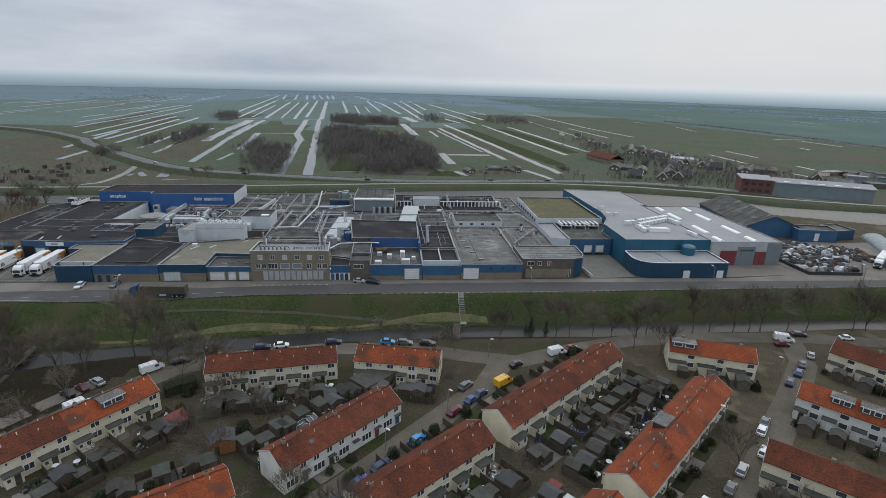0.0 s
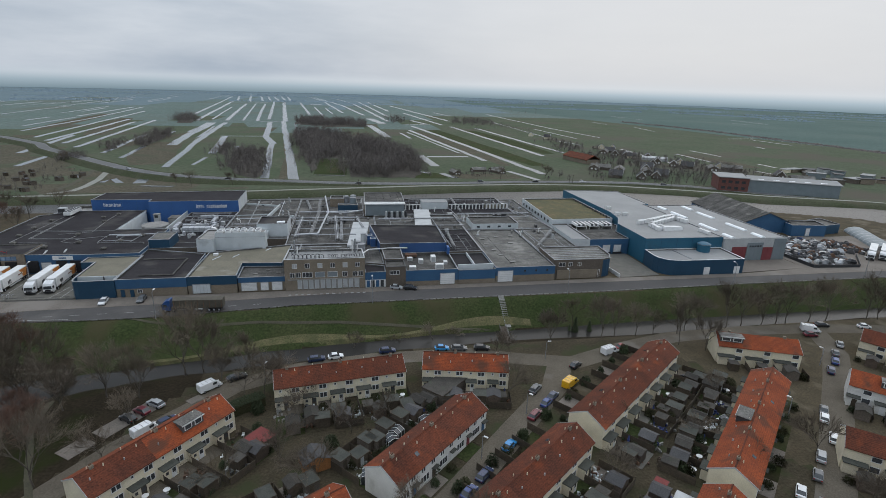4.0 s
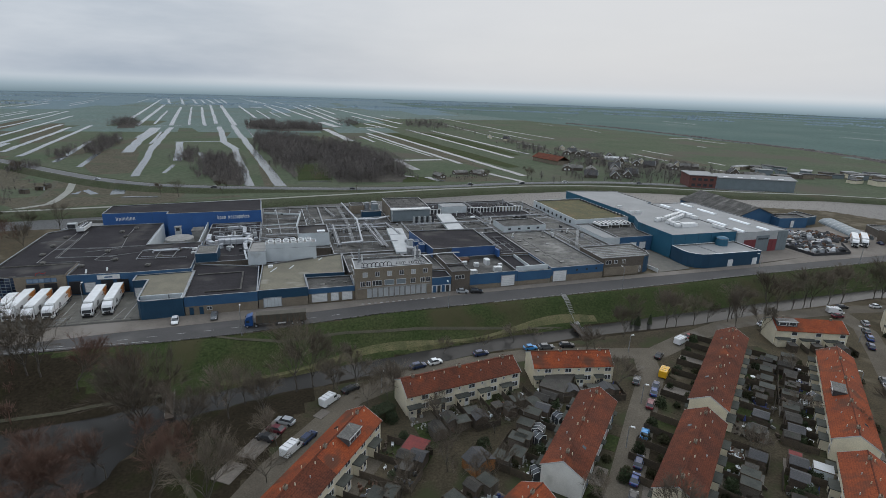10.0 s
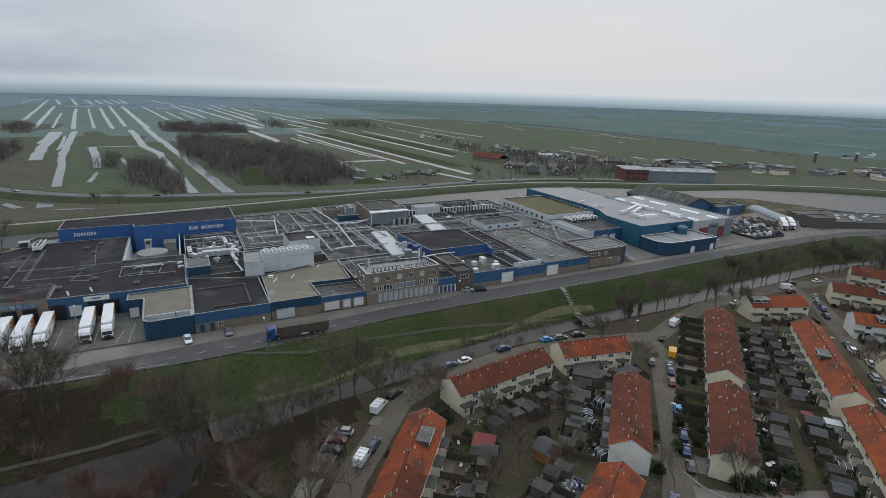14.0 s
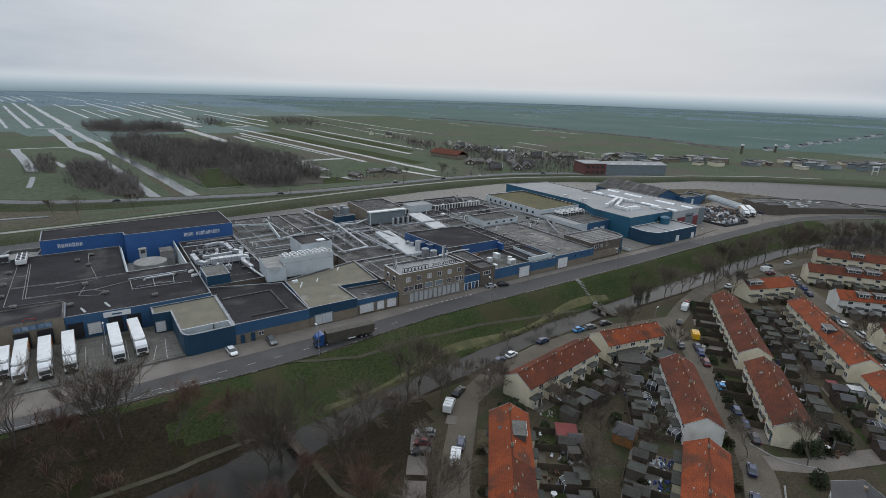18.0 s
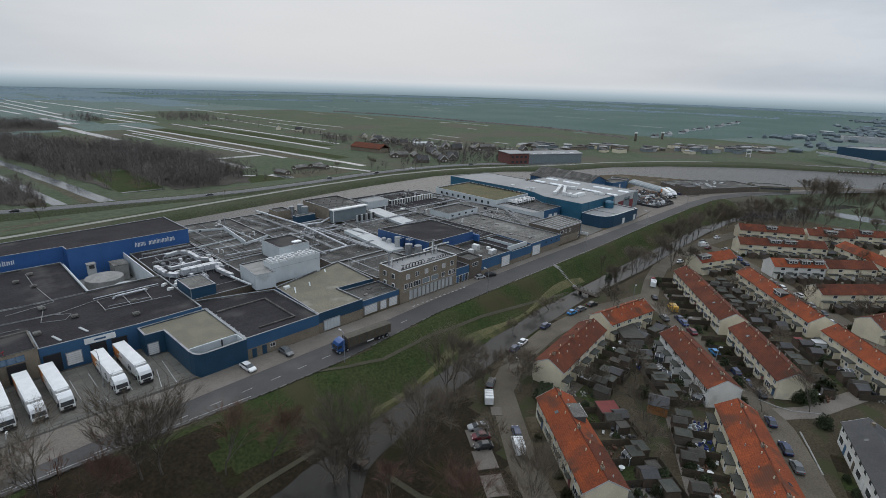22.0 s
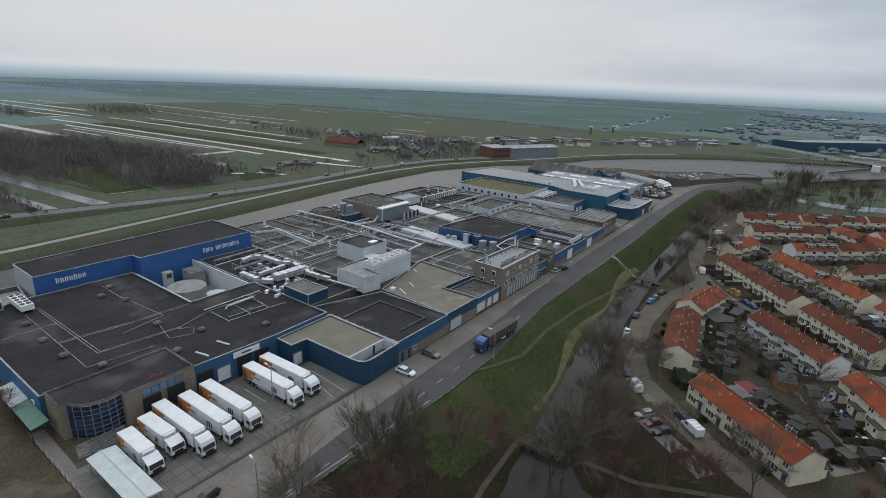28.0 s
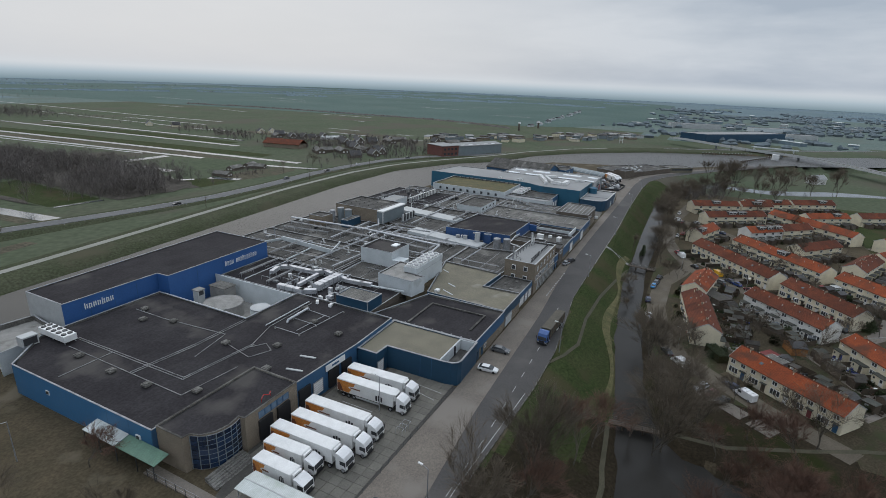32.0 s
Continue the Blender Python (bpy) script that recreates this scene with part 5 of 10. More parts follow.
# the roofs in the middle, each at its own level
ROOFS = [
    ("pipe_roof", "roof carrying ducts and pipes", rect(-96.2, 192.2, -76.2, 245.5), 11.5, "bitumen"),
    ("grey_roof_north", "weathered roof with a low wall round it", rect(-75.9, 219.0, -50.2, 270.5), 11.6, "bitumen2"),
    ("grey_roof_west", "weathered bitumen roof behind the white plant room", rect(-75.9, 202.0, -50.2, 218.8), 11.2, "bitumen2"),
    ("service_roof", "roof crossed by many pipes", rect(-50.0, 193.6, -22.5, 234.0), 11.2, "bitumen2"),
    ("service_roof_north", "grey roof by the river crossed by pipes", rect(-50.0, 234.2, -20.0, 271.0), 11.4, "bitumen2"),
    ("office_back_roof", "flat roof behind the office", [(-47.2, 172.7), (-22.6, 171.8), (-26.2, 188), (-26.2, 193.4), (-47.2, 193.4)], 11.2, "bitumen2"),
    ("narrow_roof", "narrow roof beside the blue hall", [(-26.0, 188.2), (-17.2, 188.2), (-15.6, 210.2), (-15.6, 234.0), (-22.3, 234.0), (-22.3, 193.6)], 11.0, "gravel"),
    ("middle_roof", "dark roof behind the blue hall", rect(-15.4, 210.4, 21.8, 236.2), 11.2, "bitumen2"),
    ("middle_roof_north", "dark roof with a strip of white posts", rect(-0.2, 236.4, 52.0, 272.0), 11.3, "bitumen"),
    ("inner_roof", "dark roof between the halls", rect(9.1, 180.2, 21.8, 210.2), 11.3, "bitumen"),
    ("grey_roof_east", "pale grey roof with low walls", rect(22.0, 209.2, 60.2, 236.2), 11.3, "gravel"),
    ("east_inner_roof", "grey gravel roof", rect(43.4, 178.6, 60.2, 209.0), 11.2, "gravel"),
    ("east_north_roof", "grey roof beside the moss roof", rect(52.2, 236.4, 61.2, 268.0), 11.2, "gravel"),
]
for name, label, poly, top, roof in ROOFS:
    t = block(name, label, poly, top, "brickdark", roof, rim_w=0.16)
    (x0, y0), (x1, y1) = poly[0], poly[2]
    for k in range(rnd.randint(1, 3)):
        yy = y0 + (y1 - y0) * (k + rnd.uniform(0.3, 0.7)) / 3
        part("roof_seam", MB().box(x0 + 0.4, yy, top - 0.46, x1 - 0.4, yy + 0.16, top - 0.38), M["linepipe"], t)

for x0, x1, y0, y1, z in ((23, 42.6, 164, 208, 10.65), (44, 59.6, 180, 208, 10.75), (30, 59.6, 224, 235.4, 10.85)):
    for k in range(int((y1 - y0) / 2.6)):
        if rnd.random() < 0.3:
            continue
        y = y0 + 2.6 * k + rnd.uniform(-0.5, 0.5)
        a, b = sorted((rnd.uniform(x0, x1), rnd.uniform(x0, x1)))
        if b - a < 5:
            a, b = x0 + 0.5, x1 - 0.5
        v = thing("roof_batten", "thin pale batten across the gravel roof", "batten", (a, y, z), "battens on the gravel roofs")
        part("strip", MB().box(a, y, z - 0.02, b, y + 0.14, z + 0.07), M[rnd.choice(["linepipe", "bitumen2", "concrete"])], v)
    for k in range(int((x1 - x0) / 5)):
        x = x0 + 5 * k + rnd.uniform(0.5, 3)
        a, b = sorted((rnd.uniform(y0, y1), rnd.uniform(y0, y1)))
        v = thing("roof_batten", "thin dark felt seam along the gravel roof", "batten", (x, a, z), "battens on the gravel roofs")
        part("strip", MB().box(x, a, z - 0.02, x + 0.18, b + 3, z + 0.05), M[rnd.choice(["bitumen", "linepipe"])], v)
# raised blocks
t = block("blue_hall", "dark flat-roofed hall with blue side walls", [(-15.8, 181.4), (8.3, 181.0), (8.6, 205), (-18.4, 207.6)], 14.6, "hallblue", "bitumen", rim="coping", rim_w=0.2)
wall_panel(t, "dark_front_sheet", (-15.8, 181.4), (-8.8, 181.28), 11.2, 14.55, M["bitumen2"], 0.05)
seams(t, (-18.4, 207.6), (-15.8, 181.4), 11.3, 14.5, 2.2, "navy")
part("front_blue", MB().box(8.2, 178.0, 11.0, 9.0, 181.0, 13.6), M["blue"], t)
t = block("navy_plant_room", "navy metal plant room with a grey roof", rect(-96.0, 192.3, -89.2, 202.4), 14.6, "navy", "gravel", base=11.0, parapet=0.1, rim_w=0.2)
part("corner_trim", MB().box(-96.08, 192.22, 11.05, -95.9, 192.4, 14.6), M["coping"], t)
t = block("white_plant_room", "tall white sheet-metal plant room", [(-79.2, 188.6), (-73.4, 187.6), (-73.4, 190.3), (-56.4, 190.3), (-56.4, 194.8), (-66, 194.8), (-66, 200.4), (-78.2, 200.6)], 15.5, "whitewall", "concrete", base=10.8, parapet=0.3, rim_w=0.2)
part("upper_wall", ring(rect(-73.3, 190.25, -56.35, 194.85), 0.2, 15.5, 17.2), M["whitewall"], t)
part("upper_roof", MB().box(-73.1, 190.45, 16.6, -56.55, 194.65, 16.9), M["concrete"], t)
for k in range(6):
    for yy in (191.5, 193.6):
        f = thing("roof_fan", "white box fan on the plant room roof", "fan", (-71.6 + k * 2.55, yy, 16.9), "fans on the plant room")
        x = -71.6 + k * 2.55
        part("housing", MB().box(x - 0.95, yy - 0.85, 16.9, x + 0.95, yy + 0.85, 17.7), M["white"], f)
        part("cowl", MB().tube((x, yy, 17.7), (x, yy, 18.1), 0.7, 0.6, 12), M["palegrey"], f)
t = block("white_tower", "white block with a dark roof and a pale roof light", rect(-61.8, 206.2, -50.3, 218.4), 16.0, "whitewall", "bitumen", base=10.8, rim_w=0.2)
part("roof_light", MB().box(-54.6, 209, 15.55, -51.6, 211, 15.9), M["skylight"], t)
part("lean_to", MB().box(-62.0, 202.0, 11.0, -57.4, 206.1, 13.6), M["whitewall"], t)
t = block("brown_tower", "tall brown-grey block with a dark roof full of vents", [(-19.4, 240.0), (-1.0, 239.4), (-0.4, 261.4), (-19, 261.6)], 16.9, "brick", "bitumen2", base=RZ - 0.2)
part("front_canopy", MB().box(-19.5, 236.8, 16.2, -0.8, 239.9, 16.7).box(-19.3, 236.9, 10.9, -19.0, 237.2, 16.2), M["white"], t, "flat white canopy roof")
part("front_wall", MB().box(-19.2, 237.4, 10.9, -1.1, 240.0, 16.1), M["greydoor"], t)
for i in range(5):
    for j in range(4):
        x, y = -17.2 + i * 3.6, 243.5 + j * 4.6
        f = thing("roof_vent", "small pale roof vent on the brown tower", "roof vent", (x, y, 16.45), "vents on the brown tower")
        part("cowl", MB().tube((x, y, 16.45), (x, y, 16.95), 0.22, 0.28, 7), M["gravel"], f)
block("white_shed", "white flat-roofed shed among the roofs", rect(8.8, 249.0, 21.6, 256.5), 14.2, "whitewall", "lightroof", base=10.8, parapet=0.1)
t = thing("post_screen", "row of white posts on dark rails along the north roof", "screen", (26, 248, 10.85))
part("back_sheet", MB().box(0.2, 248.6, 11.2, 7.6, 248.7, 13.0), M["darkmetal"], t)
part("back_sheet", MB().box(22.0, 248.6, 11.2, 40.0, 248.7, 13.1), M["darkmetal"], t)
part("back_sheet", MB().box(40.0, 248.6, 11.2, 51.6, 248.7, 13.1), M["tan"], t)
for k in range(30):
    x = 0.4 + k * 1.76
    if 7.6 < x < 22:
        continue
    part("post", MB().box(x, 248.2, 10.85, x + (0.5 if x < 40 else 0.8), 248.55, 13.2), M["white"], t)
part("top_rail", MB().box(0.2, 248.2, 13.2, 7.6, 248.7, 13.4).box(22.0, 248.2, 13.2, 51.6, 248.7, 13.4), M["white"], t)
t = block("long_white_house", "long low white roof house with a dark roof", rect(25.2, 210.2, 45.4, 222.8), 13.4, "whitewall", "bitumen2", base=10.8)
for k in range(4):
    part("window", MB().box(27 + k * 4.6, 210.1, 11.8, 28.3 + k * 4.6, 210.22, 12.6), M["glass"], t)


def slope(name, label, a, b, w, za, zb, th, material, category="roof"):
    t = thing(name, label, category, (*a, 10.8))
    (x0, y0), (x1, y1) = a, b
    d = math.hypot(x1 - x0, y1 - y0)
    nx, ny = -(y1 - y0) / d * w / 2, (x1 - x0) / d * w / 2
    top = [(x0 - nx, y0 - ny, za), (x1 - nx, y1 - ny, zb), (x1 + nx, y1 + ny, zb), (x0 + nx, y0 + ny, za)]
    part("sheet", MB().add([(x, y, z - th) for x, y, z in top] + top, [(3, 2, 1, 0), (4, 5, 6, 7), (0, 1, 5, 4), (1, 2, 6, 5), (2, 3, 7, 6), (3, 0, 4, 7)]), M[material], t)
    part("side_wall", MB().add([(x, y, 10.9) for x, y, z in top] + [(x, y, z - th) for x, y, z in top], [(0, 1, 5, 4), (1, 2, 6, 5), (2, 3, 7, 6), (3, 0, 4, 7)]), M["whitewall"], t)
    return t


slope("white_passage", "low white passage roof between the halls", (7.6, 243.4), (4.6, 212.4), 7.2, 12.2, 11.7, 0.15, "palegrey")
slope("white_passage", "low white passage roof beside the blue hall", (-21.5, 221.4), (-24.2, 189.6), 6.6, 12.2, 11.6, 0.15, "palegrey")

# moss roof, loading court and the big hall in the east
t = block("moss_roof_building", "white building with a moss-covered flat roof", [(61.4, 211.6), (90.2, 212.2), (90.4, 255.4), (62.2, 255.4)], 14.4, "whitewall", "moss", parapet=0.6, rim="palegrey", rim_w=0.4)
for k in range(9):
    part("dark_window", MB().box(61.3, 216 + k * 4.2, 11.9, 61.5, 217.2 + k * 4.2, 13.2), M["glass"], t)
for k in range(14):
    part("roof_peg", MB().box(89.0, 216 + 2.8 * k, 13.5, 89.4, 216.5 + 2.8 * k, 14.9), M["darkmetal"], t)
block("white_link", "low white link building with a pale roof", [(60.4, 188.4), (67.6, 186.6), (68.2, 211.4), (60.6, 211.4)], 12.6, "whitewall", "lightroof")
t = block("loading_block", "blue loading block with two white dock doors", [(68.4, 188.2), (85.2, 188.2), (85.2, 199), (90.6, 208.4), (90.2, 212.0), (68.6, 211.8)], 12.2, "frontblue", "bitumen2")
for x0 in (74.2, 79.0):
    roller(t, x0, x0 + 3.0, 188.15, 6.8, 9.6)
    part("dock_frame", MB().box(x0 - 0.4, 187.6, 6.1, x0 + 3.4, 187.9, 6.8), M["blackplastic"], t)
for k in range(3):
    x0 = 69.6 + k * 5.9
    f = thing("air_conditioner_rack", "white frame carrying dark cooling units", "air conditioner", (x0 + 2, 207.5, 11.75), "cooling racks")
    part("rack_frame", MB().box(x0, 204.4, 13.0, x0 + 4.8, 210.6, 13.2), M["white"], f)
    for q in range(5):
        part("cooler", MB().box(x0 + 0.2 + q * 0.95, 204.7, 13.2, x0 + 0.85 + q * 0.95, 210.3, 13.9), M["darkmetal" if q % 2 else "white"], f)
    for xx, yy in ((x0 + 0.1, 204.5), (x0 + 4.6, 204.5), (x0 + 0.1, 210.4), (x0 + 4.6, 210.4)):
        part("leg", MB().box(xx, yy, 11.75, xx + 0.14, yy + 0.14, 13.0), M["white"], f)
t = thing("ramp_wall", "white ramp wall at the loading court", "wall", (68, 168, G), kind="structure")
part("wall", MB().slab((66.9, 178), (68.2, 162.6), 0.3, G - 0.2, 7.0), M["white"], t)
setting("loading_court", MB().prism([(68.6, 162.3), (84.2, 163.2), (84.4, 188.1), (68.6, 188.1), (66.9, 178.5)], G - 0.1, G + 0.06), M["slab"], "grey concrete loading court", "paving")
t = block("teal_hall", "tall teal hall with a light grey roof", [(85.4, 176.6), (118.4, 176.2), (118.4, 234.6), (121.2, 235), (121.3, 266.6), (91.4, 271.6), (92.6, 219.4), (90.6, 208.2), (85.6, 198.8)], 15.6, "teal", "lightroof", parapet=0.2, rim_w=0.2)
seams(t, (85.4, 176.6), (118.4, 176.2), 11.4, 15.5, 6.6, "navy", 0.04)
t = block("grey_hall", "pale grey hall with roof lights and big doors", rect(118.6, 175.4, 146.9, 234.2), 15.0, "palegrey", "lightroof", parapet=0.2, rim_w=0.2)
for x0, x1, z1, m in ((122.6, 129.0, 11.6, "reddoor"), (129.2, 136.4, 13.2, "greydoor"), (136.6, 141.0, 11.2, "reddoor"), (141.2, 146.9, 14.6, "greydoor")):
    d = part("hall_door", MB().box(x0, 175.2, G, x1, 175.5, z1), M[m], t)
    n = int((x1 - x0) / 1.6)
    for k in range(1, n):
        part("door_rib", MB().box(x0 + k * (x1 - x0) / n - 0.05, 175.14, G + 0.1, x0 + k * (x1 - x0) / n + 0.05, 175.21, z1 - 0.1), M[m], d)
for k in range(5):
    part("door_window", MB().box(130.2 + k * 1.15, 175.1, 11.4, 130.9 + k * 1.15, 175.22, 12.1), M["glass"], t)
for x, y0, y1 in ((124.9, 224.5, 231.5), (124.6, 208.5, 220), (124.2, 187.5, 198.3), (123.3, 176.6, 182.3), (138, 223.5, 231.3), (137.4, 207.4, 218.8), (137.2, 186.9, 198.4), (136.9, 176.6, 182.5)):
    v = thing("roof_light", "long white plastic roof light", "roof light", (x, y0, 14.8), "roof lights on the grey hall")
    part("dome", MB().loft([[(x - 1.0, y, 14.8), (x + 1.0, y, 14.8), (x + 0.7, y, 15.25), (x, y, 15.4), (x - 0.7, y, 15.25)] for y in (y0, y1)]), M["skylight"], v)
t = block("low_teal_block", "low dark blue block with a rounded corner", [(85.2, 176.0), (84.6, 169.0), (85.0, 166.4), (86.4, 164.2), (88.8, 162.8), (92, 162.3), (97.5, 162.1), (117.2, 161.9), (117.6, 175.2), (117.6, 176.0)], 11.4, "navy", "lightroof", rim="white", rim_w=0.4)
for x0 in (101.0, 113.4):
    part("door", MB().box(x0, 161.85, G, x0 + 2.4, 162.05, 8.6), M["white"], t)
part("roof_divider", MB().slab((97.6, 162.4), (96.4, 175.6), 0.25, 10.9, 11.2), M["coping"], t)
drum("teal_silo", "squat teal silo on the low roof", 108.4, 173.6, 10.9, 14.0, 2.4, "teal", "teal", 0.7, category="silo")


def duct(name, label, pts, w, h, z, material="duct"):
    t = thing(name, label, "duct", (*pts[0], z))
    for a, b in zip(pts, pts[1:]):
        part("duct_run", MB().slab(a, b, w, z, z + h), M[material], t)
        d = math.hypot(b[0] - a[0], b[1] - a[1])
        n = max(1, int(d / 2.5))
        for k in range(1, n):
            s = k / n
            p = (a[0] + (b[0] - a[0]) * s, a[1] + (b[1] - a[1]) * s)
            q = (p[0] + (b[0] - a[0]) / d * 0.12, p[1] + (b[1] - a[1]) / d * 0.12)
            part("flange", MB().slab(p, q, w + 0.16, z - 0.05, z + h + 0.06), M["steel"], t)
    for x, y in pts[1:-1]:
        part("elbow", MB().tube((x, y, z), (x, y, z + h), w * 0.56, w * 0.56, 8), M[material], t)
    return t


# ducts on the teal hall
duct("roof_duct", "white square duct across the light roof", [(94.5, 198.4), (100, 200.2), (117.5, 208.5)], 1.7, 1.5, 15.5, "white")
duct("roof_duct", "white square duct across the light roof", [(97.6, 187.2), (98.2, 195), (116, 204.8), (117.5, 198.2)], 1.6, 1.4, 15.5, "white")
duct("roof_duct", "white bent duct on the light roof", [(114.6, 186), (115.0, 180.2)], 1.2, 1.2, 15.5, "white")
t = thing("roof_unit", "large white ventilation unit on the light roof", "ventilation unit", (104, 188.4, 15.4))
part("casing", MB().loft([[(99.5, 187, 15.4), (108.6, 187.6, 15.4), (108.6, 190.6, 15.4), (99.5, 190, 15.4)], [(100, 187.3, 17.0), (108.2, 187.9, 16.6), (108.2, 190.2, 16.6), (100, 189.7, 17.0)]]), M["white"], t)
part("intake", MB().tube((99.4, 188.5, 16.1), (98.2, 188.5, 15.9), 0.8, 0.9, 10), M["duct"], t)
for x, y in ((92.5, 214), (96, 213.5), (94.2, 226), (100, 191.5)):
    v = thing("roof_box", "small white box on the light roof", "ventilation unit", (x, y, 15.4))
    part("casing", MB().box(x, y, 15.4, x + 2.2, y + 1.6, 16.5), M["white"], v)
    part("hood", MB().box(x - 0.1, y - 0.1, 16.5, x + 2.3, y + 1.7, 16.62), M["palegrey"], v)

# duct plant beside the navy room
duct("roof_duct", "silver box duct bending round the plant roof", [(-88.9, 232.4), (-84.2, 233.8), (-82.2, 231.4), (-81.9, 222.4), (-79.4, 219.6), (-80.4, 216.0)], 1.3, 1.1, 12.0)
duct("roof_duct", "straight silver duct across the plant roof", [(-92.3, 219.0), (-82.6, 219.7)], 1.0, 0.9, 12.0)
duct("roof_duct", "low silver duct on the black roof", [(-94.8, 224.0), (-94.5, 215.6), (-92.4, 212.2)], 1.5, 1.3, 11.5)
duct("roof_duct", "silver duct leading past the navy plant room", [(-80.0, 213.6), (-81.2, 210.0), (-80.8, 204.8), (-80.3, 201.6)], 1.2, 1.1, 11.6)
duct("cable_duct", "shallow white trunking beside the plant room", [(-81.0, 201.4), (-79.7, 190.8)], 0.6, 0.35, 12.0, "whitewall")
for pts in ([(-115.3, 208.8), (-99.0, 209.2)], [(-96, 236), (-78, 236.6)], [(-90.5, 207.6), (-90.2, 203.2)]):
    v = thing("plant_line", "long grey pipe on short feet", "pipe", (*pts[0], 11.05))
    part("pipe", MB().tube((*pts[0], 12.1), (*pts[1], 12.1), 0.16, 0.16, 7), M["duct"], v)
    for x, y in pts:
        part("foot", MB().box(x - 0.1, y - 0.1, 11.0, x + 0.1, y + 0.1, 12.0), M["steel"], v)
v = thing("main_air_handler", "large silver air handling box among the ducts", "air handler", (-85.4, 213.6, 11.05))
part("casing", MB().box(-90.8, 212.4, 11.5, -80.0, 214.9, 13.3), M["duct"], v)
part("base_frame", MB().box(-90.6, 212.6, 11.05, -80.2, 214.7, 11.5), M["darkmetal"], v)
for k in range(6):
    part("panel_rib", MB().box(-90.6 + 2.05 * k, 212.34, 11.55, -90.45 + 2.05 * k, 214.96, 13.36), M["steel"], v)
part("outlet_hood", MB().loft([[(-80.0, 212.8, 12.0), (-80.0, 214.6, 12.0), (-80.0, 214.6, 13.2), (-80.0, 212.8, 13.2)], [(-78.4, 212.9, 11.8), (-78.4, 214.5, 11.8), (-78.4, 214.5, 12.6), (-78.4, 212.9, 12.6)]]), M["white"], v)
for x, y, a in ((-89.8, 209.4, 30), (-92.4, 207.8, -20), (-94.8, 206.9, 10), (-98.0, 207.2, 40), (-97.8, 202.8, 15), (-95.6, 203.6, -10), (-86.1, 209.4, 0), (-93.8, 209.6, 60)):
    v = local("loose_duct_piece", "short white duct piece lying on the roof", "duct", "loose duct pieces")
    part("sheet_box", MB().loft([[(-0.9, -0.4, 0), (0.9, -0.4, 0), (0.9, 0.4, 0), (-0.9, 0.4, 0)], [(-0.7, -0.4, 0.7), (0.9, -0.4, 0.5), (0.9, 0.4, 0.5), (-0.7, 0.4, 0.7)]]), M["white"], v)
    v.matrix_basis = pose(x, y, 11.08 if x > -96.1 else 11.87, 0, 0, a)
for k in range(22):
    x, y = rnd.uniform(-95, -78), rnd.uniform(203.5, 228)
    w, d, h = rnd.uniform(0.5, 1.6), rnd.uniform(0.5, 1.5), rnd.uniform(0.5, 1.6)
    v = thing("plant_box", "small metal plant box among the ducts", "ventilation unit", (x, y, 11.05), "plant boxes")
    part("casing", MB().box(x, y, 11.05, x + w, y + d, 11.05 + h), M[rnd.choice(["steel", "palegrey", "white", "duct", "darkmetal"])], v)
for k in range(22):
    x, y = rnd.uniform(-95, -78), rnd.uniform(203, 240)
    v = thing("plant_pipe", "bent steel pipe among the ducts", "pipe", (x, y, 11.05), "plant pipes")
    dx, dy = rnd.choice([(1, 0), (0, 1), (-1, 0), (0, -1)])
    a = rnd.uniform(2, 6)
    part("pipe", MB().pipe([(x, y, 11.05), (x, y, 12.3), (x + dx * a, y + dy * a, 12.3), (x + dx * a, y + dy * a, 11.05)], rnd.uniform(0.09, 0.2)), M["steel"], v)
# framed rig on the west roof
v = thing("roof_rack", "low steel pipe rack on the black roof", "rack", (-104, 206, 11.85))
for a, b in (((-115.0, 206), (-115.0, 198.6)), ((-115.0, 198.6), (-99.5, 197.4)), ((-103.4, 205.9), (-104.1, 198.2)), ((-113.9, 200.4), (-104.0, 199.9)), ((-109.0, 205.7), (-109.2, 198.4))):
    part("pipe", MB().tube((*a, 12.3), (*b, 12.3), 0.09), M["steel"], v)
part("thick_pipe", MB().pipe([(-111.4, 205.6, 12.0), (-110.9, 205.6, 12.6), (-103.4, 205.9, 12.6), (-103.0, 205.9, 12.2)], 0.3, 8), M["duct"], v)
for x, y in ((-115, 206), (-115, 198.6), (-99.5, 197.4), (-103.4, 205.9), (-109.2, 198.4), (-109, 205.7), (-111.4, 205.6)):
    part("foot", MB().box(x - 0.15, y - 0.15, 11.85, x + 0.15, y + 0.15, 12.3), M["concrete"], v)

# pipe bridges over the middle roofs


def pipe_run(pts, r, z, label, n=1, material="duct", legs=5.0, base=10.8):
    t = thing("pipe_bridge" if n > 1 else "roof_pipe", label, "pipe", (*pts[0], base))
    for k in range(n):
        off = (k - (n - 1) / 2) * r * 2.8
        (x0, y0), (x1, y1) = pts[0], pts[-1]
        d = math.hypot(x1 - x0, y1 - y0)
        nx, ny = -(y1 - y0) / d * off, (x1 - x0) / d * off
        part("pipe", MB().pipe([(x + nx, y + ny, z) for x, y in pts], r, 7), M[material], t)
    for x, y in along(pts, legs)[:-1]:
        part("support", MB().box(x - 0.07, y - 0.07, base - 0.15, x + 0.07, y + 0.07, z - r), M["steel"], t)
    return t


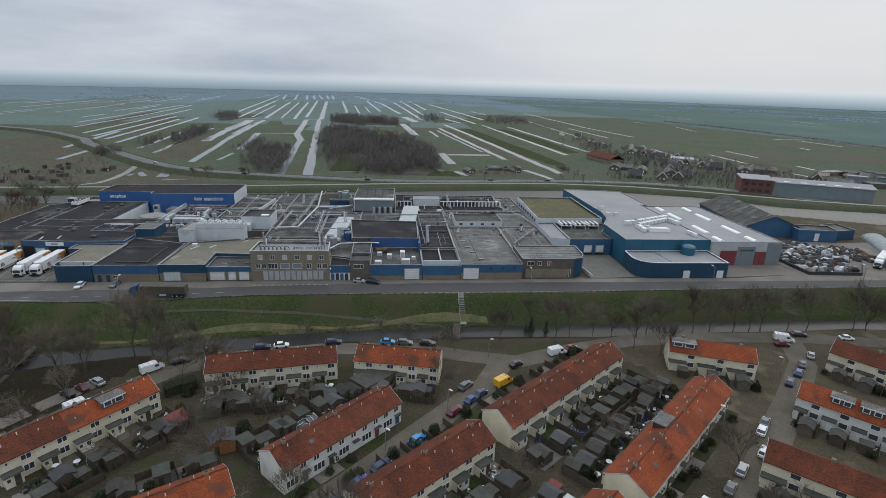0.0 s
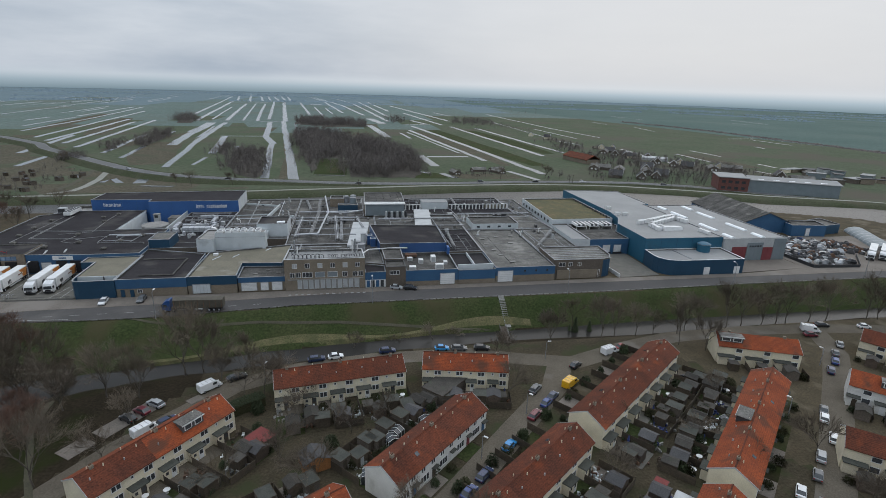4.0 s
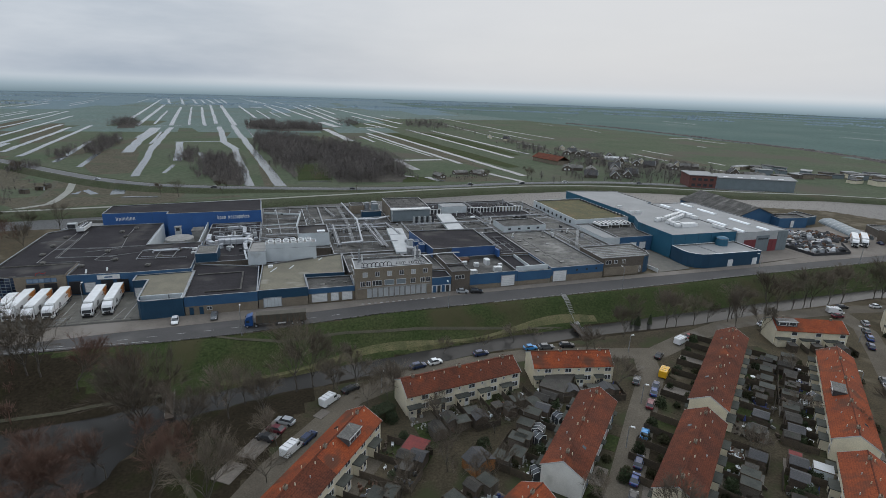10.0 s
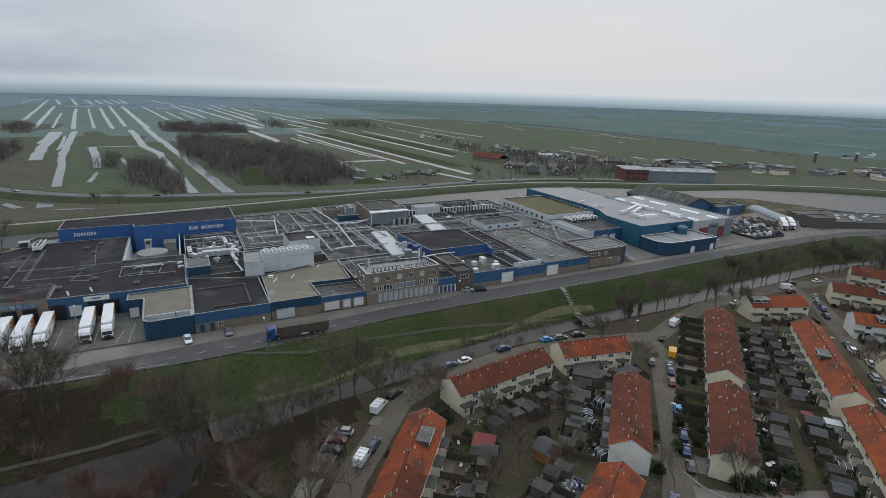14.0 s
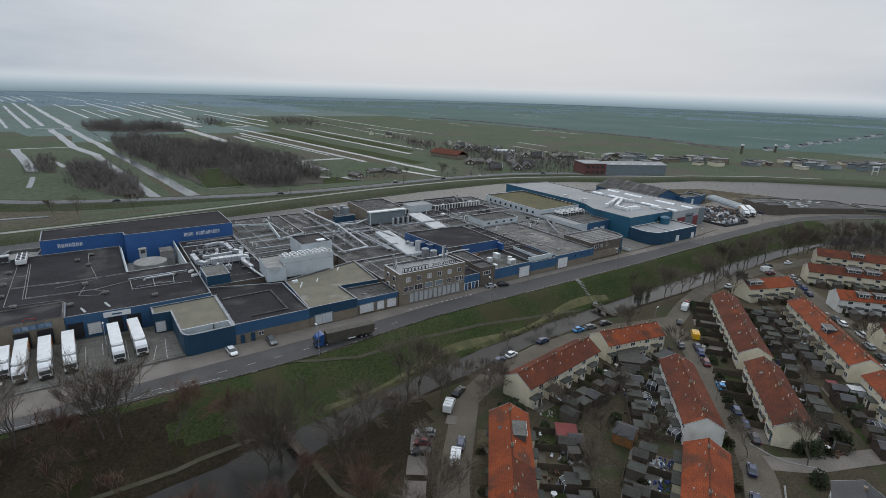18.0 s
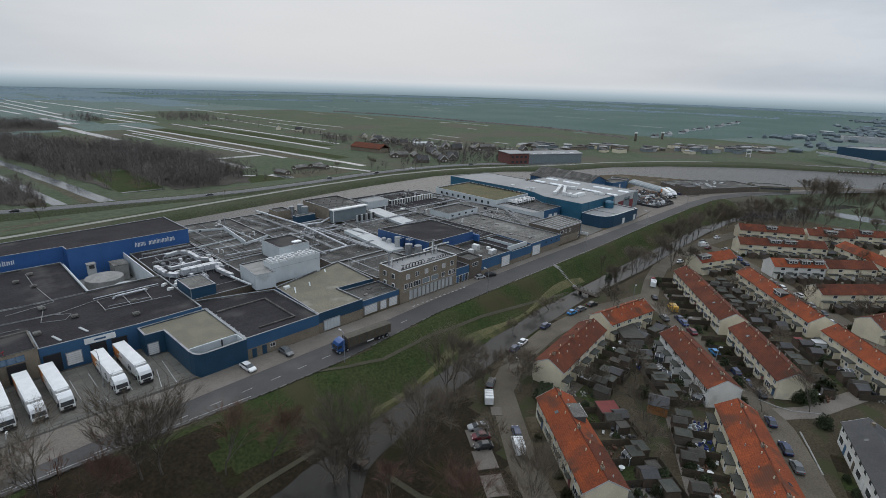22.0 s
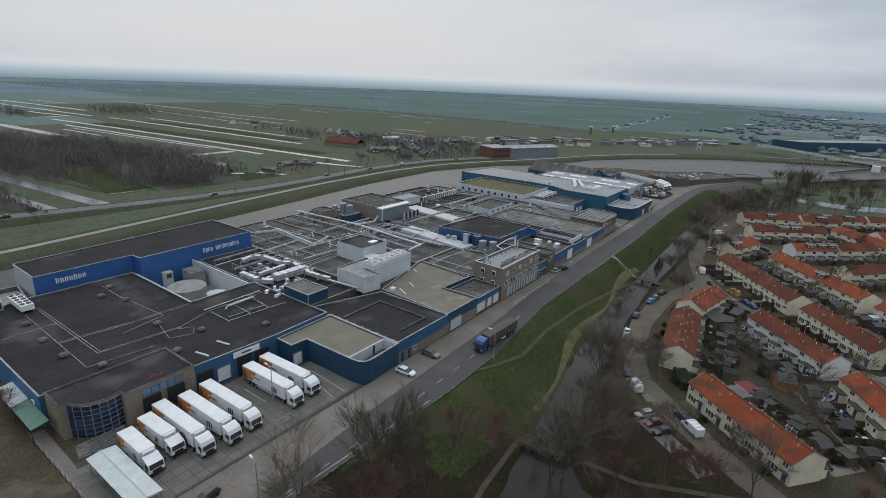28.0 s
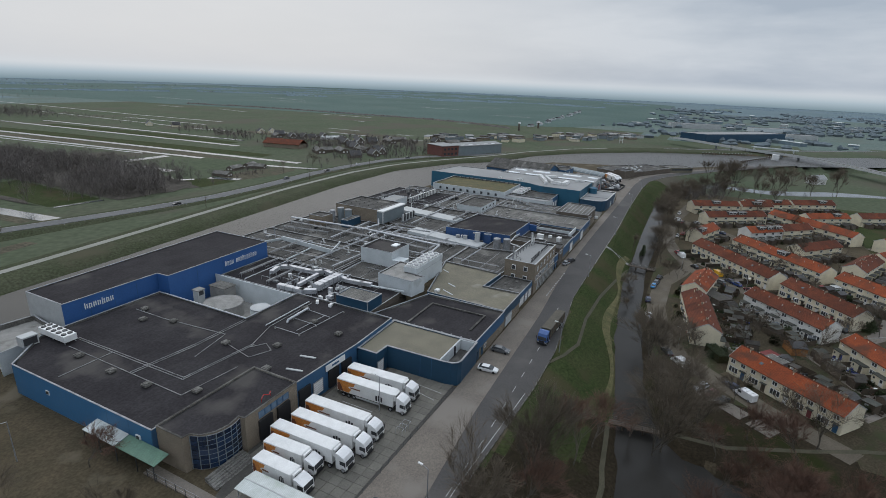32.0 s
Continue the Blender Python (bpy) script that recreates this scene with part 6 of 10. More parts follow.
pipe_run([(-38.3, 269.9), (-35.6, 235.5), (-38.5, 200.4), (-46.5, 199.4)], 0.36, 13.4, "long shiny insulated pipe on trestles")
pipe_run([(-36.6, 235.5), (-27.3, 233.9), (-20.2, 238.6)], 0.34, 13.4, "shiny insulated pipe leading to the brown tower")
pipe_run([(-40.6, 268), (-40, 236), (-41.5, 202)], 0.11, 12.4, "bundle of steel pipes on trestles", 5, "linepipe")
pipe_run([(-30, 232), (-29.5, 196)], 0.1, 12.0, "bundle of steel pipes on trestles", 4, "steel")
pipe_run([(-74, 230), (-52, 229.5), (-24, 229)], 0.1, 12.3, "bundle of steel pipes across the roofs", 4, "steel")
pipe_run([(-76, 216), (-63, 216.5)], 0.08, 11.8, "steel pipes over the roof", 3, "steel")
pipe_run([(-49, 204), (-24, 203.5)], 0.09, 12.0, "steel pipes over the roof", 4, "steel")
pipe_run([(-49, 213), (-18, 212)], 0.09, 12.0, "steel pipes over the roof", 2, "steel")
pipe_run([(-46, 188), (-29.5, 187.5)], 0.08, 12.0, "steel pipes behind the office", 3, "steel")
pipe_run([(-44, 192), (-44, 175)], 0.08, 12.0, "steel pipes behind the office", 2, "steel")
pipe_run([(-24.6, 170.6), (-20, 180), (-9.5, 181.2), (-6, 180.6)], 0.22, 13.0, "white pipe crossing to the blue hall", 1, "white")
pipe_run([(22.6, 228), (22.2, 240), (20, 262)], 0.08, 11.8, "steel pipes along the roof", 2, "steel")
pipe_run([(24, 228), (58, 228.6)], 0.08, 11.8, "steel pipes along the roof", 3, "steel")
pipe_run([(46, 206), (46.6, 182), (58, 181)], 0.08, 11.8, "steel pipes along the roof", 2, "steel")
pipe_run([(50, 246), (58, 226), (60, 206)], 0.08, 11.8, "steel pipes along the roof", 3, "steel")
pipe_run([(10, 232), (11, 184)], 0.08, 11.8, "steel pipes along the roof", 2, "steel")
pipe_run([(-70, 268), (-68, 222)], 0.08, 11.8, "steel pipes along the roof", 2, "steel")
pipe_run([(-58, 266), (-57, 222)], 0.14, 12.0, "pale pipe along the roof", 1, "duct")
def pipe_rack(a, b, z, w, bright=True, base=10.8):
    """A ladder tray on trestles that carries several thin pipes."""
    (x0, y0), (x1, y1) = a, b
    d = math.hypot(x1 - x0, y1 - y0)
    ux, uy = (x1 - x0) / d, (y1 - y0) / d
    t = thing("pipe_rack", "steel ladder tray carrying thin pipes over the roof", "pipe rack", (x0, y0, base), "pipe racks on the roofs")
    side = lambda s, o, h: (x0 + ux * s - uy * o, y0 + uy * s + ux * o, h)
    rungs = MB()
    for k in range(int(d / 1.1) + 1):
        rungs.tube(side(1.1 * k, -w / 2, z), side(1.1 * k, w / 2, z), 0.05, n=4)
    for k in range(int(d / 5) + 1):
        part("trestle", MB().pipe([side(5 * k, -w / 2, base - 0.15), side(5 * k, -w / 2, z), side(5 * k, w / 2, z), side(5 * k, w / 2, base - 0.15)], 0.06, 4), M["steel"], t)
    part("rungs", rungs, M["steel"], t)
    for o in (-w / 2, w / 2):
        part("side_rail", MB().tube(side(0, o, z), side(d, o, z), 0.07, n=4), M["coping"], t)
    for k in range(3):
        o = w * (k - 1) * 0.28
        part("pipe", MB().tube(side(0, o, z + 0.18), side(d, o, z + 0.18), 0.11 + 0.03 * (k == 1), n=6), M["duct" if k == 1 and bright else "linepipe"], t)


for a, b, w in (((-32.5, 233), (-31, 197), 1.6), ((-46.5, 232), (-47.2, 201), 1.2), ((-23.5, 232), (-21, 213), 1.2), ((-74, 221), (-52, 220), 1.2), ((-49, 225), (-24, 225), 1.4), ((-49, 241), (-21.5, 242), 1.4), ((-74, 247), (-61, 247.5), 1.0), ((-14, 226), (20, 226.5), 1.2), ((23, 233), (58, 233.5), 1.2), ((2, 214), (20, 214), 1.0), ((12, 184), (13, 208), 1.0), ((26, 240), (27, 268), 1.0), ((4, 265), (50, 264), 1.0), ((44, 182), (58, 204), 1.0), ((-47, 266), (-44, 246), 1.0), ((-94, 229), (-78, 229.6), 1.0), ((-94, 240), (-78, 240.6), 1.0)):
    pipe_rack(a, b, 12.1, w, w > 1.1)
# bent white exhausts and square curbs along the roofs
rr_ = random.Random(19)
for k in range(46):
    x, y = rr_.uniform(-74, 56), rr_.uniform(197, 266)
    if (-20 < x < 9.5 and 181 < y < 262) or (x < -49 and 201 < y < 219) or (24 < x < 47 and 208 < y < 224) or (8 < x < 22 and y > 247):
        continue
    v = thing("roof_exhaust", "bent pale exhaust pipe on a square curb", "exhaust", (x, y, 10.75), "exhausts on the roofs")
    h, dx = rr_.uniform(0.9, 1.9), rr_.choice([-0.7, 0.7])
    part("curb", MB().box(x - 0.5, y - 0.5, 10.75, x + 0.5, y + 0.5, 11.2), M["bitumen2" if k % 2 else "palegrey"], v)
    part("pipe", MB().pipe([(x, y, 11.2), (x, y, 11.2 + h), (x + dx, y, 11.5 + h)], 0.2, 8), M["white" if k % 3 else "steel"], v)
# low walls on the north-west roof
t = thing("roof_upstand", "low pale walls across the grey roof", "wall", (-60, 246, 11.1), kind="structure")
part("wall", MB().slab((-75.4, 262), (-59.2, 256.2), 0.3, 11.1, 12.0).slab((-59, 256), (-61.8, 231.2), 0.4, 11.1, 12.7).slab((-61.8, 231.0), (-50.6, 235.6), 0.35, 11.1, 12.0).slab((-75.4, 239), (-61.2, 240.4), 0.3, 11.1, 11.6), M["whitewall"], t)
# thin lines and low timber battens over the flat roofs
for k in range(90):
    name, label, poly, top, roof = ROOFS[rnd.randrange(len(ROOFS))]
    xs_, ys_ = [p[0] for p in poly], [p[1] for p in poly]
    x0, x1, y0, y1 = min(xs_) + 1.2, max(xs_) - 1.2, min(ys_) + 1.2, max(ys_) - 1.2
    if name in ("narrow_roof", "office_back_roof"):
        continue
    x, y = rnd.uniform(x0, x1), rnd.uniform(y0, y1)
    z, r = top - 0.45 + rnd.choice([0.1, 0.14, 0.5]), rnd.choice([0.05, 0.06, 0.08, 0.1])
    pts = [(x, y, z)]
    for _ in range(rnd.randint(1, 3)):
        if len(pts) % 2 == k % 2:
            x = rnd.uniform(x0, x1)
        else:
            y = rnd.uniform(y0, y1)
        pts.append((x, y, z))
    v = thing("roof_conduit", "thin grey pipe line on the flat roof", "pipe", (pts[0][0], pts[0][1], top - 0.45), "pipe lines on the roofs")
    mb = MB().pipe(pts, r, 5)
    for px, py, pz in pts:
        mb.box(px - 0.12, py - 0.12, top - 0.46, px + 0.12, py + 0.12, pz)
    part("pipe", mb, M[rnd.choice(["linepipe", "linepipe", "steel", "coping", "palegrey", "bitumen"])], v)
# rooftop equipment scattered over the middle
for k in range(120):
    x, y = rnd.uniform(-74, 58), rnd.uniform(196, 268)
    if (-18 < x < 9 and 181 < y < 262) or (x < -49 and 201 < y < 219) or (24 < x < 47 and 208 < y < 224) or (8 < x < 22 and y > 247) or (-80 < x < -55 and y < 202):
        continue
    w, d, h = rnd.uniform(0.5, 2.2), rnd.uniform(0.5, 1.6), rnd.uniform(0.4, 1.3)
    v = thing("roof_unit", "small metal unit on the flat roof", "ventilation unit", (x, y, 10.75), "roof units")
    part("casing", MB().box(x, y, 10.75, x + w, y + d, 10.9 + h), M[rnd.choice(["palegrey", "white", "concrete", "steel", "gravel", "darkmetal"])], v)
    if k % 3 == 0:
        part("lid", MB().box(x - 0.06, y - 0.06, 10.9 + h, x + w + 0.06, y + d + 0.06, 10.98 + h), M["coping"], v)
# steel tanks, coolers and stacks in the middle
for k, (x, y, r, h, m) in enumerate(((-23.8, 183.6, 1.35, 4.4, "steel"), (-22.4, 180.2, 1.35, 4.4, "steel"), (-21.4, 192.6, 1.0, 4.6, "palegrey"), (-20.8, 198.0, 0.9, 2.4, "palegrey"), (-20.9, 201.0, 0.9, 2.2, "steel"), (-24.4, 255, 1.4, 6.2, "greydoor"), (-24.6, 251, 1.5, 6.0, "greydoor"), (-27.6, 257, 1.2, 5.4, "steel"))):
    drum("steel_tank", "upright steel tank between the roofs", x, y, 10.7, 10.7 + h, r, m, "coping", 0.3, 16, "tank", "steel tanks")
t = block("blue_plant_box", "blue steel plant container", rect(-31.6, 246.2, -22.4, 249.4), 14.0, "navy", "bitumen2", base=10.9, parapet=0.1)
t = block("brown_plant_house", "brown brick plant house by the river", rect(-35.4, 256, -28.8, 263), 15.0, "brick", "bitumen2", base=10.9)
for x, y in ((-19.9, 192.6), (-18.9, 188.4)):
    block("blue_tank_box", "blue steel box beside the tanks", rect(x, y, x + 1.9, y + 2.6), 14.3, "hallblue", "navy", base=10.8, parapet=0.1)
t = thing("cooler_bank", "bank of dark upright cooler tubes", "cooler", (-4, 233, 10.75))
for k in range(8):
    part("cooler_tube", MB().tube((-10 + k * 1.3, 232.5, 11.2), (-10 + k * 1.3, 232.5, 14.0), 0.5, 0.5, 8), M["darkmetal" if k % 2 else "palegrey"], t)
part("frame", MB().box(-10.8, 231.8, 10.75, 0.0, 233.2, 11.2), M["steel"], t)
for x, y, w, d, h in ((-7, 165, 2.2, 1.6, 1.4), (-3, 172, 1.6, 1.5, 1.4), (2.0, 166, 2.8, 1.6, 1.6), (1.6, 173, 1.6, 2.6, 2.0), (-6.6, 175, 1.8, 1.2, 1.2), (5.6, 170.5, 1.3, 1.3, 1.0)):
    v = thing("courtyard_unit", "white cooling unit behind the blue front wall", "cooling unit", (x, y, 9.9), "courtyard units")
    part("casing", MB().box(x, y, 9.9, x + w, y + d, 9.9 + h), M["white"], v)
    part("grille", MB().box(x + 0.2, y - 0.05, 10.1, x + w - 0.2, y + 0.02, 9.7 + h), M["palegrey"], v)
t = thing("rust_rack", "rusty red steel rack in the courtyard", "rack", (-6, 177, 9.9))
part("rack", MB().box(-7, 177.6, 10.6, -3, 179.4, 11.4), M["rust"], t)
for x in (-6.9, -3.2):
    part("leg", MB().box(x, 177.8, 9.9, x + 0.15, 179.2, 10.6), M["rust"], t)
for x, y in ((-55.5, 263), (-4.5, 266.5), (-26, 262.5), (47, 262), (54, 252)):
    v = thing("chimney_pipe", "steel exhaust pipe on the roof", "chimney", (x, y, 11.0))
    part("pipe", MB().tube((x, y, 11.0), (x, y, 14.0), 0.3, 0.28, 10), M["steel"], v)
    part("cap", MB().tube((x, y, 14.0), (x, y, 14.3), 0.45, 0.35, 10), M["coping"], v)


# ---- the lorry yard ----
yard = MB().prism([(-156, 161.6), (-107.3, 161.0), (-107.9, 178.6), (-112, 178.8), (-112.1, 184.0), (-131, 185.2), (-144.3, 184.8), (-153.6, 181.8), (-156, 181)], G - 0.15, G + 0.05)
yd = setting("lorry_yard", yard, M["joint"], "yard paved with square concrete slabs", "paving")
slab_me = MB().prism([(0.03, 0.03), (1.97, 0.03), (1.97, 1.97), (0.03, 1.97)], 0, 0.1).mesh("slab", M["slab"])
for i in range(25):
    for j in range(11):
        x, y = -155.6 + i * 2.0, 161.9 + j * 2.0
        if (x > -110 and y > 176.5) or (x > -113.5 and y > 177) or (x < -146 and y > 179.5) or y > 182.6:
            continue
        s = new("slab", slab_me)
        s.parent = yd
        s.location = (x, y, G + 0.02 + 0.012 * ((i * 7 + j * 5) % 5) / 5)
t = thing("lorry_shelter", "open shelter with a white corrugated roof at the yard", "shelter", (-151.8, 169.5, G))
part("roof", MB().add([(-154.0, 161.6, 8.7), (-151.8, 161.6, 9.0), (-149.5, 161.6, 8.7), (-154.0, 177.6, 8.7), (-151.8, 177.6, 9.0), (-149.5, 177.6, 8.7), (-154.0, 161.6, 8.6), (-149.5, 161.6, 8.6), (-154.0, 177.6, 8.6), (-149.5, 177.6, 8.6)], [(0, 1, 4, 3), (1, 2, 5, 4), (6, 8, 9, 7), (0, 3, 8, 6), (2, 7, 9, 5), (0, 6, 7, 2, 1), (3, 4, 5, 9, 8)]), M["corrugated"], t)
part("ridge_strip", MB().box(-151.9, 161.6, 9.0, -151.7, 177.6, 9.05), M["palegrey"], t)
for y in (162, 167, 172, 177):
    for x in (-153.8, -149.8):
        part("post", MB().box(x, y, G, x + 0.12, y + 0.12, 8.65), M["steel"], t)
t = thing("yard_fence", "low wire fence with steel posts along the yard", "fence", (-130, 161.2, G))
for x in np.arange(-148, -107, 2.6):
    part("post", MB().box(x, 161.2, G, x + 0.06, 161.26, G + 1.1), M["darkmetal"], t)
part("rail", MB().box(-148, 161.21, G + 1.02, -108, 161.25, G + 1.07).box(-148, 161.21, G + 0.5, -108, 161.24, G + 0.53), M["darkmetal"], t)
for x in (-127.4, -126.2, -124.9):
    v = thing("yard_trolley", "steel frame trolley at the yard edge", "trolley", (x, 163.4, G))
    part("frame", MB().pipe([(x, 163, G + 0.1), (x, 163, G + 1.2), (x + 0.8, 163, G + 1.2), (x + 0.8, 164.4, G + 1.2), (x, 164.4, G + 1.2), (x, 164.4, G + 0.1)], 0.05), M["steel"], v)
ym = MB()
for a, b in (((-110.3, 174.5), (-111.2, 162.8)), ((-112.6, 171), (-114.2, 163)), ((-124, 179.5), (-124, 172)), ((-127.6, 179), (-127.6, 168)), ((-119, 178), (-119, 166))):
    ym.slab(a, b, 0.14, G + 0.12, G + 0.14)
setting("yard_marking", ym, M["line"], "faded white bay lines on the lorry yard", "road marking")
v = thing("step_ladder", "white platform ladder by the blue wall", "ladder", (-106.2, 167, G))
part("stile", MB().pipe([(-107, 166, G + 0.05), (-106.4, 167.6, G + 2.2), (-106.0, 168.4, G + 0.05)], 0.06), M["white"], v)
part("stile", MB().pipe([(-106.2, 166, G + 0.05), (-105.6, 167.6, G + 2.2), (-105.2, 168.4, G + 0.05)], 0.06), M["white"], v)
for k in range(5):
    part("tread", MB().box(-106.9 + 0.1 * k, 166.2 + 0.28 * k, G + 0.35 * (k + 1), -105.7 + 0.1 * k, 166.4 + 0.28 * k, G + 0.35 * (k + 1) + 0.04), M["white"], v)


# ---- vehicles ----
def wheels(t, xs, y, r, w, n=12, rims=True):
    for x in xs:
        for s in (-1, 1):
            wl = part("wheel", MB().tube((x, s * y, r), (x, s * (y - w), r), r, r, n), M["tyre"], t)
            if rims:
                part("rim", MB().tube((x, s * (y + 0.015), r), (x, s * (y - 0.05), r), r * 0.55, r * 0.6, n), M["steel"], wl)


def car(name, label, paint_key, l=4.3, w=1.75, h=1.48, estate=False):
    """A parked car, its nose along +x."""
    t = local(name, label, "car")
    p = PAINT[paint_key]
    hw = w / 2

    def sect(x, z0, z1, k, s=1.0):
        return [(x, -hw * s * 0.94, z0), (x, hw * s * 0.94, z0), (x, hw * s, z0 + (z1 - z0) * 0.35), (x, hw * s * k, z1), (x, -hw * s * k, z1), (x, -hw * s, z0 + (z1 - z0) * 0.35)]

    hood = 0.92
    part("body", MB().loft([sect(-l / 2, 0.42, 0.86, 0.9, 0.9), sect(-l / 2 + 0.15, 0.3, 0.95, 0.93, 0.97), sect(-l / 2 + 0.7, 0.24, 0.98, 0.95), sect(0.2, 0.22, 0.96, 0.95), sect(l / 2 - 1.1, 0.24, hood, 0.94), sect(l / 2 - 0.25, 0.28, 0.76, 0.9, 0.96), sect(l / 2, 0.38, 0.62, 0.85, 0.86)]), p, t)
    r0 = -l / 2 + (0.22 if estate else 0.5)

    def cab(x, z, k):
        return [(x, -hw * k, z), (x, hw * k, z)]

    zt = h
    g = [(-l / 2 + 0.25, 0.95), (r0 + 0.45, zt - 0.05), (0.35, zt - 0.05), (l / 2 - 1.05, hood + 0.0)]
    ring0 = [(g[0][0], -hw * 0.9, 0.93), (g[3][0], -hw * 0.9, 0.9), (g[3][0], hw * 0.9, 0.9), (g[0][0], hw * 0.9, 0.93)]
    ring1 = [(g[1][0], -hw * 0.72, zt - 0.06), (g[2][0], -hw * 0.72, zt - 0.06), (g[2][0], hw * 0.72, zt - 0.06), (g[1][0], hw * 0.72, zt - 0.06)]
    part("glasshouse", MB().loft([ring0, ring1]), M["glass"], t)
    part("roof", MB().loft([[(x * 1.0, y * 1.03, zt - 0.07) for x, y, _ in ring1], [(x * 0.96, y * 0.9, zt) for x, y, _ in ring1]]), p, t)
    for s in (-1, 1):
        part("headlight", MB().box(l / 2 - 0.28, s * hw * 0.62 - 0.17, 0.58, l / 2 - 0.06, s * hw * 0.62 + 0.17, 0.72), M["lamp"], t)
        part("tail_light", MB().box(-l / 2 - 0.01, s * hw * 0.7 - 0.12, 0.66, -l / 2 + 0.14, s * hw * 0.7 + 0.12, 0.86), M["redlens"], t)
    wheels(t, (-l / 2 + 0.82, l / 2 - 0.85), hw + 0.01, 0.31, 0.2, rims=False)
    return t


def van(name, label, paint_key, l=5.3, w=1.95, h=2.25):
    t = local(name, label, "van")
    p, hw = PAINT[paint_key], w / 2
    prof = [(-l / 2, 0.4), (l / 2 - 0.1, 0.4), (l / 2, 0.75), (l / 2 - 0.75, 1.15), (l / 2 - 1.55, h - 0.1), (l / 2 - 1.8, h), (-l / 2 + 0.1, h), (-l / 2, h - 0.15)]
    part("body", MB().loft([[(x, -hw + 0.06, z) for x, z in prof], [(x, -hw, z * 0.98) for x, z in prof], [(x, hw, z * 0.98) for x, z in prof], [(x, hw - 0.06, z) for x, z in prof]][1:3]), p, t)
    part("windscreen", MB().add([(l / 2 - 0.82, -hw * 0.85, 1.24), (l / 2 - 0.82, hw * 0.85, 1.24), (l / 2 - 1.46, hw * 0.8, h - 0.2), (l / 2 - 1.46, -hw * 0.8, h - 0.2)], [(0, 1, 2, 3)]), M["glass"], t)
    for s in (-1, 1):
        part("side_window", MB().box(l / 2 - 2.3, s * hw - 0.02, 1.25, l / 2 - 1.35, s * hw + 0.02, h - 0.45), M["glass"], t)
        part("headlight", MB().box(l / 2 - 0.2, s * hw * 0.75 - 0.15, 0.72, l / 2 - 0.02, s * hw * 0.75 + 0.15, 0.95), M["lamp"], t)
    for k in range(3):
        part("roof_bar", MB().box(-l / 2 + 0.8 + k * 1.1, -hw + 0.1, h, -l / 2 + 0.86 + k * 1.1, hw - 0.1, h + 0.08), M["palegrey"], t)
    wheels(t, (-l / 2 + 0.95, l / 2 - 0.95), hw + 0.01, 0.34, 0.22)
    return t


def cab_parts(t, x0, p, w=2.5, h=3.3, l=2.1):
    """A lorry cab whose back stands at x0, nose along +x."""
    hw = w / 2
    prof = [(x0, 0.6), (x0 + l, 0.6), (x0 + l + 0.06, 1.35), (x0 + l - 0.16, 2.45), (x0 + l - 0.34, h - 0.42), (x0 + l - 0.75, h - 0.3), (x0, h - 0.22)]
    part("cab", MB().loft([[(x, y, z) for x, z in prof] for y in (-hw, -hw + 0.08, hw - 0.08, hw)]), p, t)
    part("roof_deflector", MB().loft([[(x0 + 0.05, y, h - 0.26), (x0 + l - 0.7, y, h - 0.32), (x0 + l - 0.85, y * 0.9, h - 0.1), (x0 + 0.45, y * 0.82, h + 0.42), (x0 + 0.05, y * 0.82, h + 0.45)] for y in (-hw * 0.92, hw * 0.92)]), p, t)
    part("windscreen", MB().loft([[(x0 + l + 0.01, y, 1.5), (x0 + l + 0.06, y, 1.5), (x0 + l - 0.13, y * 0.97, 2.5), (x0 + l - 0.22, y * 0.97, 2.5)] for y in (-hw * 0.94, hw * 0.94)]), M["blackplastic"], t, "dark windscreen")
    part("sun_visor", MB().box(x0 + l - 0.3, -hw * 0.94, 2.5, x0 + l + 0.12, hw * 0.94, 2.62), M["blackplastic"], t)
    part("bumper", MB().box(x0 + l - 0.2, -hw, 0.35, x0 + l + 0.12, hw, 0.72), p, t)
    part("grille", MB().box(x0 + l + 0.0, -hw * 0.7, 0.78, x0 + l + 0.1, hw * 0.7, 1.3), M["blackplastic"], t)
    part("rear_deck", MB().box(x0 - 0.7, -hw * 0.8, 0.8, x0, hw * 0.8, 1.05), M["darkmetal"], t)
    for s in (-1, 1):
        part("side_window", MB().box(l / 2 - 2.3, s * hw - 0.02, 1.25, l / 2 - 1.35, s * hw + 0.02, h - 0.45), M["glass"], t)
        part("headlight", MB().box(l / 2 - 0.2, s * hw * 0.75 - 0.15, 0.72, l / 2 - 0.02, s * hw * 0.75 + 0.15, 0.95), M["lamp"], t)
    for k in range(3):
        part("roof_bar", MB().box(-l / 2 + 0.8 + k * 1.1, -hw + 0.1, h, -l / 2 + 0.86 + k * 1.1, hw - 0.1, h + 0.08), M["palegrey"], t)
    wheels(t, (-l / 2 + 0.95, l / 2 - 0.95), hw + 0.01, 0.34, 0.22)
    return t


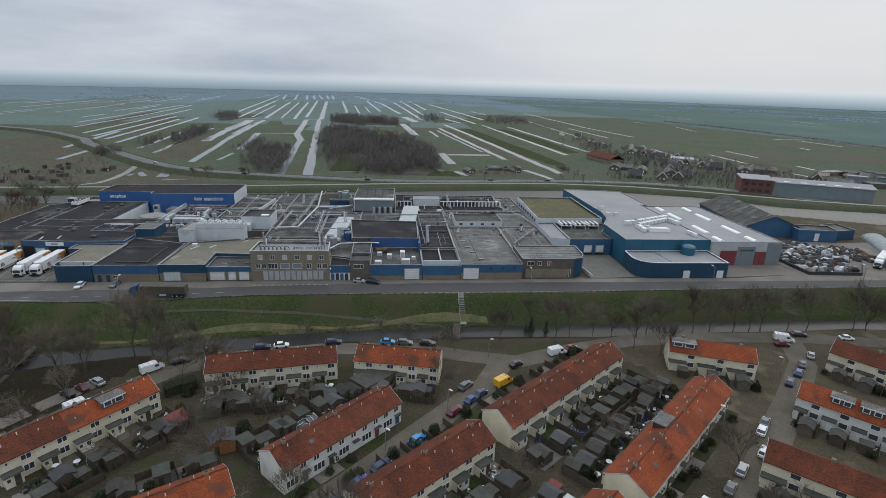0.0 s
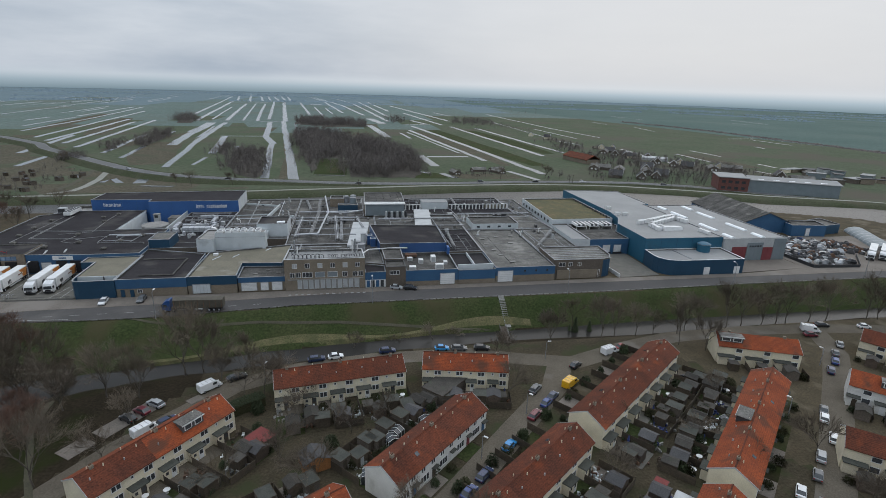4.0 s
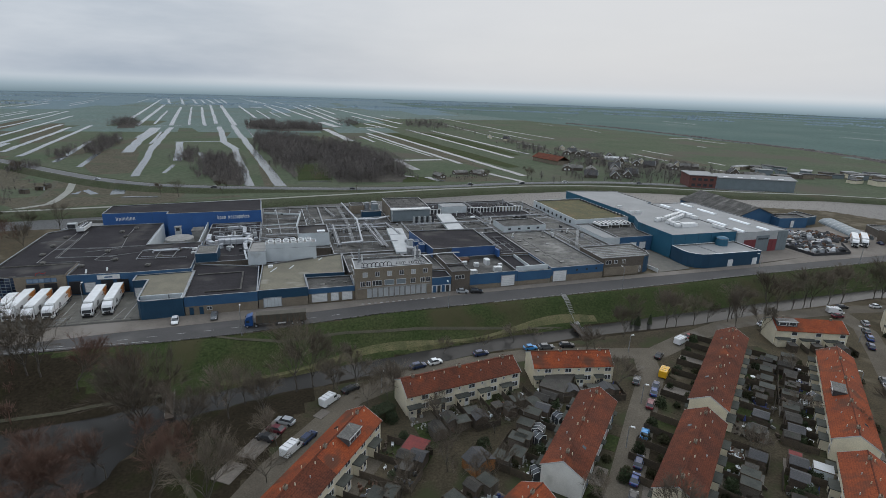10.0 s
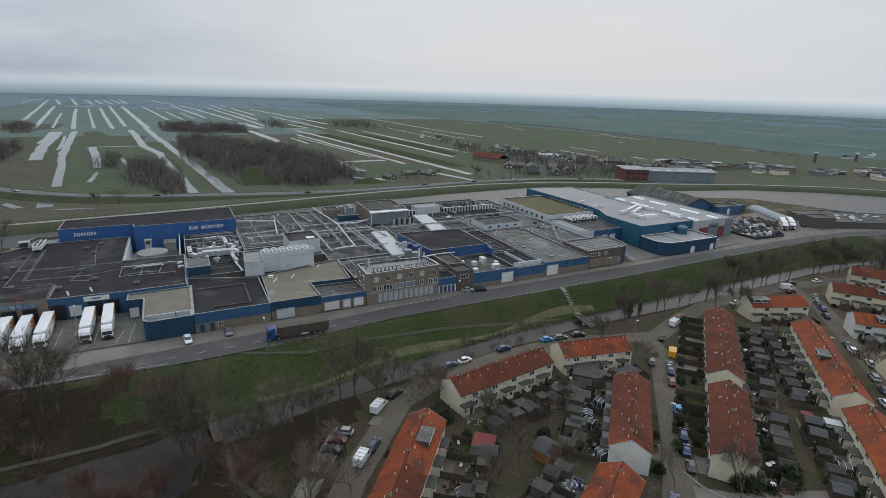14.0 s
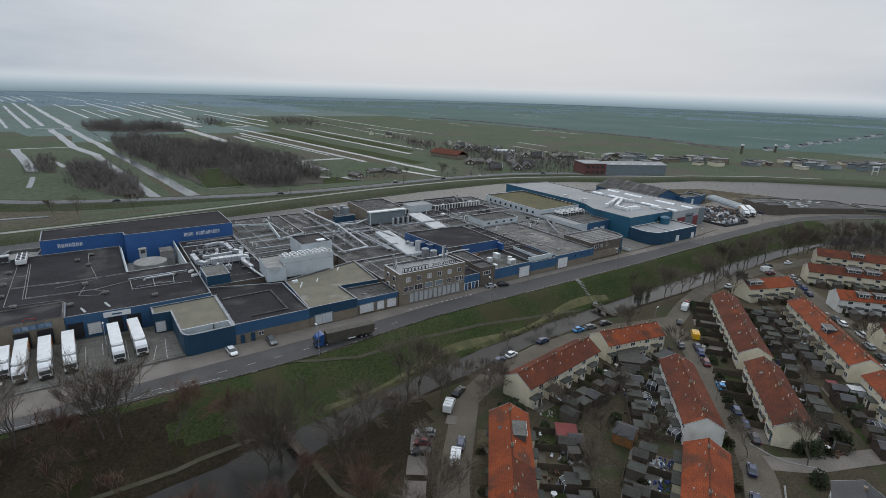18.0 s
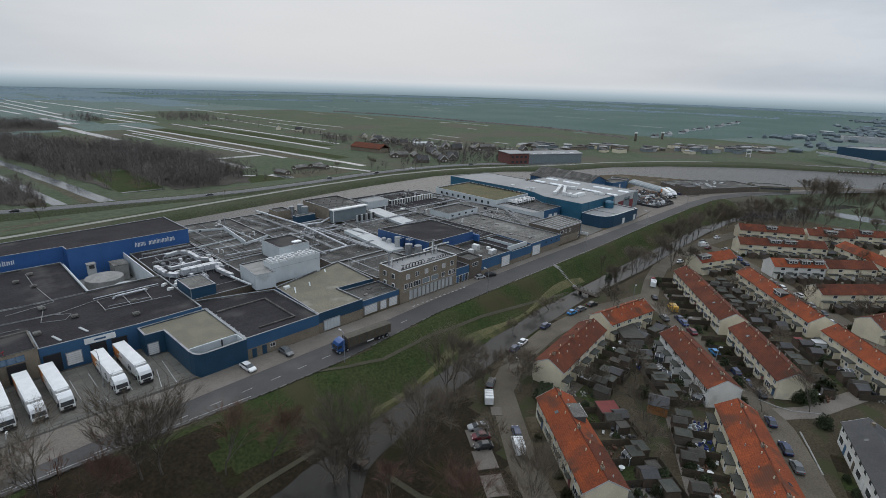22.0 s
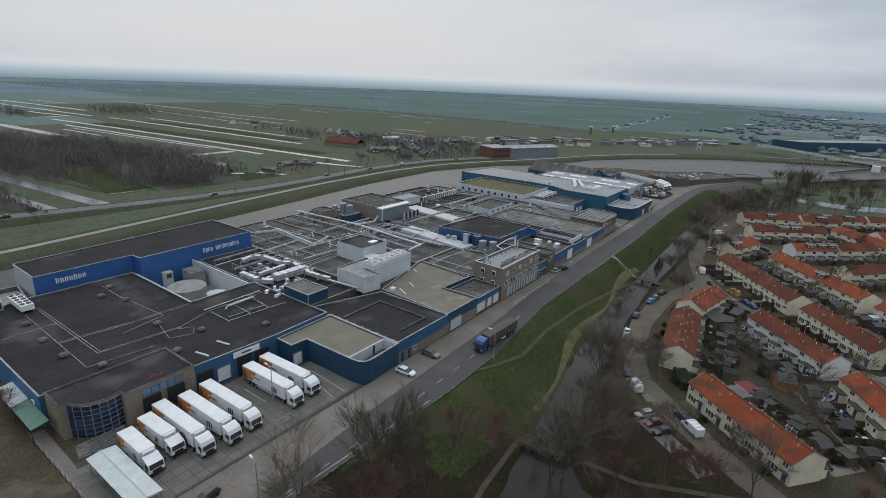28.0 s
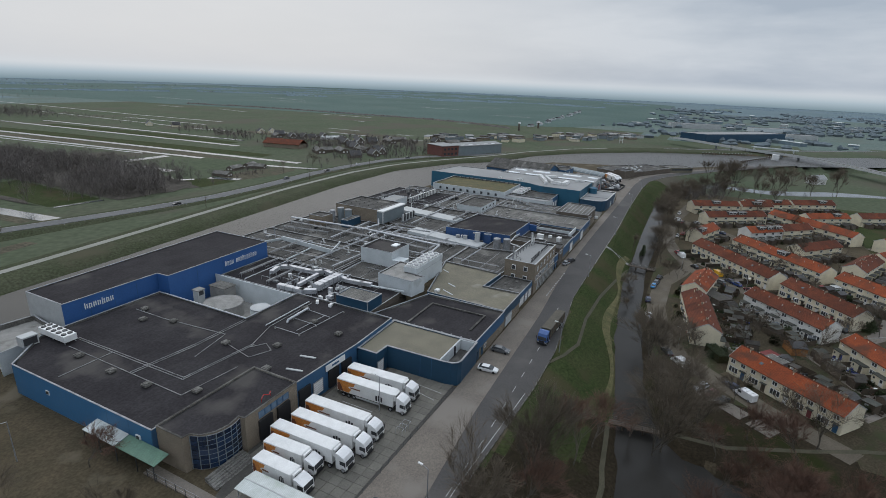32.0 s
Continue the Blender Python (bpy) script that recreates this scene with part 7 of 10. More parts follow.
def cab_parts(t, x0, p, w=2.5, h=3.3, l=2.1):
    """A lorry cab whose back stands at x0, nose along +x."""
    hw = w / 2
    prof = [(x0, 0.55), (x0 + l, 0.55), (x0 + l + 0.05, 1.3), (x0 + l - 0.12, 2.4), (x0 + l - 0.45, h - 0.25), (x0 + 0.5, h + 0.25), (x0, h + 0.3)]
    part("cab", MB().loft([[(x, y, z) for x, z in prof] for y in (-hw, hw)]), p, t)
    part("windscreen", MB().add([(x0 + l + 0.06, -hw * 0.88, 1.5), (x0 + l + 0.06, hw * 0.88, 1.5), (x0 + l - 0.06, hw * 0.86, 2.4), (x0 + l - 0.06, -hw * 0.86, 2.4)], [(0, 1, 2, 3)]), M["glass"], t)
    part("bumper", MB().box(x0 + l - 0.2, -hw, 0.4, x0 + l + 0.12, hw, 0.8), M["blackplastic"], t)
    part("grille", MB().box(x0 + l + 0.0, -hw * 0.6, 0.85, x0 + l + 0.09, hw * 0.6, 1.35), M["blackplastic"], t)
    for s in (-1, 1):
        part("side_window", MB().box(x0 + l - 1.25, s * hw - 0.02, 1.6, x0 + l - 0.35, s * hw + 0.02, 2.35), M["glass"], t)
        part("mirror", MB().box(x0 + l - 0.15, s * (hw + 0.22) - 0.09, 1.7, x0 + l + 0.02, s * (hw + 0.22) + 0.09, 2.5), M["blackplastic"], t)
        part("headlight", MB().box(x0 + l + 0.05, s * hw * 0.78 - 0.2, 0.86, x0 + l + 0.13, s * hw * 0.78 + 0.2, 1.05), M["lamp"], t)


def print_panels(t, x0, x1, z0, z1, hw, body):
    for s in (-1, 1):
        part("orange_panel", MB().add([(x0 + 0.1, s * (hw + 0.012), z0 + 0.1), (x0 + (x1 - x0) * 0.22, s * (hw + 0.012), z0 + 0.1), (x0 + (x1 - x0) * 0.34, s * (hw + 0.012), z1 - 0.25), (x0 + 0.1, s * (hw + 0.012), z1 - 0.25)], [(0, 1, 2, 3)]), M["orangeprint"], t)
        part("brown_panel", MB().add([(x0 + 0.1, s * (hw + 0.016), z0 + 0.1), (x0 + (x1 - x0) * 0.12, s * (hw + 0.016), z0 + 0.1), (x0 + (x1 - x0) * 0.06, s * (hw + 0.016), z1 - 0.9), (x0 + 0.1, s * (hw + 0.016), z1 - 0.9)], [(0, 1, 2, 3)]), M["brownprint"], t)
        part("badge", MB().add([(x0 + (x1 - x0) * (0.34 + 0.13 * math.cos(a)), s * (hw + 0.02), (z0 + z1) / 2 + 0.42 * math.sin(a)) for a in np.linspace(0, 2 * math.pi, 14)[:-1]], [tuple(range(13))]), M["white"], t)
        part("badge_bar", MB().box(x0 + (x1 - x0) * 0.25, s * (hw + 0.024) - 0.003, (z0 + z1) / 2 - 0.16, x0 + (x1 - x0) * 0.43, s * (hw + 0.024) + 0.003, (z0 + z1) / 2 + 0.14), M["brownprint"], t)
        for k in range(3):
            part("dark_print", MB().box(x0 + (x1 - x0) * (0.70 + 0.045 * k), s * (hw + 0.02) - 0.004, z0 + 0.35, x0 + (x1 - x0) * (0.73 + 0.045 * k), s * (hw + 0.02) + 0.004, z0 + 1.5 + 0.2 * (k == 1)), M["blackprint"], t)


def lorry(label, l=13.6, rigid=False):
    """An articulated lorry, its box over x from 0 to l, or a rigid one."""
    t = local("lorry", label, "lorry", "lorries at the docks")
    hw, z0, z1 = 1.27, (1.0 if rigid else 1.15), (3.7 if rigid else 4.0)
    body = part("cargo_box", MB().box(0, -hw, z0, l, hw, z1), M["white"], t, "white box with orange and brown print")
    part("box_roof", MB().loft([[(0.05, -hw + 0.05, z1), (l - 0.05, -hw + 0.05, z1), (l - 0.05, hw - 0.05, z1), (0.05, hw - 0.05, z1)], [(0.2, -hw + 0.35, z1 + 0.06), (l - 0.2, -hw + 0.35, z1 + 0.06), (l - 0.2, hw - 0.35, z1 + 0.06), (0.2, hw - 0.35, z1 + 0.06)]]), M["white"], t)
    part("cooling_unit", MB().box(l, -0.95, z1 - 1.5, l + 0.45, 0.95, z1 - 0.1), M["white"], t)
    part("cooling_grille", MB().box(l + 0.45, -0.8, z1 - 1.3, l + 0.48, 0.8, z1 - 0.5), M["blackplastic"], t)
    part("chassis", MB().box(0.3, -0.5, 0.75, l + (1.0 if rigid else 2.4), 0.5, z0), M["darkmetal"], t)
    for s in (-1, 1):
        part("side_guard", MB().box(3.8, s * (hw - 0.08) - 0.03, 0.5, l - 3.2, s * (hw - 0.08) + 0.03, 0.95), M["palegrey"], t)
    part("rear_bumper", MB().box(-0.05, -1.2, 0.5, 0.1, 1.2, 0.75), M["darkmetal"], t)
    print_panels(t, 0, l, z0, z1, hw, body)
    if rigid:
        cab_parts(t, l + 0.5, PAINT["white"], h=2.8)
        wheels(t, (1.9, l + 1.5), 1.25, 0.5, 0.4)
    else:
        cab_parts(t, l + 0.75, PAINT["white"])
        wheels(t, (1.6, 2.9, 4.2, l - 0.6, l + 2.2), 1.25, 0.5, 0.4)
    return t


big, small = lorry("white articulated lorry with orange print backed to a dock"), lorry("white rigid lorry with orange print backed to a dock", 8.2, True)
# rear ends at the docks; the noses point to the road
for k, (src, x, y, turn) in enumerate(((big, -139.8, 182.6, -89), (big, -135.3, 181.8, -88.5), (big, -130.7, 182.4, -88.5), (big, -121.2, 182.0, -88.5), (big, -116.7, 182.6, -87.5), (small, -147.2, 179.4, -90), (small, -143.2, 181.0, -87.5))):
    m = pose(x, y, G + 0.12, 0, 0, turn)
    if k in (0, 5):
        src.matrix_basis = m
    else:
        copy_thing(src, m)

t = local("road_lorry", "blue lorry with a brown tarpaulin trailer on the dike road", "lorry")
part("trailer_box", MB().loft([[(0, -1.27, 1.2), (0, 1.27, 1.2), (0, 1.27, 3.6), (0, 0, 3.75), (0, -1.27, 3.6)], [(13.4, -1.27, 1.2), (13.4, 1.27, 1.2), (13.4, 1.27, 3.6), (13.4, 0, 3.75), (13.4, -1.27, 3.6)]]), M["tarp"], t, "brown tarpaulin trailer")
for k in range(9):
    for s in (-1, 1):
        part("side_post", MB().box(0.3 + k * 1.6, s * 1.29 - 0.03, 1.1, 0.42 + k * 1.6, s * 1.29 + 0.03, 3.5), M["rust"], t)
for s in (-1, 1):
    part("white_board", MB().box(5.6, s * 1.3 - 0.02, 0.75, 7.6, s * 1.3 + 0.02, 1.1), M["white"], t)
part("chassis", MB().box(0.2, -0.5, 0.7, 15.4, 0.5, 1.2), M["darkmetal"], t)
cab_parts(t, 14.2, PAINT["truckblue"])
wheels(t, (1.2, 2.5, 3.8, 13.4, 15.7), 1.25, 0.5, 0.4)
t.matrix_basis = pose(-62.4, 149.2, RZ + 0.04, 0, 0, 177.5)

CARS = {}


def put_car(kind, paint_key, x, y, turn, z=0.07, label=None):
    key = (kind, paint_key)
    m = pose(x, y, z, 0, 0, turn)
    names = {"white": "white", "silver": "silver-grey", "black": "black", "grey": "dark grey", "blue": "blue", "lightblue": "bright light-blue", "darkblue": "dark blue", "red": "red", "darkred": "dark red", "yellow": "yellow"}
    if key not in CARS:
        lab = label or "%s %s parked at the roadside" % (names[paint_key], {"car": "hatchback car", "estate": "estate car", "van": "delivery van", "sedan": "saloon car"}[kind])
        if kind == "van":
            CARS[key] = van("van", lab, paint_key)
        else:
            CARS[key] = car("car", lab, paint_key, *{"car": (4.0, 1.72, 1.5), "estate": (4.5, 1.78, 1.5, True), "sedan": (4.8, 1.85, 1.42)}[kind])
        CARS[key].matrix_basis = m
        return CARS[key]
    ob = copy_thing(CARS[key], m)
    return ob


# on the dike
put_car("sedan", "white", -97.4, 157.4, -85, RZ + 0.08)
put_car("sedan", "grey", -87.4, 158.0, -88, RZ + 0.08)
put_car("car", "silver", -11.9, 159.7, -14, RZ + 0.08)
put_car("estate", "black", -7.4, 158.8, -16, RZ + 0.08)
put_car("estate", "black", -145.2, 157.6, 190, RZ + 0.08)
put_car("car", "darkblue", 203, 172, 60, RZ)
# canal street
for kind, colour, x, y, a in (("estate", "darkblue", -35.6, 126.6, 12), ("car", "white", -30.7, 127.4, 10), ("estate", "darkblue", -17.1, 128.8, 5), ("car", "lightblue", -2.2, 128.4, -4), ("estate", "grey", 2.5, 127.8, -8), ("estate", "black", 8.8, 127.2, -10), ("sedan", "black", -54.0, 120.2, 28), ("van", "white", -59.3, 116.6, 42),
                             ("estate", "silver", -69.3, 111.3, 145), ("car", "darkred", -71.3, 108.9, 145), ("car", "black", -73.2, 106.6, 145), ("estate", "darkblue", -64.9, 104.4, 48), ("van", "white", -68.1, 101.7, 48),
                             ("car", "black", 31.0, 115.2, 35), ("van", "yellow", 26.0, 107.0, 38), ("estate", "grey", 16.6, 105.9, 46), ("car", "darkblue", 19.7, 102.5, 44), ("car", "blue", 17.2, 100.1, 44), ("estate", "darkred", 13.0, 96.1, 44), ("car", "lightblue", 4.3, 87.0, 44), ("estate", "darkblue", -2.7, 79.8, 44), ("car", "blue", -6.5, 76.0, 44), ("car", "black", -9.9, 72.1, 44),
                             ("van", "white", 43.6, 120.9, 20), ("car", "red", 48.3, 122.8, 18), ("van", "white", 113.1, 125.9, -25), ("car", "darkred", 110.4, 123.0, -10), ("estate", "black", 120.0, 128.6, -8), ("car", "silver", 113.8, 116.4, 50), ("car", "grey", 107.7, 112.0, 50), ("estate", "blue", 103.6, 108.1, 45), ("car", "white", 133.0, 126.0, -10), ("car", "grey", 80.4, 88.9, 44), ("estate", "white", 77.8, 86.2, 44), ("estate", "silver", 65.8, 75.1, 44), ("estate", "white", 73.5, 79.6, 44), ("car", "darkblue", -20.6, 67.4, 30), ("estate", "darkblue", -28.6, 62.9, 30), ("car", "grey", -33.4, 60.0, 30), ("car", "white", 53.7, 67.4, 44), ("car", "grey", 60.5, 70.6, 44), ("estate", "darkblue", 98, 104, 45), ("car", "red", 84, 122, -10), ("car", "white", 79, 124.2, -8)):
    put_car(kind, colour, x, y, a)


# ---- terraced houses ----
HW, EAVE, RIDGE = 3.85, 4.9, 7.1


def sash(xs, zs, ya, yb):
    """A window frame in one piece: every second cell between the lines is open."""
    nx, nz = len(xs), len(zs)
    vs = [(x, y, z) for y in (ya, yb) for x in xs for z in zs]
    at = lambda i, j, k: k * nx * nz + i * nz + j
    solid = lambda i, j: 0 <= i < nx - 1 and 0 <= j < nz - 1 and not (i % 2 and j % 2)
    fs = []
    for i in range(nx - 1):
        for j in range(nz - 1):
            if not solid(i, j):
                continue
            fs += [tuple(at(a, b, 0) for a, b in ((i, j), (i + 1, j), (i + 1, j + 1), (i, j + 1))), tuple(at(a, b, 1) for a, b in ((i, j), (i, j + 1), (i + 1, j + 1), (i + 1, j)))]
            for di, dj, p, q in ((-1, 0, (i, j + 1), (i, j)), (1, 0, (i + 1, j), (i + 1, j + 1)), (0, -1, (i, j), (i + 1, j)), (0, 1, (i + 1, j + 1), (i, j + 1))):
                if not solid(i + di, j + dj):
                    fs.append((at(*q, 0), at(*p, 0), at(*p, 1), at(*q, 1)))
    return MB().add(vs, fs)


def house_window(t, s, x0, x1, z0, z1, bars=1, name="window", far=False):
    """A white window in the long wall at y = s * HW."""
    w = 0.12
    if far:
        # one moulded window: a rim with the glass sunk into it
        a, b, c = s * (HW - 0.03), s * (HW + 0.05), s * (HW + 0.01)
        rim = [(x0, z0), (x1, z0), (x1, z1), (x0, z1)]
        inn = [(x0 + w, z0 + w), (x1 - w, z0 + w), (x1 - w, z1 - w), (x0 + w, z1 - w)]
        vs = [(x, a, z) for x, z in rim] + [(x, b, z) for x, z in rim] + [(x, b, z) for x, z in inn] + [(x, c, z) for x, z in inn]
        fs = [(4 * r + i, 4 * r + (i + 1) % 4, 4 * r + 4 + (i + 1) % 4, 4 * r + 4 + i) for r in range(3) for i in range(4)]
        ob = new(name, MB().add(vs, fs + [(12, 13, 14, 15)]).mesh(name, M["white"], second=(M["glass"], 12)))
        ob.parent = t
        return
    ya, yb = sorted((s * (HW - 0.05), s * (HW + 0.05)))
    mids = [x0 + (x1 - x0) * k / (bars + 1) for k in range(1, bars + 1)]
    win = part(name, sash([x0, x0 + w] + [m + e for m in mids for e in (-w / 2, w / 2)] + [x1 - w, x1], [z0, z0 + w, z1 - w, z1], ya, yb), M["white"], t)
    yc, yd_ = sorted((s * (HW - 0.03), s * (HW + 0.015)))
    part("pane", MB().box(x0 + w, yc, z0 + w, x1 - w, yd_, z1 - w), M["glass"], win)


def terrace_house(w, tile, wall, variant, dormer, group, far=False, worn=False):
    tone = {"tile": "orange", "tiledark": "weathered red-brown", "slate": "dark grey"}[tile]
    t = local("terraced_house", "cream terraced house with a %s tiled roof" % tone if wall == "stucco" else "white terraced house with a %s tiled roof" % tone, "house", group)
    prof = [(-HW, 0), (HW, 0), (HW, EAVE), (0, RIDGE - 0.16), (-HW, EAVE)]
    part("wall", MB().loft([[(x, y, z) for y, z in prof] for x in (0.0, w)]), M[wall], t)
    k = (RIDGE - EAVE) / HW
    for s in (-1, 1):
        e = HW + 0.4
        za = RIDGE - k * e
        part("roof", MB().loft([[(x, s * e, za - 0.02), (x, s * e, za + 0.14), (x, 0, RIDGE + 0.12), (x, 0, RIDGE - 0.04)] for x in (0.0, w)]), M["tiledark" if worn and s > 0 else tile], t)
    if not far:
        part("ridge_tiles", MB().loft([[(x, -0.16, RIDGE + 0.02), (x, 0.16, RIDGE + 0.02), (x, 0.08, RIDGE + 0.2), (x, -0.08, RIDGE + 0.2)] for x in (0.0, w)]), M["tiledark"], t)
    # garden side, +y
    house_window(t, 1, 0.6, 2.3, 3.2, 4.4, 1, far=far)
    if not far:
        house_window(t, 1, w - 1.6, w - 1.0, 3.6, 4.3, 0, "bathroom_window")
    house_window(t, 1, 0.5, 2.2, 0.9, 2.3, 1, far=far)
    px0, px1 = 2.7, w - 0.25
    part("porch", MB().box(px0, HW, 0, px1, HW + 1.5, 2.35), M[wall], t)
    part("porch_roof", MB().box(px0 - 0.25, HW, 2.35, px1 + 0.2, HW + 1.8, 2.52), M["canopy"], t, "flat felt porch roof")
    d = part("door", MB().box(px0 + 0.35, HW + 1.48, 0.05, px0 + 1.3, HW + 1.55, 2.1), M["white" if variant % 3 else "fence"], t)
    if not far:
        part("door_glass", MB().box(px0 + 0.5, HW + 1.54, 1.1, px0 + 1.15, HW + 1.57, 1.95), M["glass"], d)
    if not far:
        part("porch_window", MB().box(px1 - 0.8, HW + 1.48, 1.2, px1 - 0.3, HW + 1.53, 1.8), M["glass"], t)
    # street side, -y
    house_window(t, -1, 0.6, 1.9, 3.2, 4.4, 1, far=far)
    house_window(t, -1, w - 2.2, w - 0.9, 3.2, 4.4, 1, far=far)
    house_window(t, -1, 0.5, 3.0, 0.8, 2.4, 2, far=far)
    part("front_door", MB().box(w - 1.7, -HW - 0.05, 0.1, w - 0.7, -HW + 0.05, 2.2), M[("frontblue", "fence", "white", "reddoor")[variant % 4]], t)
    if not far:
        part("door_canopy", MB().box(w - 2.0, -HW - 0.8, 2.4, w - 0.4, -HW, 2.52), M["canopy"], t)
    # roof pieces
    if variant % 2 == 0:
        c = part("chimney", MB().box(w / 2 - 0.35, -0.25, RIDGE - 0.5, w / 2 + 0.35, 0.3, RIDGE + 0.65), M["brick"], t)
        if not far:
            part("chimney_pot", MB().tube((w / 2 - 0.12, 0, RIDGE + 0.65), (w / 2 - 0.12, 0, RIDGE + 0.95), 0.12, 0.1, 6), M["rust"], c)
        if not far:
            part("chimney_pot", MB().tube((w / 2 + 0.15, 0, RIDGE + 0.65), (w / 2 + 0.15, 0, RIDGE + 0.95), 0.12, 0.1, 6), M["rust"], c)
    y = 1.6 + 0.4 * (variant % 3)
    z = RIDGE - k * y
    if not far:
        part("vent_pipe", MB().tube((w * 0.7, y, z), (w * 0.7, y, z + 0.55), 0.11, 0.11, 6), M["palegrey"], t)
    if not far:
        for a, b in ((w * 0.22, 0.7), (w * 0.55, -0.8)):
            part("flue_pot", MB().tube((a, b, RIDGE - k * abs(b)), (a, b, RIDGE - k * abs(b) + 0.6), 0.12, 0.09, 5), M["stucco"], t)
    if variant % 3 == 1:
        y0, y1 = -2.4, -1.7
        part("roof_window", MB().add([(1.2, y0, RIDGE - k * 2.4 + 0.17), (2.0, y0, RIDGE - k * 2.4 + 0.17), (2.0, y1, RIDGE - k * 1.7 + 0.17), (1.2, y1, RIDGE - k * 1.7 + 0.17), (1.2, y0, RIDGE - k * 2.4 + 0.05), (2.0, y0, RIDGE - k * 2.4 + 0.05), (2.0, y1, RIDGE - k * 1.7 + 0.05), (1.2, y1, RIDGE - k * 1.7 + 0.05)], [(0, 1, 2, 3), (0, 1, 5, 4), (1, 2, 6, 5), (2, 3, 7, 6), (3, 0, 4, 7)]), M["glass"], t)
    if dormer:
        d = part("dormer", MB().box(0.6, 0.5, EAVE + 0.6, w - 0.6, 2.9, RIDGE + 0.02), M["slate"], t, "grey dormer with a flat felt roof")
        part("dormer_roof", MB().box(0.45, 0.3, RIDGE + 0.02, w - 0.45, 3.1, RIDGE + 0.14), M["gravel"], d)
        part("fascia", MB().box(0.45, 3.1, RIDGE - 0.08, w - 0.45, 3.14, RIDGE + 0.16), M["white"], d)
        for x0, x1 in ((0.95, w / 2 - 0.3), (w / 2 + 0.3, w - 0.95)):
            part("dormer_window", MB().box(x0, 2.89, EAVE + 0.95, x1, 2.96, RIDGE - 0.12), M["white"], d)
            part("dormer_glass", MB().box(x0 + 0.16, 2.95, EAVE + 1.08, x1 - 0.16, 2.985, RIDGE - 0.26), M["glass"], d)
    return t


# ridge from, ridge to (garden on the left), tiles, walls, houses with a dormer, garden depth
ROWS_OF_HOUSES = [
    ((-14.5, 114.8), (-44.0, 110.9), "tiledark", "stucco", (), 11, "terrace by the canal"),
    ((11.0, 111.2), (-9.3, 115.3), "tile", "stucco", (), 8, "short terrace by the canal"),
    ((-22.0, 77.0), (-1.5, 96.6), "tiledark", "stuccow", (), 10, "terrace west of the centre street"),
    ((55.0, 114.2), (20.3, 87.0), "tiledark", "stucco", (), 8.6, "long terrace east of the centre street"),
    ((16.6, 83.8), (-6.2, 66.2), "tiledark", "stucco", (), 8.6, "near terrace east of the centre street"),
    ((-53.5, 102.9), (-71.2, 81.2), "tile", "stucco", (1,), 12, "terrace at the park"),
    ((39.0, 67.9), (73.0, 97.6), "tile", "stucco", (3,), 8.6, "terrace on the east street"),
    ((14.0, 45.4), (35.8, 64.4), "tile", "stucco", (), 8.6, "near terrace on the east street"),
    ((-56.0, 57.0), (-28.0, 73.3), "tile", "stucco", (), 10, "south terrace"),
    ((-15.7, 52.1), (-46.0, 40.2), "slate", "stuccow", (), 8, "grey-roofed terrace in the south"),
    ((91.2, 109.3), (72.1, 116.9), "tile", "stucco", (2,), 6, "short terrace by the street corner"),
    ((139.2, 83.4), (116.6, 113.3), "tiledark", "stucco", (2, 3), 7, "far terrace"),
    ((106.0, 79.3), (92.0, 94.5), "tile", "stuccow", (0, 1, 2), 7, "terrace with dormers"),
    ((120.3, 64.5), (106.6, 78.9), "tiledark", "stucco", (), 7, "terrace beyond the dormers"),
    ((89.6, 57.8), (70.0, 75.5), "tiledark", "stucco", (), 7, "terrace across the east street"),
    ((160.6, 95.6), (145.2, 120.8), "tiledark", "stucco", (2,), 6, "outer terrace"),
    ((172.0, 77.0), (161.4, 94.4), "tiledark", "stucco", (1,), 6, "outer terrace"),
    ((186.4, 66.0), (168.9, 91.5), "tiledark", "stucco", (1, 3), 6, "outer terrace with dormers"),
    ((112.0, 44.0), (148.0, 77.0), "tile", "stucco", (), 6, "eastern terrace"),
    ((72.0, 47.0), (49.2, 58.2), "tiledark", "stucco", (), 7, "southern far terrace"),
    ((204.0, 40.0), (187.2, 64.8), "tiledark", "stucco", (1,), 6, "outermost terrace"),
    ((128.0, 14.0), (106.0, 36.0), "tile", "stucco", (), 6, "south-eastern terrace"),
    ((164.0, 40.0), (148.0, 62.0), "tile", "stucco", (1,), 6, "south-eastern terrace with dormers"),
    ((182.0, 12.0), (168.0, 34.0), "tiledark", "stucco", (), 6, "south-eastern outer terrace"),
    ((94.0, 30.0), (74.0, 45.0), "tile", "stucco", (), 6, "southern terrace of the quarter"),
]
PLOTS = []
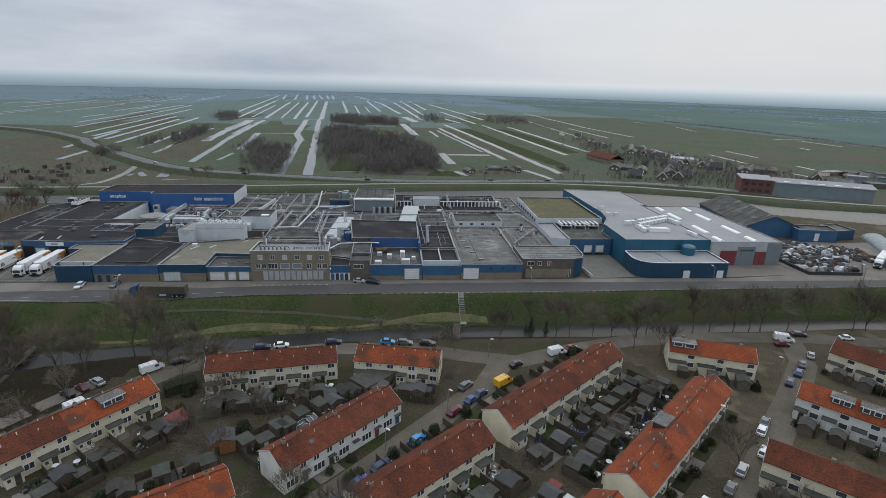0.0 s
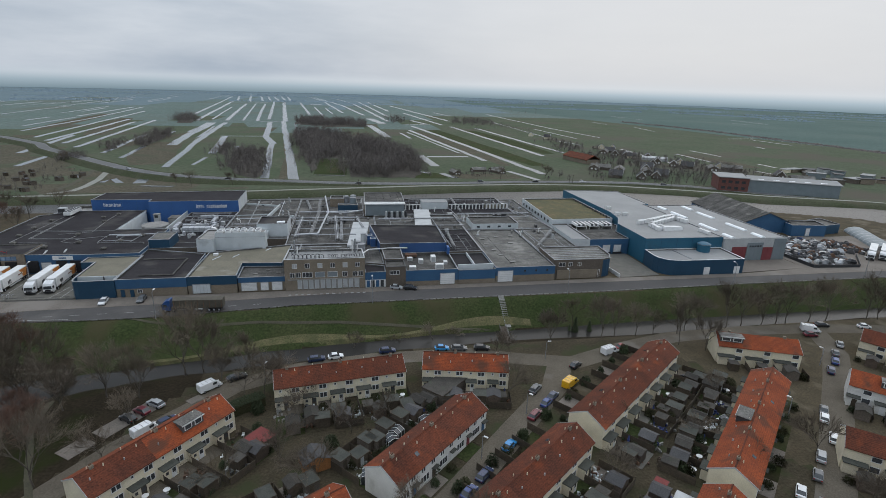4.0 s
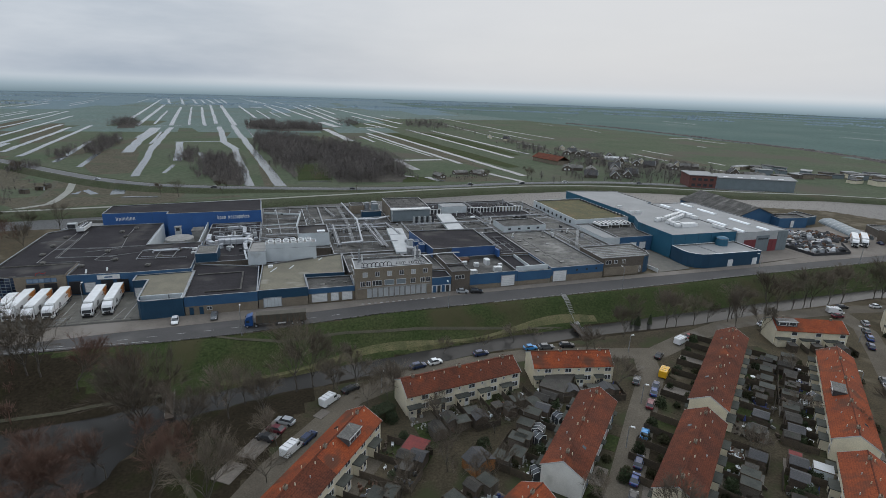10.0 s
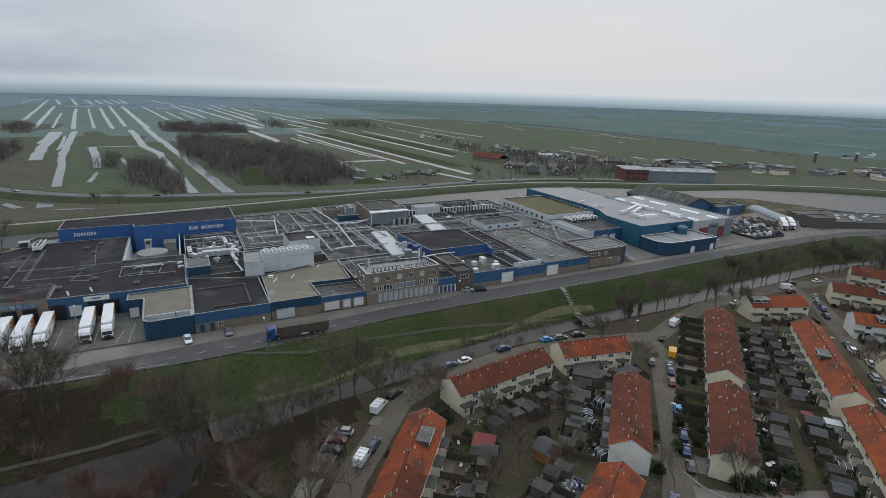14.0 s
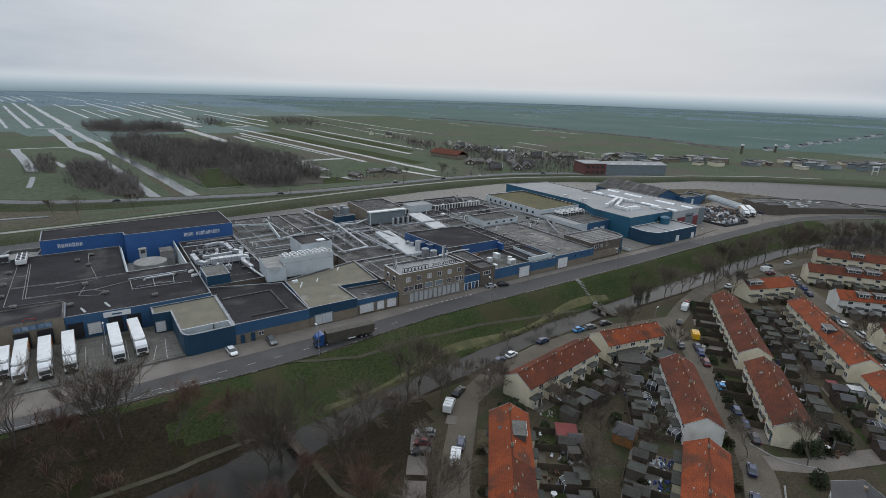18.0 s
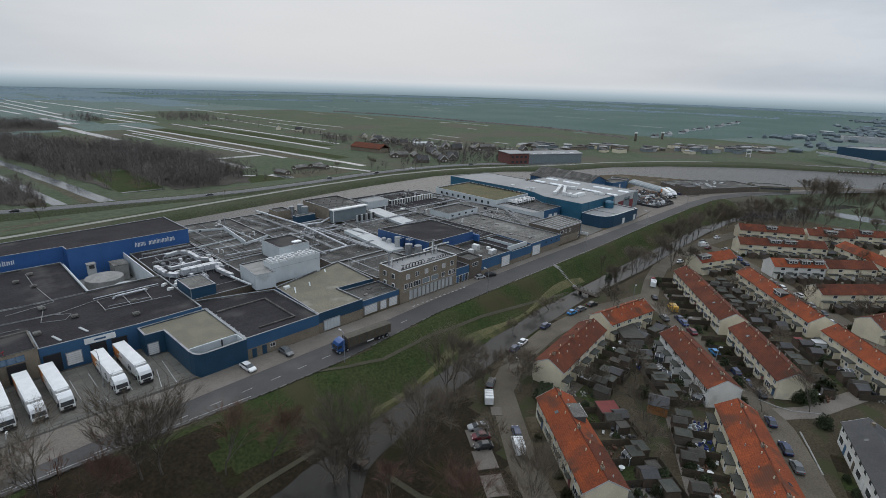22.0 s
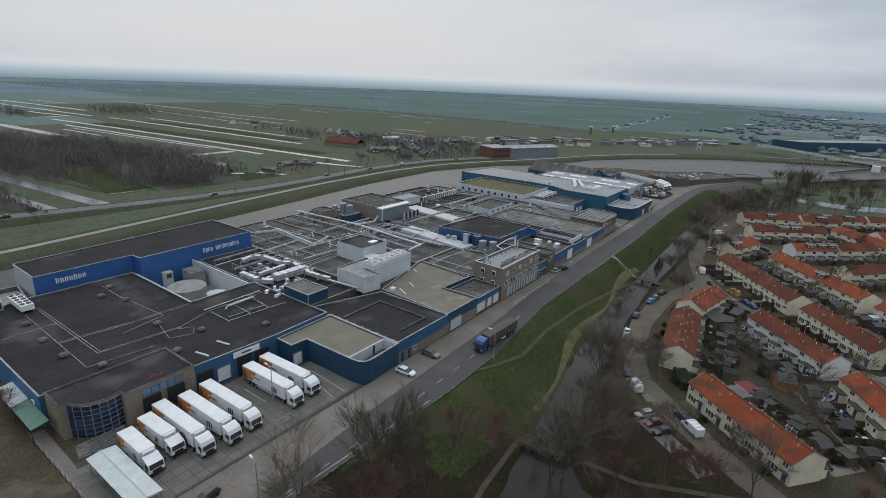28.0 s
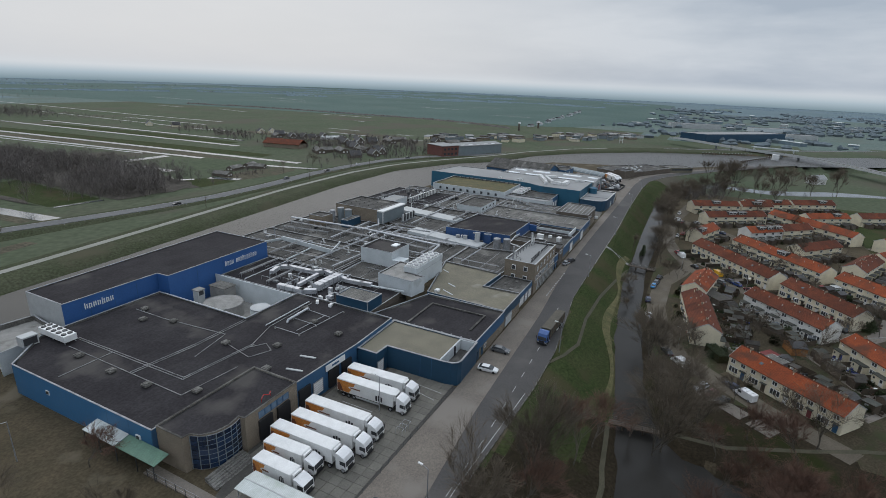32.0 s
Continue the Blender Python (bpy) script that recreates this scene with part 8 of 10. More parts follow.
for (xa, ya), (xb, yb), tile, wall, dorm, depth, group in ROWS_OF_HOUSES:
    d = math.hypot(xb - xa, yb - ya)
    n = max(2, round(d / 5.9))
    w, ang = d / n, math.degrees(math.atan2(yb - ya, xb - xa))
    ux, uy = (xb - xa) / d, (yb - ya) / d
    made = {}
    for k in range(n):
        worn = group == "terrace at the park" and k > 2
        key = (k % 4, k in dorm, worn)
        m = pose(xa + ux * w * k, ya + uy * w * k, 0.02, 0, 0, ang)
        if key in made:
            copy_thing(made[key], m)
        else:
            made[key] = terrace_house(w, tile, wall, k % 4, k in dorm, group, min(xa, xb) > 65 or tile == "slate", worn)
            made[key].matrix_basis = m
        PLOTS.append((xa + ux * w * k, ya + uy * w * k, ang, w, depth, k, n))
    for e, x in ((0, -0.06), (1, d + 0.0)):
        g = local("gable_trim", "pale verge boards on the gable end", "trim", group)
        vb = MB()
        for s in (-1, 1):
            kk = (RIDGE - EAVE) / HW
            vb.loft([[(q, s * (HW + 0.42), RIDGE - kk * (HW + 0.42) - 0.06), (q, s * (HW + 0.42), RIDGE - kk * (HW + 0.42) + 0.17), (q, 0, RIDGE + 0.15), (q, 0, RIDGE - 0.1)] for q in (x, x + 0.06)])
        part("verge_board", vb, M["palegrey"], g)
        g.matrix_basis = pose(xa, ya, 0.02, 0, 0, ang)
        tagged(g, kind="structure")


# ---- gardens ----
def shed(name, label, w, d, h, wall, roof, gable):
    t = local(name, label, "shed")
    body = MB().box(0, 0, 0, w, d, h)
    if gable:
        body.add([(0, 0.01, h), (w, 0.01, h), (w / 2, 0.01, h + w * 0.2), (0, d - 0.01, h), (w, d - 0.01, h), (w / 2, d - 0.01, h + w * 0.2)], [(0, 1, 2), (3, 4, 5)])
    part("wall", body, M[wall], t)
    if gable:
        part("roof", MB().loft([[(-0.15, y, h - 0.05), (w / 2, y, h + w * 0.22), (w + 0.15, y, h - 0.05), (w + 0.15, y, h + 0.03), (w / 2, y, h + w * 0.22 + 0.1), (-0.15, y, h + 0.03)] for y in (-0.15, d + 0.15)]), M[roof], t)
    else:
        part("roof", MB().box(-0.12, -0.12, h, w + 0.12, d + 0.12, h + 0.12), M[roof], t)
        part("roof_trim", ring([(-0.14, -0.14), (w + 0.14, -0.14), (w + 0.14, d + 0.14), (-0.14, d + 0.14)], 0.08, h - 0.02, h + 0.16), M["fence"], t)
    dr = part("door", MB().box(w * 0.25, -0.05, 0.05, w * 0.25 + 0.85, 0.02, 1.95), M["fence" if wall != "fence" else "palegrey"], t)
    return t


SHEDS = [shed("garden_shed", "dark wooden garden shed with a felt roof", 2.6, 2.8, 2.1, "wood", "felt", True), shed("garden_shed", "flat-roofed garden shed with grey felt", 3.0, 2.6, 2.2, "fence", "canopy", False),
         shed("garden_shed", "brick garden shed with a low felt roof", 2.8, 3.4, 2.2, "brickdark", "felt", True), shed("garden_shed", "brown timber shed with a slate-grey roof", 3.2, 3.0, 2.2, "wood", "slate", True),
         shed("garden_shed", "dark brick shed with a grey flat roof", 2.6, 3.2, 2.3, "brickdark", "canopy", False), shed("garden_shed", "small dark shed with a flat felt roof", 2.2, 2.2, 2.0, "fence", "felt", False)]
USED = set()


def put(src, m):
    if src in USED:
        return copy_thing(src, m)
    USED.add(src)
    src.matrix_basis = m
    return src


def fence(l, plain=False):
    t = local("garden_fence", "dark wooden panel fence between gardens", "fence")
    n = 1 if plain else max(1, int(l / 4.0))
    for k in range(n):
        part("panel", MB().box(k * l / n + 0.05, -0.03, 0.05, (k + 1) * l / n - 0.05, 0.03, 1.7), M["fence"], t)
        part("post", MB().box(k * l / n - 0.05, -0.05, 0, k * l / n + 0.05, 0.05, 1.8), M["fence"], t)
    return t


def shrub(name, label, r, h, material, n, seed):
    """A bush of many small leaf clumps."""
    q, mb = random.Random(seed), MB()
    for _ in range(n):
        a, e, f = q.uniform(0, 6.28), q.uniform(0.05, 1.0), q.uniform(0.3, 1.0)
        x, y, z = r * f * math.cos(a) * (1.05 - 0.5 * e), r * f * math.sin(a) * (1.05 - 0.5 * e), h * e * (0.6 + 0.4 * f)
        s = q.uniform(0.05, 0.12) * r
        u = Vector((q.uniform(-1, 1), q.uniform(-1, 1), q.uniform(-1, 1))).normalized()
        v = u.orthogonal().normalized()
        p = Vector((x, y, z))
        mb.add([p - u * s, p + v * s, p + u * s, p - v * s], [(0, 1, 2, 3)])
    t = local(name, label, "shrub")
    part("foliage", mb, M[material], t)
    if seed == 2:
        part("stem", MB().tube((0, 0, 0), (0.1 * r, 0, h * 0.6), 0.06, 0.03, 5).tube((0, 0, 0), (-0.3 * r, 0.2 * r, h * 0.5), 0.05, 0.03, 5), M["bark"], t)
    return t


BUSH = [shrub("evergreen_shrub", "dense dark evergreen garden shrub", 1.0, 1.5, "leaf", 620, 1), shrub("evergreen_shrub", "large dark evergreen bush", 1.5, 2.3, "leaf", 900, 2), shrub("bare_shrub", "brown leafless garden shrub", 1.2, 1.4, "brush", 560, 3), shrub("bare_shrub", "low tangled brown garden brush", 1.5, 1.6, "brush", 700, 4)]
FENCES = {}
PATIO = ["slab", "street", "soil", "grass", "paving", "street", "soil"]
rg = random.Random(11)
FRONT = {-142: 7.0}        # deep front plots of the rows east of the centre street


def furniture(kind):
    if kind == 0:
        t = local("garden_table", "round white garden table", "table")
        part("tabletop", MB().tube((0, 0, 0.7), (0, 0, 0.75), 0.6, 0.6, 10), M["white"], t)
        part("pedestal", MB().tube((0, 0, 0), (0, 0, 0.7), 0.25, 0.05, 8), M["white"], t)
    elif kind == 1:
        t = local("wheeled_bin", "dark plastic wheeled bin", "bin")
        part("bin_body", MB().loft([[(-0.25, -0.3, 0.05), (0.25, -0.3, 0.05), (0.25, 0.3, 0.05), (-0.25, 0.3, 0.05)], [(-0.3, -0.36, 1.0), (0.3, -0.36, 1.0), (0.3, 0.36, 1.0), (-0.3, 0.36, 1.0)]]), M["blackplastic"], t)
        part("lid", MB().box(-0.32, -0.4, 1.0, 0.32, 0.4, 1.07), M["darkmetal"], t)
    elif kind == 2:
        t = local("garden_chair", "white plastic garden chair", "chair")
        part("seat", MB().box(-0.25, -0.25, 0.4, 0.25, 0.25, 0.45), M["white"], t)
        part("backrest", MB().box(-0.25, 0.22, 0.45, 0.25, 0.28, 0.9), M["white"], t)
        lg = MB()
        for x in (-0.22, 0.18):
            lg.box(x, -0.22, 0, x + 0.04, -0.18, 0.4).box(x, 0.18, 0, x + 0.04, 0.22, 0.4)
        part("leg_frame", lg, M["white"], t)
    elif kind == 3:
        t = local("planter", "terracotta planter with a small shrub", "planter")
        part("pot", MB().tube((0, 0, 0), (0, 0, 0.5), 0.25, 0.35, 8), M["rust"], t)
        part("plant", MB().tube((0, 0, 0.5), (0, 0, 1.1), 0.34, 0.08, 6), M["leaf"], t)
    elif kind == 4:
        t = local("greenhouse", "small glass greenhouse with a white frame", "greenhouse")
        for x in (0, 1.1, 2.2):
            part("frame_hoop", MB().pipe([(x, 0, 0), (x, 0, 1.7), (x, 1.2, 2.25), (x, 2.46, 1.7), (x, 2.46, 0)], 0.04, 4), M["white"], t)
        part("glazing", MB().box(0.03, 0.03, 0.02, 2.22, 2.42, 1.68).loft([[(x, 0.03, 1.68), (x, 2.42, 1.68), (x, 1.22, 2.2)] for x in (0.03, 2.22)]), M["glass"], t)
    else:
        t = local("parasol", "folded dark blue garden parasol", "parasol")
        part("pole", MB().tube((0, 0, 0), (0, 0, 2.3), 0.04, 0.04, 6), M["white"], t)
        part("canopy", MB().tube((0, 0, 1.0), (0, 0, 2.4), 0.3, 0.06, 8), M["bluetarp"], t)
    return t


def clutter(seed):
    """A heap of boxes, boards, pots and toys as they lie about in a back garden."""
    q, mb = random.Random(seed), MB()
    for _ in range(16):
        x, y, a = q.uniform(-2.2, 2.2), q.uniform(-1.8, 1.8), q.uniform(0, 3.1)
        l, w, h = q.uniform(0.15, 0.9), q.uniform(0.1, 0.35), q.uniform(0.1, 0.7)
        mb.slab((x, y), (x + l * math.cos(a), y + l * math.sin(a)), w, 0, h)
    ob = new("garden_clutter", mb.mesh("garden_clutter", M[("whitewall", "concrete", "bluetarp", "rust", "darkmetal", "wood")[seed % 6]]))
    return tagged(ob, "scattered %s garden odds and ends" % ("dull white", "pale grey", "blue plastic", "rusty brown", "dark metal", "wooden")[seed % 6], "clutter", "", "stuff")


CLUTTER = [clutter(k) for k in range(6)]
FURN = [furniture(k) for k in range(6)]
for x, y, ang, w, depth, k, n in PLOTS:
    base = pose(x, y, 0.0, 0, 0, ang)
    far = x > 65 or (x < -14 and y < 54)
    top = HW + 1.8
    mname = rg.choice(PATIO)
    if not far:
        p = local("patio", "small paved or grassy back garden", "garden")
        ya = HW + (1.9 if rg.random() < 0.7 else 0.1)
        part("paving", MB().box(0.15, HW + 0.1, 0.0, w - 0.15, HW + 3.6, 0.06), M[mname], p)
        part("plot", MB().box(0.15, HW + 3.65, 0.0, w - 0.15, HW + depth - 0.2, 0.05), M[rg.choice(["soil", "grass", "dirt", "slab", "paving", "soil"])], p)
        p.matrix_basis = base
        tagged(p, kind="structure")
    key = round(depth, 1)
    if far:
        key = "far%.1f" % depth
        if key not in FENCES:
            FENCES[key] = fence(depth - 1.8, True)
    if key not in FENCES:
        FENCES[key] = fence(depth - 1.8)
    put(FENCES[key], base @ pose(0, HW + 1.6, 0.02, 0, 0, 90))
    if rg.random() < (0.0 if far else 0.4):
        put(FENCES.setdefault("w%.1f" % w, fence(w)), base @ pose(0, HW + depth + 0.1, 0.02, 0, 0, 0))
    s = rg.choice(SHEDS)
    put(s, base @ pose(0.3 + rg.uniform(0, max(0.1, w - 3.9)), HW + depth - rg.uniform(3.2, 4.0), 0.03, 0, 0, rg.choice([0, 0, 0, 4, -3])))
    if rg.random() < (0.0 if far else 0.7):
        put(rg.choice(SHEDS), base @ pose(w - 2.8, HW + depth * 0.5 + rg.uniform(-0.5, 0.6), 0.03, 0, 0, rg.choice([0, 90, -90]) * 0 + rg.uniform(-4, 4)))
    for _ in range(1 if far else rg.randint(1, 3)):
        b = rg.choice(BUSH)
        q = rg.uniform(0.5, 0.95)
        put(b, base @ pose(rg.uniform(0.6, w - 0.6), HW + rg.uniform(2.6, depth - 1), 0.02, 0, 0, rg.uniform(0, 360)))
    for _ in range(rg.randint(0, 1) if far else rg.randint(1, 3)):
        put(rg.choice(FURN[:4] + FURN[:4] + FURN), base @ pose(rg.uniform(0.5, w - 0.6), HW + rg.uniform(2.0, depth * 0.6), 0.06, 0, 0, rg.uniform(0, 360)))
    for c in range(0 if far else 2):
        put(rg.choice(CLUTTER), base @ pose(rg.uniform(1.6, w - 1.6), HW + rg.uniform(2.6, depth - 1.6), 0.07, 0, 0, rg.uniform(0, 360)))
    # street side: a front plot with a low fence, and a hedge
    fd = FRONT.get(round(ang), 2.6)
    if x < 120:
        fp = local("front_garden", "small dark front garden plot", "garden")
        part("plot", MB().box(0.15, -HW - fd, 0.0, w - 0.15, -HW - 0.15, 0.05), M[rg.choice(["soil", "park", "dirt", "grass", "paving", "soil"])], fp)
        fp.matrix_basis = base
        tagged(fp, kind="structure")
    if fd > 4:
        put(FENCES.setdefault("f%.1f" % fd, fence(fd)), base @ pose(0, -HW - fd, 0.02, 0, 0, 90))
        put(rg.choice(BUSH), base @ pose(rg.uniform(0.8, w - 0.8), -HW - fd + 1.2, 0.02, 0, 0, rg.uniform(0, 360)))
    if rg.random() < 0.8:
        put(rg.choice(BUSH[2:] + BUSH[:1]), base @ pose(rg.uniform(0.8, w - 2.2), -HW - rg.uniform(1.0, 2.6), 0.02, 0, 0, rg.uniform(0, 360)))
for src in SHEDS + BUSH + FURN + CLUTTER + list(FENCES.values()):
    if src not in USED:
        put(src, pose(-33 + rg.uniform(-6, 6), 92 + rg.uniform(-4, 4), 0.02))
# singular garden houses
for (name, label, w, d, h, wall, roof, gable, x, y, a) in (("garden_cabin", "orange stained garden cabin with a dark roof", 5.0, 4.2, 2.3, "orangewood", "slate", True, -35.5, 84.5, 20), ("garden_cabin", "garden cabin with a red felt roof", 4.6, 4.4, 2.3, "wood", "redfelt", False, -44.5, 91.0, 50), ("garden_cabin", "garden shed with a bright red roof", 3.4, 2.2, 2.2, "wood", "redfelt", False, 26.8, 69.2, 40), ("garage", "low garage with a white flat roof", 3.2, 2.6, 2.5, "whitewall", "palegrey", False, 31.5, 66.6, 131), ("garage", "block of brick garages with grey flat roofs", 10, 6, 2.6, "brickdark", "felt", False, -6.6, 102.6, 44)):
    t = shed(name, label, w, d, h, wall, roof, gable)
    t.matrix_basis = pose(x, y, 0.04, 0, 0, a)
# parking pads and street lamps
for x, y, a in ((-71.5, 109.5, 55), (-75.5, 104.2, 55), (-79.6, 98.6, 55), (-61.5, 112.5, 45)):
    ob = setting("parking_pad", MB().box(-2.7, -2.1, 0, 2.7, 2.1, 0.08) if a != 45 else MB().box(-1.6, -1.2, 0, 1.6, 1.2, 0.09), M["paving"], "pale concrete parking pad", "paving")
    ob.matrix_basis = pose(x, y, 0.05, 0, 0, a)


for pts in ([(-11.9, 72.0), (-12.1, 68.1), (-11.4, 64.9), (-7.7, 59.9)], [(-19.1, 62.0), (-24.3, 59.4), (-31.6, 55.9)]):
    q_ = along(pts, 1.0)
    kb = MB()
    for a, b in zip(q_, q_[1:]):
        kb.slab(a, b, 0.3, 0.0, 0.2)
    setting("street_kerb", kb, M["concrete"], "pale kerb stones round the street bend", "kerb")


def street_lamp(h, arm):
    t = local("street_lamp", "grey street lamp on a slim steel pole", "street lamp")
    part("pole", MB().tube((0, 0, 0), (0, 0, h), 0.11, 0.07, 8), M["steel"], t)
    part("arm", MB().tube((0, 0, h), (arm, 0, h + 0.25), 0.06, 0.05, 6), M["steel"], t)
    part("lamp_head", MB().box(arm - 0.1, -0.16, h + 0.18, arm + 0.75, 0.16, h + 0.36), M["white"], t)
    return t


LAMP = street_lamp(8.0, 1.2)
for x, y, a in ((-79.4, 145.0, 90), (43, 149.9, 90), (-140.6, 150.6, 80), (-20, 149.6, 90), (105, 151.2, 90), (160, 151.8, 90)):
    put(LAMP, pose(x, y, RZ - 0.2, 0, 0, a))
put(LAMP, pose(-165, 217, RZ - 0.2, 0, 0, 180))
put(LAMP, pose(-123, 171, G + 0.1, 0, 0, 90))
LAMP2 = street_lamp(5.0, 0.4)
for x, y, a in ((-47, 117.5, 60), (11.5, 97.5, -45), (-2, 84.8, -45), (24.5, 120, 0), (70, 88, 130), (98, 107.4, 130)):
    put(LAMP2, pose(x, y, 0.05, 0, 0, a))


# footbridges and the dike stairs
def footbridge(label, length, width, deck="wood", rail="gravel"):
    t = local("footbridge", label, "bridge")
    part("deck", MB().box(-width / 2, 0, 0, width / 2, length, 0.22), M[deck], t)
    for s in (-1, 1):
        x = s * (width / 2 - 0.05)
        part("rail", MB().box(x - 0.04, 0, 1.05, x + 0.04, length, 1.13).box(x - 0.03, 0, 0.6, x + 0.03, length, 0.66), M[rail], t)
        for k in range(7):
            part("post", MB().box(x - 0.04, k * (length - 0.1) / 6, 0.2, x + 0.04, k * (length - 0.1) / 6 + 0.08, 1.08), M[rail], t)
    for yy in (length * 0.3, length * 0.7):
        part("pile", MB().box(-width / 2 + 0.2, yy, -2.4, width / 2 - 0.2, yy + 0.3, 0), M["wood"], t)
    return t


footbridge("dark timber footbridge with grey rails over the canal", 10.5, 2.0).matrix_basis = pose(17.0, 129.5, 0.15, 0, 0, -8)
footbridge("narrow timber footbridge with grey rails in the park", 10.5, 1.8).matrix_basis = pose(-93.2, 119.0, 0.1, 0, 0, 7)
t = thing("dike_stairs", "concrete stairs up the grass dike", "stairs", (20.5, 139, 0))
for k in range(22):
    y = 139.8 + k * 0.48
    z = float(ground_z(20.5, y))
    part("step", MB().box(19.6, y, z - 0.2, 21.4, y + 0.5, z + 0.14), M["concrete"], t)
part("handrail", MB().pipe([(19.5, 139.8, float(ground_z(20, 139.8)) + 1), (19.5, 145, float(ground_z(20, 145)) + 1), (19.5, 150, float(ground_z(20, 149.8)) + 1)], 0.04), M["steel"], t)


# ---- bare trees ----
def bare_tree(name, label, h, spread_, seed, twig="twig", limbs=5, ends=16):
    """A leafless tree: trunk and limbs in one mesh, the haze of twigs in another."""
    q, wood, tw = random.Random(seed), MB(), MB()

    def turned(d, angle):
        a = q.uniform(0, 6.28)
        u = d.orthogonal().normalized()
        side = u * math.cos(a) + d.cross(u) * math.sin(a)
        return (d * math.cos(angle) + side * math.sin(angle)).normalized()

    def sprig(p, d, l, w):
        e = (turned(d, q.uniform(0.1, 0.9)) + Vector((0, 0, 0.15))).normalized()
        s = e.orthogonal().normalized() * w
        tw.add([p - s, p + s, p + e * l * q.uniform(0.5, 1.0)], [(0, 1, 2)])

    def branch(p, d, l, r, level):
        mid = p + turned(d, 0.12) * l * 0.5
        e = mid + turned(d, 0.14) * l * 0.5
        tube = wood if level < 3 else tw
        n = (7, 5, 4, 3, 3, 3)[level]
        tube.tube(p, mid, r, r * 0.82, n, False)
        tube.tube(mid, e, r * 0.82, r * 0.62, n, False)
        d = (e - mid).normalized()
        if level >= 4:
            for _ in range(ends):
                sprig(p.lerp(e, q.random() ** 0.8), d, h * 0.15, 0.012)
            return
        if level > 1:
            for _ in range(5):
                sprig(p.lerp(e, q.uniform(0.3, 1)), d, h * 0.15, 0.012)
        kids = limbs if level == 0 else (4 if level == 1 else 3)
        for k in range(kids):
            a = q.uniform(0.25, 0.62) * spread_ * (1.15 if level == 0 else 1.0)
            nd = (turned(d, a) + Vector((0, 0, 0.10))).normalized()
            branch(e if k < 2 else mid.lerp(e, q.uniform(0.2, 1.0)), nd, l * q.uniform(0.7, 0.95) * (1.15 if level == 0 else 1), max(0.014, r * (0.5 if level else 0.48)), level + 1)

    branch(Vector((0, 0, -0.3)), Vector((0, 0, 1)), h * 0.24, h * 0.012, 0)
    t = local(name, label, "tree")
    part("trunk", wood, M["bark"], t)
    part("crown", tw, M[twig], t)
    return t


TREES = [bare_tree("bare_tree", "tall leafless tree with a fine twiggy crown", 13, 1.05, 1), bare_tree("bare_tree", "broad leafless tree with a fan-shaped crown", 12, 1.3, 2, limbs=6), bare_tree("bare_tree", "slender leafless tree beside the street", 14, 0.6, 3, limbs=4), bare_tree("bare_tree", "leafless tree with a reddish crown", 11, 1.1, 5, "redtwig", limbs=5)]
SMALL = [bare_tree("bare_tree", "small leafless street tree", 7, 0.9, 7, limbs=4, ends=9), bare_tree("bare_tree", "small leafless garden tree with forked limbs", 6, 1.2, 8, limbs=4, ends=9)]
rt = random.Random(5)


def plant(src, x, y, s=1.0):
    m = pose(x, y, float(ground_z(x, y)) - 0.05, 0, 0, rt.uniform(0, 360))
    ob = put(src, m)
    s *= 1.3 if x < -60 and y > 60 else 1.12
    ob.scale = (s, s, s)


STANDA = ((-13, 136, 5, 0.9), (9, 103.5, 4, 1.2), (29, 128.5, 1, 0.9), (41.5, 141, 2, 0.6), (50, 130.5, 2, 0.8), (57, 130.5, 0, 0.8), (70, 129.5, 2, 0.9), (63, 131, 1, 0.7), (78, 131.5, 0, 0.9), (88, 131.5, 2, 1), (102, 133, 1, 1.1), (111, 133, 0, 1.15), (120, 133.5, 2, 1), (144, 131, 1, 1.2), (152, 130, 2, 1.1), (160, 129, 0, 1), (172, 128, 1, 1), (66, 76.5, 4, 1.4), (-44, 116, 5, 1.3), (-46.5, 113, 4, 1.2), (-36.5, 107.5, 5, 1), (16, 124, 4, 1))
STANDB = ((-45, 121.5, 5, 1.1), (72, 119, 0, 0.8), (66, 123, 2, 0.8), (-3, 136.5, 4, 0.9), (3, 138, 5, 0.8), (-26, 134, 4, 0.8), (12, 121, 5, 1.2), (-28, 68.5, 5, 1), (-17, 70, 4, 1.1), (-160, 205, 3, 0.6), (-166, 188, 1, 0.6), (-172, 225, 3, 0.7), (-163, 240, 0, 0.7), (-170, 262, 1, 0.9), (-160, 268, 0, 0.9), (-178, 250, 3, 0.9), (-186, 272, 1, 0.9), (-176, 200, 1, 0.8), (-190, 215, 0, 0.9), (212, 106, 2, 1.1), (205, 113, 0, 1), (196, 120, 1, 1))
STANDC = ((186, 126, 2, 1), (180, 122, 0, 0.9), (204, 92, 1, 1), (192, 100, 2, 0.9), (218, 78, 0, 1), (208, 70, 1, 0.9), (160, 84, 1, 0.7), (133, 70, 4, 1.2), (62, 60, 1, 0.8), (48, 75, 4, 1), (30, 92, 4, 0.8), (92, 66, 4, 1.2), (124, 98, 4, 1), (-52.5, 121.5, 5, 1.5), (237, 107, 2, 1.6), (236, 100, 2, 1.7), (240, 93, 2, 1.65), (240, 80, 2, 1.2), (231, 67, 0, 1.3), (245, 60, 2, 1.5), (252, 44, 0, 1.2), (264, 26, 2, 1.3))
